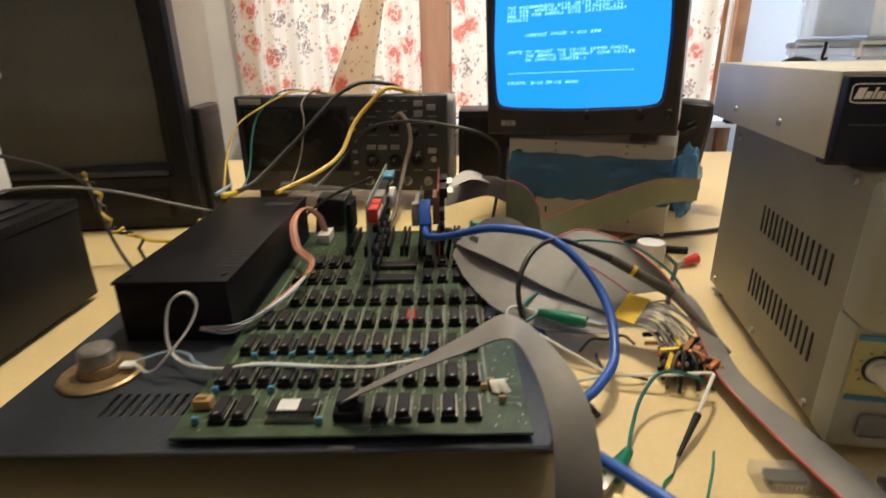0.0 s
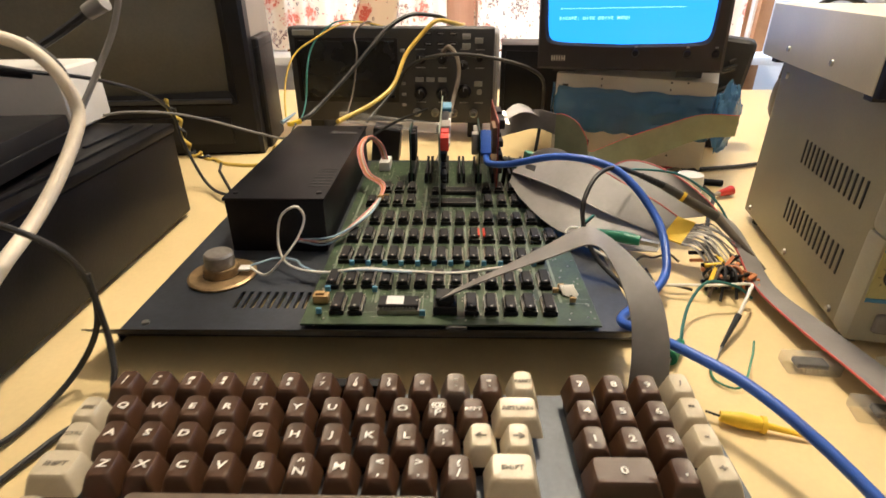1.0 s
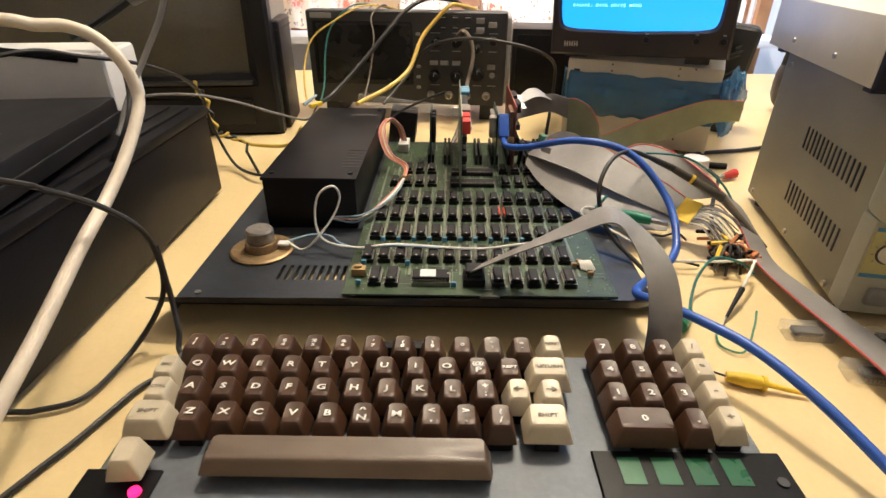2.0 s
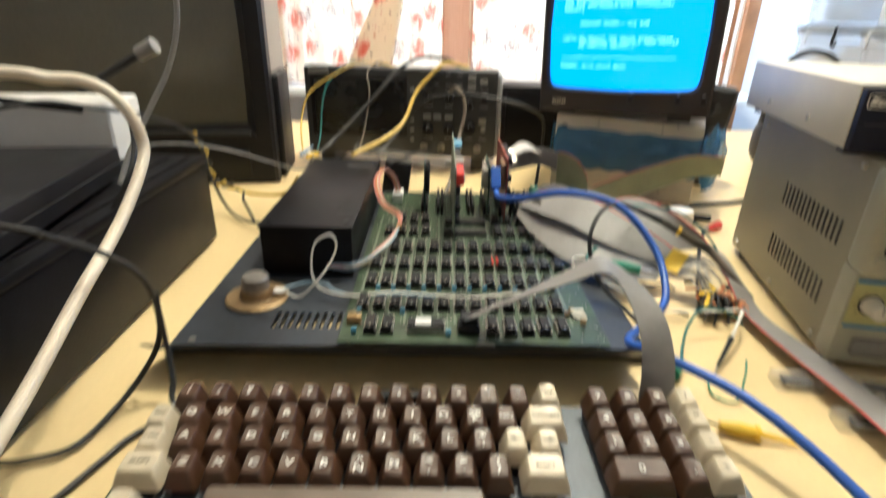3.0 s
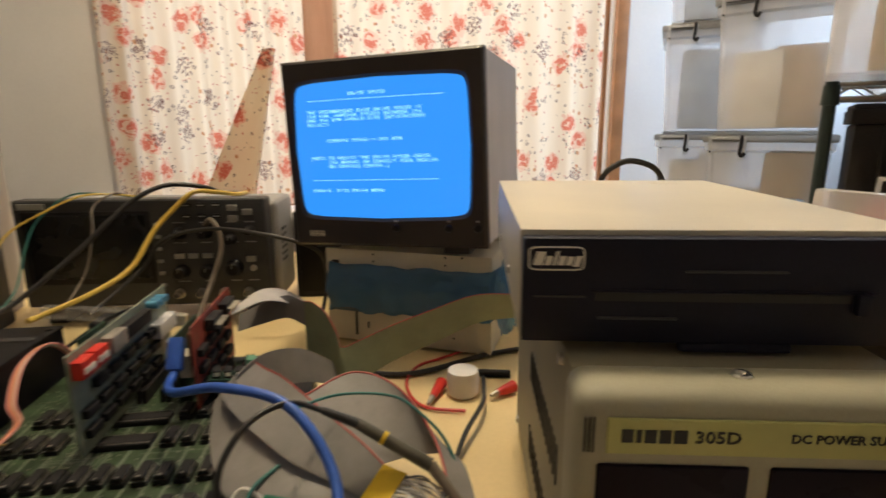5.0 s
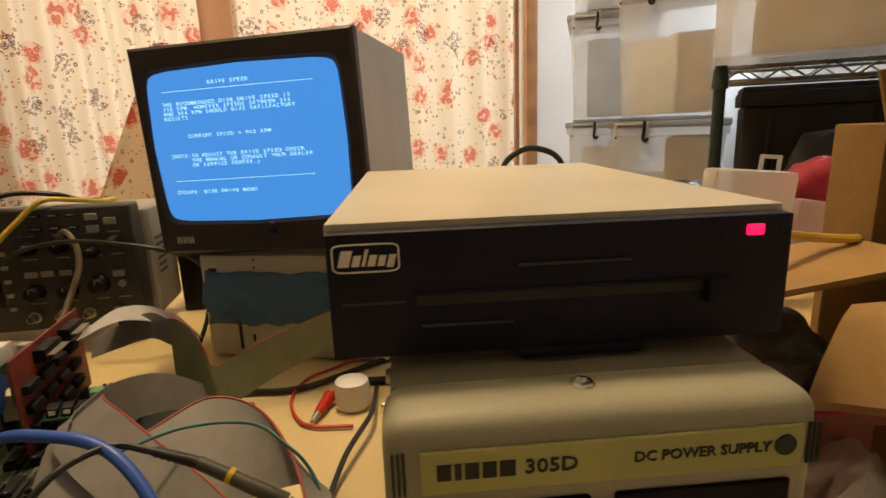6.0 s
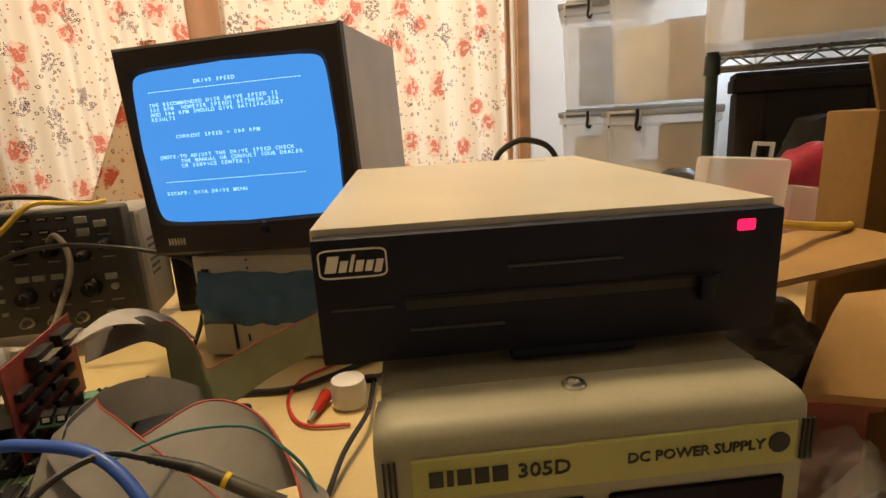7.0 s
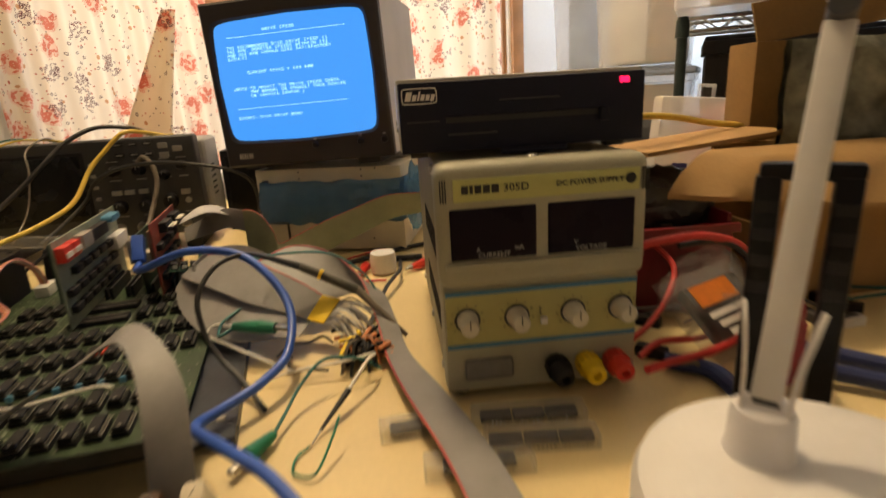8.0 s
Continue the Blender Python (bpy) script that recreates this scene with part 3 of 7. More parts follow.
P = 0.0193
CAPS = {}
STEM = finish("switch_stem", box(B(), -0.0068, 0.0068, -0.0068, 0.0068, 0.0, 0.0125, 0.0008, 1), BLACK_PLASTIC)


def key(x, y, top, text, kind="brown", w=0.0178, d=0.0182, size=0.0062):
    mat = {"brown": KEY_BROWN, "cream": KEY_CREAM, "taupe": KEY_TAUPE}[kind]
    h = 0.0125
    if (kind, w, d) not in CAPS:
        CAPS[(kind, w, d)] = cap_mesh("key", w, d, h, mat)
    k = part("key", CAPS[(kind, w, d)], None, kb, {"cream": "cream key", "taupe": "taupe key"}.get(kind, ""), m=pose(x, y - 0.0025, top - 0.0018 - h, -2, 0, rng.uniform(-0.5, 0.5)))
    part("switch_stem", STEM, None, k, m=pose(0, 0, 0.0123 - top + h - 0.0005))
    if text:
        part("legend", letters(text, size, pose(0, 0.0004, h + 0.00005), LEGEND_WHITE if kind != "cream" else LEGEND_GREY, 0.00012, wide=1.25, bold=0.025), None, k)


def key_row(y, x0, top, texts, **kw):
    for i, t in enumerate(texts):
        key(x0 + i * P, y, top, t, **kw)


key_row(-0.0815, -0.0785, 0.0345, ["!\n1", '"\n2', "#\n3", "$\n4", "%\n5", "&\n6", "'\n7", "(\n8", ")\n9", "0"], size=0.0042)
key(-0.0785 + 10 * P, -0.0815, 0.0345, "*\n:", "taupe", size=0.0042)
key(-0.0785 + 11 * P, -0.0815, 0.0345, "=\n-", size=0.0042)
key(-0.0785 + 12 * P, -0.0815, 0.0365, "RESET", "cream", size=0.0030)
key(-0.0690 - P, -0.1015, 0.0325, "ESC", "cream", size=0.0032)
key_row(-0.1010, -0.0690, 0.0335, list("QWERTYUIO") + ["@\nP"])
key(-0.0690 + 10 * P, -0.1010, 0.0335, "REPT", size=0.0034)
key(-0.0690 + 11.25 * P, -0.1010, 0.0345, "RETURN", "cream", w=0.0272, size=0.0036)
key(-0.0655 - P, -0.1200, 0.0320, "CTRL", "cream", size=0.0032)
key_row(-0.1195, -0.0655, 0.0325, list("ASDFGHJKL") + ["+\n;"])
key(-0.0655 + 10 * P, -0.1195, 0.0335, "\u2190", "cream")
key(-0.0655 + 11 * P, -0.1195, 0.0335, "\u2192", "cream")
key(-0.0580 - 1.2 * P, -0.1395, 0.0325, "SHIFT", "cream", w=0.0262, size=0.0036)
key_row(-0.1390, -0.0580, 0.0320, ["Z", "X", "C", "V", "B", "^\nN", "M", "<\n,", ">\n.", "?\n/"])
key(-0.0580 + 10.35 * P, -0.1390, 0.0330, "SHIFT", "cream", w=0.0272, size=0.0036)
for y, ts, top in ((-0.0815, "789", 0.0345), (-0.1010, "456", 0.0330), (-0.1195, "123", 0.0320)):
    key_row(y, 0.1860, top, list(ts))
key(0.1860 + P / 2, -0.1390, 0.0315, "0", w=0.0365)
key(0.1860 + 2 * P, -0.1390, 0.0315, ".", size=0.008)
for y, t, top in ((-0.0800, "/", 0.0345), (-0.0980, "*", 0.0330), (-0.1170, "-", 0.0320), (-0.1370, "+", 0.0315)):
    key(0.1860 + 3 * P, y, top, t, "cream", size=0.0062)
part("spacebar", cap_mesh("spacebar", 0.152, 0.0185, 0.0105, KEY_TAUPE), None, kb, "long taupe space bar", m=pose(0.0335, -0.1640, 0.0175, -4, 0, 0))
part("power_key", cap_mesh("power_key", 0.0180, 0.0185, 0.0125, KEY_CREAM), None, kb, "cream power key with red glow below", m=pose(-0.0795, -0.1680, 0.0180, 0, 0, 4))
part("power_led", rod(B(), 0.0035, 0.003, (-0.073, -0.1795, 0.0106), (-0.073, -0.1795, 0.0145), 12), GLOW_RED, kb, "lit red lamp")
for x, w in ((-0.035, 0.01), (0.1, 0.01)):
    part("stabiliser", box(B(), x, x + w, -0.168, -0.155, 0.0105, 0.0186, 0.0006, 1), BLACK_PLASTIC, kb)
part("cable_socket", box(B(), 0.03, 0.075, -0.073, -0.066, 0.0046, 0.021, 0.0008), CHIP, kb)

# ---- bench power supply ----
ps = thing("bench_power_supply", pose(0.3914, -0.0178, 0, 0, 0, -10.7), "grey bench power supply with dark meters and knobs", "power supply")
part("case", box(B(), 0.0015, 0.1325, 0.030, 0.262, 0.008, 0.1655, 0.002), GREY_STEEL, ps, "grey painted steel case")
b = B()
box(b, -0.001, 0.135, 0.004, 0.034, 0.086, 0.167, 0.010, 5)
box(b, 0.000, 0.134, 0.012, 0.034, 0.008, 0.088, 0.004, 2)
part("front_bezel", b, GREY_PLASTIC, ps, "grey moulded front")
for x in (0.012, 0.12):
    for y in (0.03, 0.24):
        part("rubber_foot", rod(B(), 0.007, 0.006, (x, y, 0.0082), (x, y, 0.0), 14), BLACK_RUBBER, ps)
for z0, y0, n in ((0.0935, 0.053, 14), (0.0400, 0.053, 14)):
    for i in range(n):
        part("vent_slot", box(B(), 0.0008, 0.0016, y0 + i * 0.0083, y0 + 0.0021 + i * 0.0083, z0, z0 + 0.0205), INK, ps)
for y, z in ((0.045, 0.014), (0.14, 0.015), (0.245, 0.016), (0.05, 0.16), (0.245, 0.155)):
    part("case_screw", rod(B(), 0.0032, 0.0026, (0.0015, y, z), (-0.0006, y, z), 12), TIN, ps)
part("top_screw", lathe(B(), [(0.0040, 0), (0.0040, 0.0008), (0.0034, 0.0014), (0.0020, 0.0015), (0.0016, 0.0008), (0.0004, 0.0008)], 20), BRIGHT_TIN, ps, m=pose(0.064, 0.021, 0.1668))
part("label_band", box(B(), 0.010, 0.1275, 0.0028, 0.0042, 0.1440, 0.1580, 0.0003, 1), YELLOW_LABEL, ps, "pale yellow name band")
FACE = pose(0, 0, 0, 90, 0, 0)
part("lettering", letters("305D", 0.0066, pose(0.0490, 0.0026, 0.1512) @ FACE, INK, wide=1.1), None, ps)
part("lettering", letters("DC POWER SUPPLY", 0.0048, pose(0.0955, 0.0026, 0.1515) @ FACE, INK, wide=1.02), None, ps)
for x, w, h in ((0.0150, 0.0042, 0.0052), (0.0202, 0.0020, 0.0052), (0.0232, 0.0042, 0.0052), (0.0284, 0.0042, 0.0052), (0.0336, 0.0046, 0.0052)):
    part("maker_mark", box(B(), x, x + w, 0.0024, 0.0028, 0.1488, 0.1488 + h, 0.0001, 1), INK, ps)
part("round_mark", lathe(B(), [(0.0034, 0), (0.0034, 0.0004)], 18, pose(0.1215, 0.0027, 0.1517) @ FACE), INK, ps)
for x in (0.0018, 0.1296):
    for i in range(3):
        part("groove", box(B(), x + i * 0.0016, x + 0.0007 + i * 0.0016, 0.0034, 0.0042, 0.1440, 0.1580), INK, ps)
for x0, x1, big, small in ((0.0070, 0.0615, "CURRENT", ("A", "mA")), (0.0690, 0.1250, "VOLTAGE", ("V",))):
    d = part("meter_window", box(B(), x0, x1, 0.0030, 0.0042, 0.1065, 0.1395, 0.0008, 1), DISPLAY, ps, "dark unlit meter window")
    cx = (x0 + x1) / 2
    part("lettering", letters(big, 0.0046, pose(cx, 0.0028, 0.1090) @ FACE, BUTTON_GREY), None, d)
    for k, s in enumerate(small):
        part("lettering", letters(s, 0.0040, pose(cx - 0.010 + k * 0.026, 0.0028, 0.1130) @ FACE, BUTTON_GREY), None, d)
part("chin", box(B(), 0.003, 0.131, 0.0005, 0.006, 0.1005, 0.1045, 0.0012), GREY_PLASTIC, ps)
pn = part("control_panel", box(B(), 0.002, 0.132, 0.0108, 0.0122, 0.0420, 0.0830, 0.0004, 1), PANEL_YELLOW, ps, "yellow-green control panel with blue stripes")
for z in (0.0420, 0.0800):
    part("stripe", box(B(), 0.002, 0.132, 0.0102, 0.0108, z, z + 0.0030), STRIPE_BLUE, pn)
for x in (0.0160, 0.0495, 0.0880, 0.1210):
    kn = part("knob", lathe(B(), [(0.0072, 0), (0.0072, 0.002), (0.0064, 0.003), (0.0060, 0.014), (0.0050, 0.0155), (0.001, 0.0156)], 24, pose(x, 0.0106, 0.0625) @ FACE), KNOB, ps, "ivory turning knob")
    part("pointer", box(B(), x - 0.0004, x + 0.0004, -0.0052, -0.0046, 0.0625, 0.0685), INK, kn)
    part("scale_ring", lathe(B(), [(0.0088, 0), (0.0088, 0.0003)], 24, pose(x, 0.0107, 0.0625) @ FACE), SCOPE, pn)
    for a in range(-4, 5):
        part("scale_mark", box(B(), -0.0003, 0.0003, 0.0102, 0.0108, 0.0102, 0.0118, m=pose(x, 0, 0.0625, 0, a * 32, 0)), PANEL_LINE, pn)
part("push_button", box(B(), 0.0655, 0.0700, 0.0075, 0.0108, 0.0560, 0.0605, 0.0006), WHITE_PLASTIC, ps)
for z in (0.0665, 0.0635):
    part("small_lamp", rod(B(), 0.0008, 0.0008, (0.0655, 0.0100, z), (0.0655, 0.0108, z), 8), INK, ps)
part("rocker_switch", box(B(), 0.0130, 0.0460, 0.0085, 0.0125, 0.0180, 0.0330, 0.003, 3), surf("grey_switch", (0.22, 0.21, 0.19), 0.5), ps, "grey power switch")
for x, mat, lab in ((0.0765, BLACK_PLASTIC, "black"), (0.0980, YELLOW_PLASTIC, "yellow"), (0.1175, RED_PLASTIC, "red")):
    t = part("binding_post", lathe(B(), [(0.0072, -0.001), (0.0080, 0.001), (0.0080, 0.012), (0.0072, 0.013), (0.0066, 0.022), (0.0056, 0.023), (0.0030, 0.0232), (0.0026, 0.018)], 24, pose(x, 0.0120, 0.0235) @ FACE), mat, ps, lab + " binding post")
    for a in range(12):
        part("grip_rib", box(B(), -0.0006, 0.0006, -0.0005, 0.0105, 0.0078, 0.0086, m=pose(x, 0, 0.0235, 0, a * 30, 0)), mat, t)

# ---- disk drive on top ----
dr = thing("disk_drive", pose(0.3825, 0.031, 0.1715, 0, 0, -11.1), "cream floppy disk drive with a black front and lit red lamp", "disk drive")
part("cover", box(B(), -0.001, 0.165, 0.003, 0.226, 0.000, 0.0470, 0.0014), CREAM_STEEL, dr, "cream painted steel cover")
DRIVE_BLACK = surf("blue_black_plastic", (0.011, 0.012, 0.026), 0.5, spec=0.22, var=0.15, bump=0.1, grain=600)
fp = part("front_panel", box(B(), 0.000, 0.164, -0.004, 0.004, -0.0005, 0.0445, 0.0012), DRIVE_BLACK, dr, "blue-black plastic front")
part("disk_slot", box(B(), 0.030, 0.140, -0.0044, -0.0036, 0.0180, 0.0215), INK, fp)
part("slot_bevel", box(B(), 0.028, 0.142, -0.0050, -0.0036, 0.0216, 0.0228, 0.0004, 1), DRIVE_BLACK, fp)
part("slot_lip", box(B(), 0.0655, 0.1060, -0.0052, -0.0038, 0.0304, 0.0314, 0.0004, 1), SCOPE, fp)
part("latch_lever", box(B(), 0.1325, 0.1385, -0.0085, -0.0038, 0.0135, 0.0230, 0.002), DRIVE_BLACK, fp)
part("trim_line", box(B(), 0.0045, 0.026, -0.0044, -0.0038, 0.0193, 0.0201), SCOPE, fp)
part("trim_line", box(B(), 0.0310, 0.0640, -0.0050, -0.0038, 0.0100, 0.0112, 0.0004, 1), SCOPE, fp)
# dark block standing in for the front foot and its shadow
part("pull_tab", box(B(), 0.066, 0.112, -0.0045, 0.001, -0.0045, 0.0, 0.002), DRIVE_BLACK, fp)
part("activity_lamp", box(B(), 0.1465, 0.1530, -0.0052, -0.0038, 0.0372, 0.0412, 0.0006, 1), GLOW_RED, fp, "lit red lamp")
b = B()
for k in range(28):
    a0, a1 = 2 * math.pi * k / 28, 2 * math.pi * (k + 1) / 28
    q = [(0.0135 + 0.0112 * math.copysign(abs(math.cos(a)) ** 0.28, math.cos(a)), -0.0043, 0.0360 + 0.0048 * math.copysign(abs(math.sin(a)) ** 0.28, math.sin(a))) for a in (a0, a1)]
    rod(b, 0.00034, 0.00034, q[0], q[1], 6)
SLANT = Matrix(((1, 0, 0.28, -0.010), (0, 1, 0, 0), (0, 0, 1, 0), (0, 0, 0, 1)))
for x, w, z0, z1 in ((0.0046, 0.0038, 0.0332, 0.0388), (0.0092, 0.0026, 0.0332, 0.0370), (0.0126, 0.0012, 0.0332, 0.0390), (0.0146, 0.0026, 0.0332, 0.0370), (0.0180, 0.0024, 0.0332, 0.0368), (0.0212, 0.0024, 0.0326, 0.0370)):
    box(b, x, x + w, -0.0046, -0.0038, z0, z1, m=SLANT)
part("badge", b, LEGEND_WHITE, fp, "white framed badge")
for x in (0.012, 0.152):
    for y in (0.02, 0.21):
        part("foot", box(B(), x - 0.006, x + 0.006, y - 0.006, y + 0.006, -0.0053, 0.0), BLACK_RUBBER, dr)
for y in (0.16, 0.07):
    part("side_screw", rod(B(), 0.0026, 0.0022, (-0.0008, y, 0.012), (-0.0024, y, 0.012), 10), TIN, dr)
part("top_emboss", box(B(), 0.115, 0.135, 0.200, 0.210, 0.0468, 0.0474, 0.0003, 1), CREAM_STEEL, dr)

# ---- monitor on its case ----
mo = thing("colour_monitor", pose(0.2290, 0.4555, 0, 0, 0, -24.7), "small dark-fronted monitor showing a blue text screen", "monitor")
TILT_M = pose(0, 0, 0.128, 0, -2.0, 0)
b = B()
W, H = 0.232, 0.206
# bezel built as a frame with a sloping recess
def frame_ring(b, rects):
    rings = []
    for x0, x1, z0, z1, y in rects:
        rings.append([b.verts.new(v) for v in ((x0, y, z0), (x1, y, z0), (x1, y, z1), (x0, y, z1))])
    for p, q in zip(rings, rings[1:]):
        for i in range(4):
            b.faces.new((p[i], p[(i + 1) % 4], q[(i + 1) % 4], q[i]))
    return rings


NB = 96
SCX, SCZ, SHX, SHZ = 0.1130, 0.1080, 0.1020, 0.0755


def barrel(a, grow=0.0):
    """A point of the bowed, round-cornered opening of the picture tube."""
    u = math.copysign(abs(math.cos(a)) ** 0.11, math.cos(a))
    v = math.copysign(abs(math.sin(a)) ** 0.11, math.sin(a))
    return SCX + (SHX + grow) * u * (1 - 0.035 * v * v), SCZ + (SHZ + grow) * v * (1 - 0.045 * u * u)


def outer(a, inset):
    c, d = math.cos(a), math.sin(a)
    k = 1 / max(abs(c), abs(d))
    u, v = c * k, d * k
    return W / 2 + (W / 2 - inset) * u, H / 2 + (H / 2 - inset) * v


angles = [2 * math.pi * i / NB for i in range(NB)]
rings = []
for pts, y in (([outer(a, 0.0) for a in angles], 0.013), ([outer(a, 0.0) for a in angles], 0.003), ([outer(a, 0.003) for a in angles], 0.0), ([barrel(a, 0.004) for a in angles], 0.0006), ([barrel(a, 0.0004) for a in angles], 0.0045), ([barrel(a, 0.0004) for a in angles], 0.013)):
    rings.append([b.verts.new((x, y, z)) for x, z in pts])
rings.append(rings[0])
for p, q in zip(rings, rings[1:]):
    for i in range(NB):
        b.faces.new((p[i], p[(i + 1) % NB], q[(i + 1) % NB], q[i]))
part("bezel", b, DARK_BEZEL, mo, "dark brown front frame", m=TILT_M)
b = B()
frame_ring(b, [(0.001, W - 0.001, 0.002, H - 0.001, 0.0132), (0.002, W - 0.002, 0.003, H - 0.002, 0.205), (0.006, W - 0.006, 0.008, H - 0.006, 0.219), (0.03, W - 0.03, 0.03, H - 0.03, 0.228)])
b.faces.new([v for v in b.verts if abs(v.co.y - 0.228) < 1e-5])
part("housing", b, MON_GREY, mo, "light grey housing", m=TILT_M)


def bulge(x, z):
    u, v = (x - SCX) / SHX, (z - SCZ) / SHZ
    return 0.0060 - 0.0055 * (1 - 0.52 * u * u - 0.42 * v * v)


b = B()
last_ring = None
for k in range(1, 13):
    ring = []
    for a in angles:
        x, z = barrel(a, 0.0006)
        x, z = SCX + (x - SCX) * k / 12, SCZ + (z - SCZ) * k / 12
        ring.append(b.verts.new((x, bulge(x, z), z)))
    if last_ring is None:
        b.faces.new(ring)
    else:
        for i in range(NB):
            b.faces.new((last_ring[i], last_ring[(i + 1) % NB], ring[(i + 1) % NB], ring[i]))
    last_ring = ring
tube = part("picture_tube", b, BLUE_SCREEN, mo, "glowing blue picture tube", m=TILT_M)
PITCH = 0.00392
LINES = [(0.0825, 0.1685, "DRIVE SPEED"), (0.0295, 0.1505, "THE RECOMMENDED DISK DRIVE SPEED IS"), (0.0295, 0.1460, "300 RPM. HOWEVER SPEEDS BETWEEN 296"),
         (0.0295, 0.1415, "AND 304 RPM SHOULD GIVE SATISFACTORY"), (0.0295, 0.1368, "RESULTS"), (0.0530, 0.1190, "CURRENT SPEED = 000 RPM"),
         (0.0295, 0.1000, "(NOTE:"), (0.0530, 0.1000, "TO ADJUST THE DRIVE SPEED CHECK"), (0.0530, 0.0953, "THE MANUAL OR CONSULT YOUR DEALER"),
         (0.0530, 0.0906, "OR SERVICE CENTER.)"), (0.0290, 0.0635, "ESCAPE: DISK DRIVE MENU")]
for x, z, s in LINES:
    row = B()
    for k, ch in enumerate(s):
        if ch != " ":
            row.from_mesh(letters(ch, 0.0050, pose(x + k * PITCH, 0, z) @ FACE, SCREEN_TEXT, 0.00003, wide=0.92 if ch in "MW" else 1.05, bold=0.008))
    for v in row.verts:
        v.co.y += bulge(v.co.x, v.co.z) - 0.0003
    part("screen_text", row, SCREEN_TEXT, tube)
for x0, x1, z in ((0.0295, 0.192, 0.1625), (0.0290, 0.184, 0.0750)):
    b = B()
    for i in range(int((x1 - x0) / 0.0039)):
        x = x0 + i * 0.0039
        y = bulge(x, z) - 0.0003
        box(b, x, x + 0.0027, y - 0.0002, y, z, z + 0.0006)
    part("dashed_rule", b, SCREEN_TEXT, tube)
b = B()
for i in range(3):
    box(b, 0.020 + i * 0.0068, 0.0215 + i * 0.0068, -0.0008, 0.0, 0.011, 0.018)
    box(b, 0.0235 + i * 0.0068, 0.025 + i * 0.0068, -0.0008, 0.0, 0.011, 0.018)
    box(b, 0.020 + i * 0.0068, 0.025 + i * 0.0068, -0.0008, 0.0, 0.0135, 0.0148)
part("maker_mark", b, KNOB, mo, m=TILT_M)
for x in (0.129, 0.190, 0.222):
    part("control_knob", lathe(B(), [(0.0045, 0), (0.0045, 0.002), (0.0035, 0.004), (0.001, 0.0042)], 18, pose(x, 0.0, 0.022) @ FACE), BLACK_PLASTIC, mo, m=TILT_M)
    part("knob_mark", box(B(), x - 0.002, x + 0.002, -0.0006, 0.0, 0.0285, 0.0305), BUTTON_GREY, mo, m=TILT_M)
part("foot", box(B(), 0.02, 0.05, 0.01, 0.2, -0.004, 0.004), BLACK_RUBBER, mo, m=TILT_M)
part("foot", box(B(), 0.18, 0.21, 0.01, 0.2, -0.008, 0.004), BLACK_RUBBER, mo, m=TILT_M)

cc = thing("equipment_case", pose(0.2185, 0.465, 0, 0, 0, -24.7), "cream steel equipment case under the monitor", "case")
part("case", box(B(), 0.036, 0.245, 0.022, 0.30, 0.004, 0.1205, 0.0015), CREAM_STEEL, cc)
part("front_slot", box(B(), 0.0735, 0.0765, 0.0205, 0.0222, 0.012, 0.048), INK, cc)
part("front_slot", box(B(), 0.0900, 0.0920, 0.0205, 0.0222, 0.022, 0.030), INK, cc)
for x, z in ((0.100, 0.107), (0.100, 0.116), (0.19, 0.108), (0.19, 0.117), (0.21, 0.118), (0.15, 0.03), (0.2, 0.02)):
    part("screw_hole", rod(B(), 0.0013, 0.0013, (x, 0.0222, z), (x, 0.0212, z), 8), INK, cc)
part("clip", box(B(), 0.046, 0.054, 0.0195, 0.0222, 0.102, 0.106), INK, cc)
for x in (0.05, 0.23):
    for y in (0.04, 0.28):
        part("foot", box(B(), x - 0.008, x + 0.008, y - 0.008, y + 0.008, 0, 0.0045), BLACK_RUBBER, cc)
# crumpled blue wrapping round the case
b = B()
n, mrows = 60, 10
vr = []
for j in range(mrows + 1):
    row = []
    for i in range(n + 1):
        u = i / n
        x = 0.026 + 0.238 * u
        z = 0.044 + 0.060 * j / mrows + (0.004 + 0.005 * (mrows - j) / mrows) * noise.noise((u * 9, j * 0.3, 1.0))
        y = 0.016 - 0.006 * math.sin(math.pi * j / mrows) + 0.006 * noise.noise((u * 9, j * 0.45, 4.0)) + 0.0035 * abs(noise.noise((u * 26, j * 1.1, 7.0))) + 0.0014 * noise.noise((u * 60, j * 2.0, 2.0))
        if u < 0.06:
            y += (0.06 - u) * 0.5
        if u > 0.92:
            y += (u - 0.92) * 1.2
        row.append(b.verts.new((x, y, z)))
    vr.append(row)
for j in range(mrows):
    for i in range(n):
        b.faces.new((vr[j][i], vr[j][i + 1], vr[j + 1][i + 1], vr[j + 1][i]))
pw = thing("plastic_wrap", pose(0.2185, 0.465, 0, 0, 0, -24.7), "crumpled blue plastic film wrapped round the case", "plastic film")
ob = part("sheet", b, BLUE_FILM, pw)
b = B()
bmesh.ops.create_icosphere(b, subdivisions=4, radius=1.0)
for v in b.verts:
    c = v.co.copy()
    k = 1 + 0.30 * noise.noise(c * 2.1) + 0.22 * abs(noise.noise(c * 5.5)) + 0.10 * noise.noise(c * 12)
    v.co = Vector((0.262 + 0.015 * c.x * k, 0.030 + 0.020 * c.y * k, 0.078 + 0.040 * c.z * k))
part("bunched_end", b, BLUE_FILM, pw, "bunched gathered end of the film")
sm = ob.modifiers.new("thickness", "SOLIDIFY")
sm.thickness = 0.0006

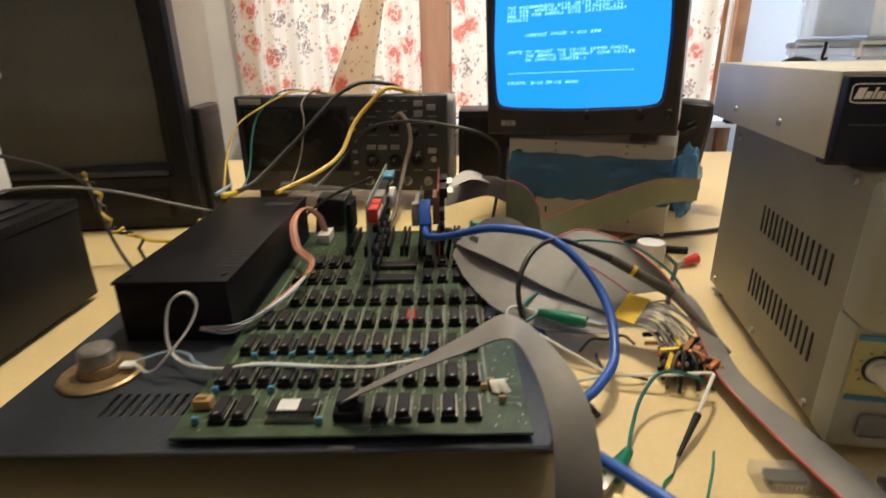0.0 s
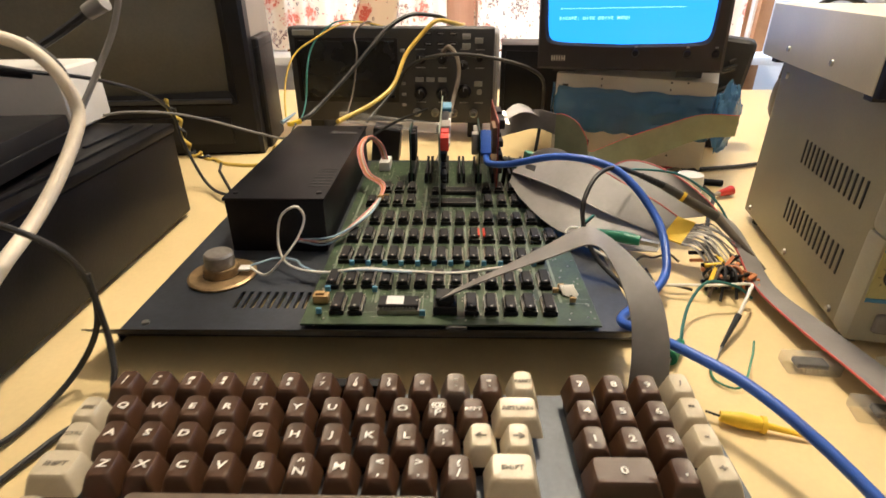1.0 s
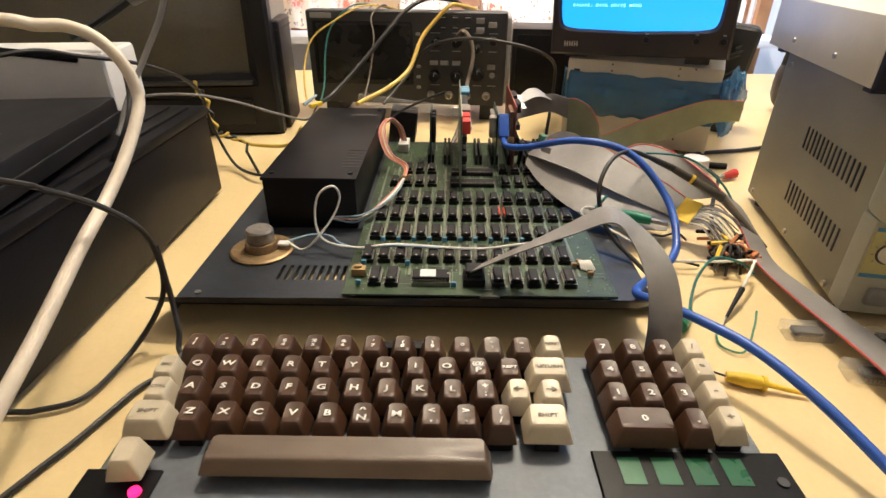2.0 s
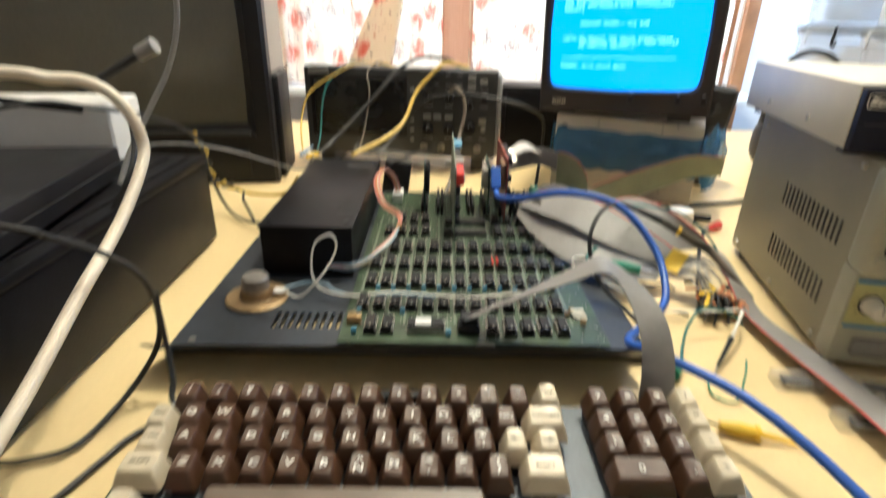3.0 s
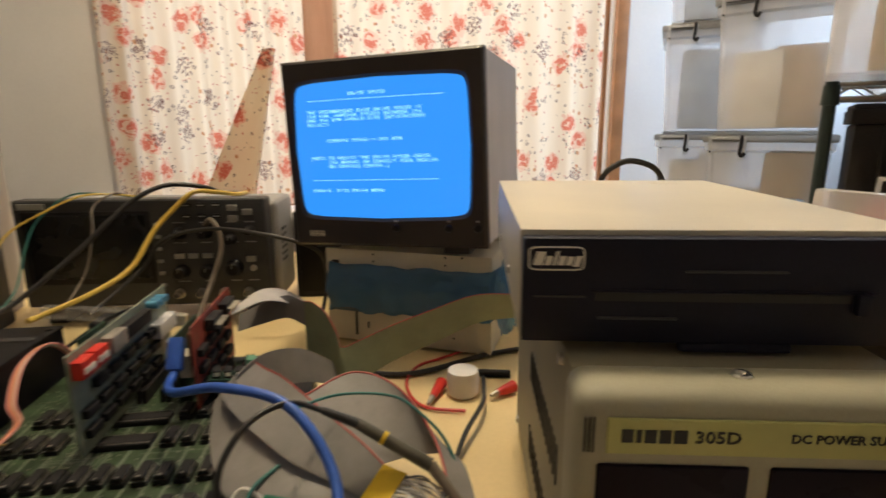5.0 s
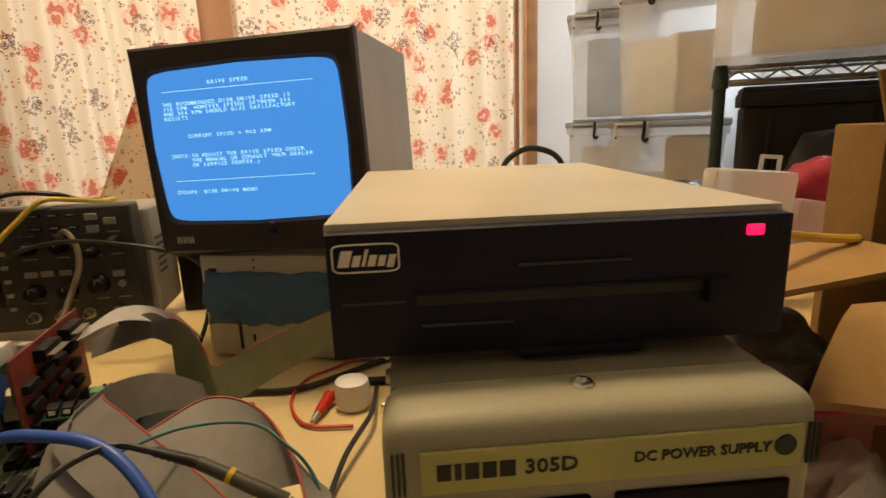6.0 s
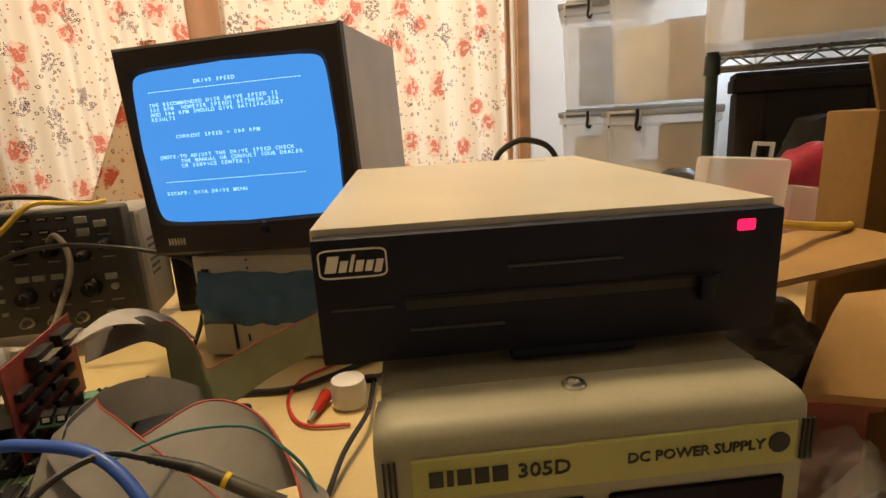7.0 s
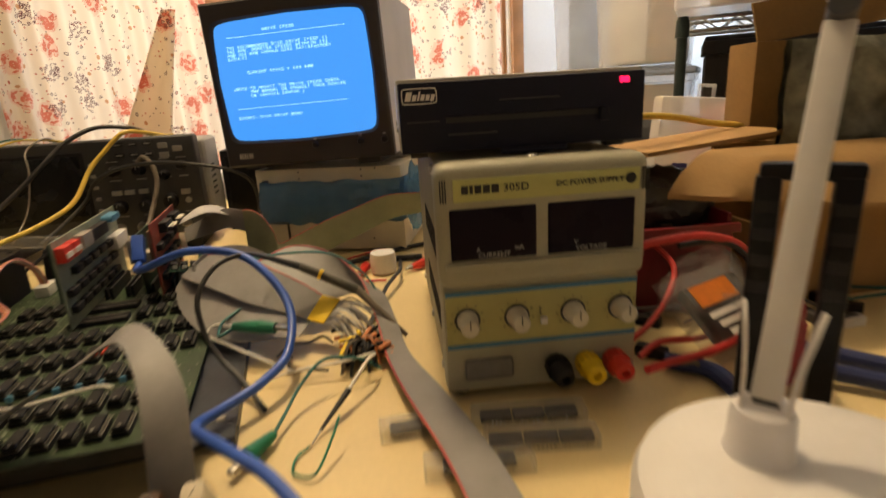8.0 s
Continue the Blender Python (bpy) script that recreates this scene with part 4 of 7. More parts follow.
# ---- oscilloscope ----
os_ = thing("oscilloscope", pose(-0.151, 0.579, 0, 0, 0, -4.2), "dark grey oscilloscope with its display off", "oscilloscope")
part("front_housing", box(B(), 0, 0.328, 0, 0.030, 0.026, 0.1735, 0.005, 3), SCOPE, os_, "dark grey front")
part("rear_housing", box(B(), 0.006, 0.336, 0.030, 0.125, 0.022, 0.166, 0.010, 3), surf("silver_grey_plastic", (0.33, 0.33, 0.33), 0.5, var=0.05, bump=0.06), os_, "silver-grey rear shell")
part("display_frame", box(B(), 0.010, 0.176, -0.0012, 0.002, 0.058, 0.158, 0.002), BLACK_PLASTIC, os_)
part("display", box(B(), 0.016, 0.170, -0.0018, -0.0010, 0.066, 0.153, 0.0005, 1), surf("dark_lcd", (0.012, 0.013, 0.016), 0.25, bump=0), os_, "dark switched-off display")
part("maker_badge", box(B(), 0.008, 0.043, -0.0014, 0.001, 0.1610, 0.1690, 0.0005, 1), BUTTON_GREY, os_)
for i in range(6):
    part("button", box(B(), 0.1805, 0.1875, -0.0030, 0.001, 0.053 + i * 0.0168, 0.0575 + i * 0.0168, 0.0008), BUTTON_GREY, os_)
for r in range(2):
    for i in range(3):
        part("button", box(B(), 0.219 + i * 0.0195, 0.231 + i * 0.0195, -0.0030, 0.001, 0.1470 + r * 0.0150, 0.1525 + r * 0.0150, 0.0008), BLACK_PLASTIC, os_)
        part("button_text", box(B(), 0.2205 + i * 0.0195, 0.2295 + i * 0.0195, -0.0033, -0.0028, 0.1488 + r * 0.0150, 0.1507 + r * 0.0150), BUTTON_GREY, os_)
for x, z in ((0.2845, 0.1605), (0.2845, 0.1465), (0.3040, 0.1545), (0.3045, 0.0900)):
    part("button", box(B(), x - 0.0065, x + 0.0065, -0.0030, 0.001, z - 0.004, z + 0.004, 0.0008), BUTTON_GREY, os_, "light grey button")
for x in (0.210, 0.2275, 0.2470):
    part("button", box(B(), x - 0.0068, x + 0.0068, -0.0030, 0.001, 0.0920, 0.0990, 0.0008), BUTTON_GREY, os_, "light grey button")
part("round_button", lathe(B(), [(0.0045, 0), (0.0045, 0.003), (0.004, 0.0034)], 18, pose(0.3065, 0.0, 0.0770) @ FACE), BUTTON_GREY, os_)
for x, z, r in ((0.213, 0.1275, 0.0085), (0.247, 0.1275, 0.0085), (0.306, 0.1300, 0.0070), (0.211, 0.0740, 0.0100), (0.247, 0.0740, 0.0100), (0.282, 0.0780, 0.0110), (0.280, 0.1180, 0.0075)):
    kn = part("knob", lathe(B(), [(r, 0), (r, 0.004), (r * 0.86, 0.006), (r * 0.82, 0.015), (r * 0.7, 0.0165), (0.001, 0.0166)], 24, pose(x, 0.0, z) @ FACE), BLACK_PLASTIC, os_)
    part("knob_mark", box(B(), x - 0.0005, x + 0.0005, -0.0172, -0.0160, z + r * 0.2, z + r * 0.7), BUTTON_GREY, kn)
for x in (0.213, 0.247, 0.306, 0.211, 0.282):
    for z in (0.1405, 0.1130, 0.0590):
        part("printed_label", box(B(), x - 0.007, x + 0.007, -0.0004, 0.0, z, z + 0.0016), BUTTON_GREY, os_)
for x in (0.205, 0.235, 0.265, 0.298):
    part("input_socket", lathe(B(), [(0.0070, 0), (0.0070, 0.003), (0.0048, 0.0035), (0.0048, 0.012), (0.0036, 0.0122), (0.0034, 0.006)], 18, pose(x, 0.0, 0.0430) @ FACE), TIN, os_, "metal input socket")
for r in range(6):
    for i in range(4):
        part("side_vent", box(B(), 0.3358, 0.3366, 0.045 + i * 0.008, 0.0495 + i * 0.008, 0.075 + r * 0.009, 0.0785 + r * 0.009), INK, os_)
for x in (0.03, 0.3):
    part("foot", box(B(), x - 0.012, x + 0.012, 0.01, 0.11, 0.0, 0.030, 0.002), BLACK_RUBBER, os_)

# ---- window, curtains, wall trim ----
FABRIC = bpy.data.materials.new("floral_curtain_cotton")
FABRIC.use_nodes = True
nt = FABRIC.node_tree
nt.nodes.remove(nt.nodes["Principled BSDF"])


def node(kind, **kw):
    n = nt.nodes.new(kind)
    for k, v in kw.items():
        n.inputs[k].default_value = v
    return n


def math_node(op, a, c, d=None):
    n = nt.nodes.new("ShaderNodeMath")
    n.operation = op
    for i, v in enumerate((a, c, d)):
        if v is None:
            continue
        if isinstance(v, (int, float)):
            n.inputs[i].default_value = v
        else:
            nt.links.new(v, n.inputs[i])
    return n.outputs[0]


def voronoi(scale, offset, feature="F1"):
    mp = nt.nodes.new("ShaderNodeMapping")
    mp.inputs["Location"].default_value = (offset, offset * 0.7, 0)
    nt.links.new(uvo, mp.inputs["Vector"])
    v = nt.nodes.new("ShaderNodeTexVoronoi")
    v.voronoi_dimensions, v.feature = "2D", feature
    v.inputs["Scale"].default_value = scale
    nt.links.new(mp.outputs[0], v.inputs["Vector"])
    sep = nt.nodes.new("ShaderNodeSeparateColor")
    nt.links.new(v.outputs["Color"], sep.inputs[0])
    return v.outputs["Distance"], sep.outputs[0], sep.outputs[1]


tco = nt.nodes.new("ShaderNodeTexCoord")
wob = node("ShaderNodeTexNoise", Scale=38.0, Detail=1.0)
nt.links.new(tco.outputs["UV"], wob.inputs["Vector"])
wsub = nt.nodes.new("ShaderNodeVectorMath")
wsub.operation = "MULTIPLY_ADD"
wsub.inputs[1].default_value = (0.012, 0.012, 0.0)
nt.links.new(wob.outputs["Color"], wsub.inputs[0])
nt.links.new(tco.outputs["UV"], wsub.inputs[2])
uvo = wsub.outputs[0]
shape = node("ShaderNodeTexNoise", Scale=26.0, Detail=2.0)
nt.links.new(tco.outputs["UV"], shape.inputs["Vector"])
cd, cr, cg = voronoi(7.6, 0.0)
dd, dr_, dg = voronoi(6.0, 5.3)
pd, pr, pg = voronoi(58.0, 3.1)
fd, fr, fg = voronoi(92.0, 7.7)
sd, sr, sg = voronoi(24.0, 1.9)
td, tr_, tg = voronoi(66.0, 9.4)
blob = math_node("ADD", cd, math_node("MULTIPLY", shape.outputs["Fac"], 0.34))
in_red = math_node("MULTIPLY", math_node("LESS_THAN", blob, 0.40), math_node("GREATER_THAN", cr, 0.22))
petal = math_node("MULTIPLY", math_node("LESS_THAN", pd, 0.60), math_node("GREATER_THAN", pd, 0.09))
red = math_node("MULTIPLY", math_node("MULTIPLY", in_red, petal), math_node("GREATER_THAN", pr, 0.22))
blob2 = math_node("ADD", dd, math_node("MULTIPLY", shape.outputs["Fac"], 0.34))
in_dark = math_node("MULTIPLY", math_node("LESS_THAN", blob2, 0.395), math_node("GREATER_THAN", dr_, 0.38))
dots = math_node("MULTIPLY", math_node("LESS_THAN", fd, 0.46), math_node("GREATER_THAN", fd, 0.22))
dark = math_node("MULTIPLY", math_node("MULTIPLY", in_dark, dots), math_node("GREATER_THAN", fr, 0.30))
near_red = math_node("MULTIPLY", math_node("LESS_THAN", blob, 0.54), math_node("GREATER_THAN", cr, 0.22))
ring_band = math_node("MULTIPLY", math_node("LESS_THAN", pd, 0.36), math_node("GREATER_THAN", pd, 0.20))
pink_ring = math_node("MULTIPLY", math_node("MULTIPLY", ring_band, near_red), math_node("GREATER_THAN", pg, 0.60))
ring = math_node("MULTIPLY", ring_band, math_node("GREATER_THAN", pg, 0.93))
tiny = math_node("MULTIPLY", math_node("LESS_THAN", td, 0.20), math_node("GREATER_THAN", tr_, 0.90))
tiny2 = math_node("MULTIPLY", math_node("LESS_THAN", td, 0.17), math_node("LESS_THAN", tr_, 0.06))
leaf = math_node("MULTIPLY", math_node("LESS_THAN", sd, 0.17), math_node("GREATER_THAN", sr, 0.86))
colour = (0.86, 0.76, 0.61, 1)
last = None
wash = math_node("MULTIPLY", math_node("MULTIPLY", math_node("LESS_THAN", blob, 0.47), math_node("GREATER_THAN", cr, 0.22)), 0.55)
for fac, c in ((wash, (0.82, 0.50, 0.38, 1)), (leaf, (0.62, 0.34, 0.18, 1)), (tiny, (0.55, 0.18, 0.12, 1)), (tiny2, (0.20, 0.12, 0.09, 1)), (ring, (0.16, 0.10, 0.09, 1)), (pink_ring, (0.74, 0.34, 0.24, 1)), (red, (0.70, 0.22, 0.15, 1)), (dark, (0.17, 0.08, 0.08, 1))):
    mx = nt.nodes.new("ShaderNodeMix")
    mx.data_type = "RGBA"
    if last is None:
        mx.inputs[6].default_value = colour
    else:
        nt.links.new(last, mx.inputs[6])
    nt.links.new(fac, mx.inputs[0])
    mx.inputs[7].default_value = c
    last = mx.outputs[2]
weave = node("ShaderNodeTexNoise", Scale=900.0, Detail=2.0)
nt.links.new(tco.outputs["UV"], weave.inputs["Vector"])
bp = node("ShaderNodeBump", Strength=0.25, Distance=0.001)
nt.links.new(weave.outputs[0], bp.inputs["Height"])
dif, trn, mixs = nt.nodes.new("ShaderNodeBsdfDiffuse"), nt.nodes.new("ShaderNodeBsdfTranslucent"), node("ShaderNodeMixShader", Fac=0.55)
for s in (dif, trn):
    nt.links.new(last, s.inputs["Color"])
    nt.links.new(bp.outputs[0], s.inputs["Normal"])
nt.links.new(dif.outputs[0], mixs.inputs[1])
nt.links.new(trn.outputs[0], mixs.inputs[2])
nt.links.new(mixs.outputs[0], nt.nodes["Material Output"].inputs[0])


def curtain(x0, x1, label, seed, cloth=1.25):
    b = B()
    uv = b.loops.layers.uv.new("UVMap")
    nx, nz = 240, 24
    g = []
    for j in range(nz + 1):
        z = -0.020 + 1.442 * j / nz
        row = []
        for i in range(nx + 1):
            u = i / nx
            spread = 0.7 + 0.3 * (1 - j / nz)
            fold = math.sin(u * 2 * math.pi * 9 + seed + 1.6 * noise.noise((u * 4, z * 0.6, seed)))
            y = 1.985 + 0.017 * spread * fold + 0.010 * noise.noise((u * 6, z * 1.2, seed + 5))
            x = x0 + (x1 - x0) * u + 0.008 * noise.noise((u * 3, z * 1.5, seed + 9))
            row.append((b.verts.new((x, y, z)), u * (x1 - x0) * cloth + seed, z))
        g.append(row)
    for j in range(nz):
        for i in range(nx):
            q = (g[j][i], g[j][i + 1], g[j + 1][i + 1], g[j + 1][i])
            f = b.faces.new([v[0] for v in q])
            for lp, v in zip(f.loops, q):
                lp[uv].uv = (v[1], v[2])
    return single("curtain", b, FABRIC, label, "curtain", group="curtains at the window")


curtain(-0.645, 0.100, "closed cream cotton curtain with red and dark flowers", 1.3)
curtain(0.195, 1.262, "closed cream cotton curtain with red and dark flowers", 6.1)
rod_ob = thing("curtain_rail", pose(0, 0, 0), "plain wooden curtain rail over the window", "curtain rail")
part("rail", rod(B(), 0.012, 0.012, (-0.75, 1.985, 1.425), (1.45, 1.985, 1.425), 14), PINE, rod_ob)
for x in (-0.72, 1.42):
    part("bracket", box(B(), x - 0.01, x + 0.01, 1.98, 2.06, 1.415, 1.435), PINE, rod_ob)
wf = tagged(new("window_1"), "wooden window frame behind the curtains", "window", "", "structure")
for x0, x1, z0, z1 in ((-0.60, 1.33, -0.045, 0.005), (-0.60, 1.33, 1.30, 1.35), (-0.60, -0.55, 0.005, 1.3), (1.312, 1.33, 0.005, 1.3)):
    part("window_frame", box(B(), x0, x1, 2.085, 2.135, z0, z1, 0.003), PINE, wf)
LINING = bpy.data.materials.new("pinkish_curtain_lining")
LINING.use_nodes = True
nt = LINING.node_tree
lw = node("ShaderNodeTexNoise", Scale=12.0, Detail=5.0)
lr_ = nt.nodes.new("ShaderNodeValToRGB")
lr_.color_ramp.elements[0].color, lr_.color_ramp.elements[1].color = (0.62, 0.41, 0.30, 1), (0.74, 0.53, 0.41, 1)
nt.links.new(lw.outputs["Fac"], lr_.inputs[0])
ld, lt, lm = nt.nodes.new("ShaderNodeBsdfDiffuse"), nt.nodes.new("ShaderNodeBsdfTranslucent"), node("ShaderNodeMixShader", Fac=0.45)
for s_ in (ld, lt):
    nt.links.new(lr_.outputs[0], s_.inputs["Color"])
nt.links.new(ld.outputs[0], lm.inputs[1])
nt.links.new(lt.outputs[0], lm.inputs[2])
nt.links.new(lm.outputs[0], nt.nodes["Material Output"].inputs[0])
GLASS = clear_plastic("window_glass", (0.9, 0.95, 0.95), 0.05, 0.02)
for x0, x1 in ((-0.55, 1.312),):
    pn_ = part("pane", box(B(), x0, x1, 2.105, 2.109, 0.005, 1.3), GLASS, wf)
    pn_.visible_shadow = False
w2 = tagged(new("window_2"), "small uncurtained side window letting in daylight", "window", "", "structure")
for y0, y1, z0, z1 in ((EY0, EY1, EZ0, EZ0 + 0.04), (EY0, EY1, EZ1 - 0.04, EZ1), (EY0, EY0 + 0.04, EZ0 + 0.04, EZ1 - 0.04), (EY1 - 0.04, EY1, EZ0 + 0.04, EZ1 - 0.04)):
    part("window_frame", box(B(), 2.655, 2.70, y0, y1, z0, z1, 0.003), PINE, w2)
part("pane", box(B(), 2.676, 2.680, EY0 + 0.04, EY1 - 0.04, EZ0 + 0.04, EZ1 - 0.04), GLASS, w2).visible_shadow = False
part("window_sill", box(B(), -0.66, 1.40, 1.86, 2.058, -0.065, -0.035, 0.004), WALL_WHITE, wf, "white painted sill")


def cloth_strip(name, label, low, high, w0, w1, y, mat, wave=0.004):
    """A narrow hanging band of cloth between two heights, doubled over at its edges."""
    b = B()
    uv = b.loops.layers.uv.new("UVMap")
    g = []
    for j in range(41):
        v = j / 40
        row = []
        for i in range(13):
            u = i / 12 - 0.5
            w = w0 + (w1 - w0) * v
            x = low[0] + (high[0] - low[0]) * v + u * w
            z = low[1] + (high[1] - low[1]) * v
            row.append(b.verts.new((x, y + wave * math.sin(u * 9 + v * 3) + 0.003 * noise.noise((u * 3, v * 6, w0 * 40)), z)))
        g.append(row)
    for j in range(40):
        for i in range(12):
            f = b.faces.new((g[j][i], g[j][i + 1], g[j + 1][i + 1], g[j + 1][i]))
            for lp in f.loops:
                lp[uv].uv = (lp.vert.co.x * 1.25 + 3.7, lp.vert.co.z)
    ob = single(name, b, mat, label, "curtain", group="curtains at the window")
    sm_ = ob.modifiers.new("thickness", "SOLIDIFY")
    sm_.thickness = 0.002
    return ob


# second cloth layer added to give the curtain its slanting shadow
cloth_strip("curtain_tie", "slanting second layer of flowered curtain cloth standing in for a shadow", (-0.237, -0.018), (-0.040, 0.56), 0.205, 0.045, 1.952, FABRIC)
cloth_strip("curtain_lining", "plain pinkish lining strip where the curtains meet", (0.147, -0.030), (0.147, 1.42), 0.125, 0.125, 1.992, LINING, 0.006)
structure("trim", box(B(), 1.340, 1.392, 2.030, 2.062, -0.75, 1.62, 0.004), PINE, "varnished wooden window architrave", "trim")

# ---- television ----
tv = thing("television", pose(-0.178, 0.470, 0, 0, 0, 6.0), "big black television with a dark switched-off tube", "television")
b = B()
frame_ring(b, [(-0.50, 0, 0.0, 0.354, 0.028), (-0.50, 0, 0.0, 0.354, 0.006), (-0.495, -0.005, 0.004, 0.349, 0.0), (-0.475, -0.026, 0.075, 0.328, 0.0), (-0.455, -0.042, 0.092, 0.312, 0.020), (-0.455, -0.042, 0.092, 0.312, 0.026), (-0.50, 0, 0.0, 0.354, 0.028)])
part("front_frame", b, BLACK_PLASTIC, tv, "black front frame")
b = B()
grid = []
for j in range(13):
    row = []
    for i in range(17):
        u, v = i / 8 - 1, j / 6 - 1
        row.append(b.verts.new((-0.2485 + 0.212 * u, 0.022 - 0.014 * (1 - 0.5 * u * u - 0.5 * v * v), 0.202 + 0.114 * v)))
    grid.append(row)
for j in range(12):
    for i in range(16):
        b.faces.new((grid[j][i], grid[j][i + 1], grid[j + 1][i + 1], grid[j + 1][i]))
part("picture_tube", b, CRT_GLASS, tv, "dark grey-green tube face")
b = B()
rings = frame_ring(b, [(-0.497, -0.003, 0.004, 0.351, 0.0285), (-0.49, -0.008, 0.006, 0.348, 0.19), (-0.45, -0.050, 0.02, 0.325, 0.29), (-0.38, -0.12, 0.06, 0.27, 0.36), (-0.34, -0.16, 0.09, 0.24, 0.40)])
b.faces.new(rings[-1])
part("rear_shell", b, TV_GREY, tv, "beige-grey rear shell")
part("lower_rim", box(B(), -0.46, -0.035, -0.004, 0.004, 0.078, 0.084, 0.001), SCOPE, tv)
part("control_flap", box(B(), -0.30, -0.04, -0.003, 0.004, 0.018, 0.058, 0.002), BLACK_PLASTIC, tv)
hub = thing("network_hub", pose(-0.178, 0.470, 0.354, 0, 0, 6.0), "flat black network box on the television", "network box")
part("body", box(B(), -0.150, -0.012, 0.01, 0.045, 0.003, 0.030, 0.002), BLACK_METAL, hub)
part("lid", box(B(), -0.154, -0.008, 0.006, 0.049, 0.030, 0.034, 0.0015), BLACK_METAL, hub)
for x in (-0.14, -0.02):
    part("foot", box(B(), x - 0.006, x + 0.006, 0.014, 0.040, 0, 0.0032), BLACK_RUBBER, hub)
ad = thing("plug_adapter", pose(-0.350, 0.448, 0.354, 0, 0, 6.0), "white plug adapter lying on the television", "adapter")
part("body", box(B(), -0.05, 0.022, 0.0, 0.05, 0.0, 0.035, 0.004), WHITE_PLASTIC, ad)
part("cover", box(B(), -0.04, 0.012, 0.005, 0.045, 0.035, 0.040, 0.002), WHITE_PLASTIC, ad)

# ---- black case and things on it ----
ca = thing("desktop_case", pose(0, 0, 0), "long black steel equipment case on the bench", "equipment case")
part("chassis", box(B(), -0.66, -0.186, -0.42, 0.234, 0.006, 0.095, 0.002), BLACK_METAL, ca)
part("lid", box(B(), -0.662, -0.184, -0.422, 0.236, 0.0955, 0.105, 0.003), BLACK_METAL, ca)
part("lid_rib", box(B(), -0.202, -0.197, -0.40, 0.22, 0.105, 0.1075, 0.001), BLACK_METAL, ca)
part("lid_rib", box(B(), -0.222, -0.218, 0.14, 0.22, 0.105, 0.1070, 0.001), BLACK_METAL, ca)
for x in (-0.62, -0.21):
    for y in (-0.38, 0.2):
        part("foot", rod(B(), 0.01, 0.009, (x, y, 0.0062), (x, y, 0), 14), BLACK_RUBBER, ca)
sl = thing("external_drive_box", pose(-0.222, 0.136, 0.1075, 0, 0, 8), "flat black drive box lying on the case", "drive box")
part("body", box(B(), -0.26, 0.0, -0.30, 0.0, 0.003, 0.030, 0.003), BLACK_PLASTIC, sl)
part("seam", box(B(), -0.261, 0.001, -0.301, 0.001, 0.015, 0.0165), INK, sl)
part("foot", box(B(), -0.25, -0.01, -0.29, -0.01, 0.0, 0.0032), BLACK_RUBBER, sl)
wb = thing("white_box", pose(-0.263, 0.262, 0.1075, 0, 0, 7), "white plastic router box with a dark slit", "router box")
part("shell", box(B(), -0.22, 0.0, -0.078, 0.0, 0.0, 0.060, 0.006, 3), WHITE_PLASTIC, wb)
part("slit", box(B(), -0.16, -0.028, -0.0788, -0.0775, 0.036, 0.0425, 0.002, m=pose(0, 0, 0.012, 0, 7, 0)), BLACK_PLASTIC, wb)
part("printed_bar", box(B(), -0.19, -0.165, -0.0786, -0.0778, 0.038, 0.044), SCOPE, wb)


# ---- cables ----
def cable(name, label, pts, r, mat, cat="cable", steps=8, seg=8):
    return single(name, hose(B(), pts, r, seg, steps), mat, label, cat)


WHITE_CABLE = surf("cream_white_cable", (0.70, 0.62, 0.50), 0.45, var=0.06, scale=40)
GREY_CABLE = surf("grey_cable", (0.26, 0.25, 0.24), 0.45, var=0.08, scale=40)
YELLOW_CABLE = surf("yellow_cable", (0.66, 0.46, 0.07), 0.42, var=0.08, scale=40)
TEAL = surf("teal_wire", (0.03, 0.16, 0.15), 0.45)
PINK = surf("pink_wire", (0.62, 0.26, 0.24), 0.5)
ORANGE = surf("orange_wire", (0.60, 0.22, 0.08), 0.5)
PALE_BLUE = surf("pale_blue_wire", (0.30, 0.42, 0.55), 0.5)
RED_CABLE = surf("red_rubber_lead", (0.60, 0.04, 0.035), 0.4, var=0.08)
PROBE_GREY = surf("worn_grey_probe_plastic", (0.075, 0.068, 0.052), 0.45, var=0.15, scale=60)
BROWN_RUBBER = surf("brownish_grey_rubber", (0.16, 0.13, 0.10), 0.5, var=0.1, scale=60)

net = thing("network_cable", pose(0, 0, 0), "thick blue network cable looping from the card", "cable")
part("cord", hose(B(), [(0.1495, 0.262, 0.0615), (0.152, 0.240, 0.060), (0.170, 0.205, 0.0705), (0.215, 0.168, 0.090), (0.262, 0.146, 0.084), (0.292, 0.112, 0.052), (0.290, 0.068, 0.028), (0.271, 0.038, 0.021), (0.248, 0.017, 0.019), (0.2335, -0.004, 0.022), (0.240, -0.028, 0.030), (0.258, -0.058, 0.036), (0.280, -0.088, 0.036), (0.300, -0.125, 0.030), (0.320, -0.170, 0.018), (0.342, -0.23, 0.006), (0.40, -0.34, 0.004)], 0.0035, 12), BLUE_CABLE, net)
part("plug", box(B(), -0.006, 0.006, -0.004, 0.024, -0.005, 0.006, 0.002, m=pose(0.1495, 0.264, 0.066, 55, 0, 0)), BLUE_CABLE, net, "blue plug boot")

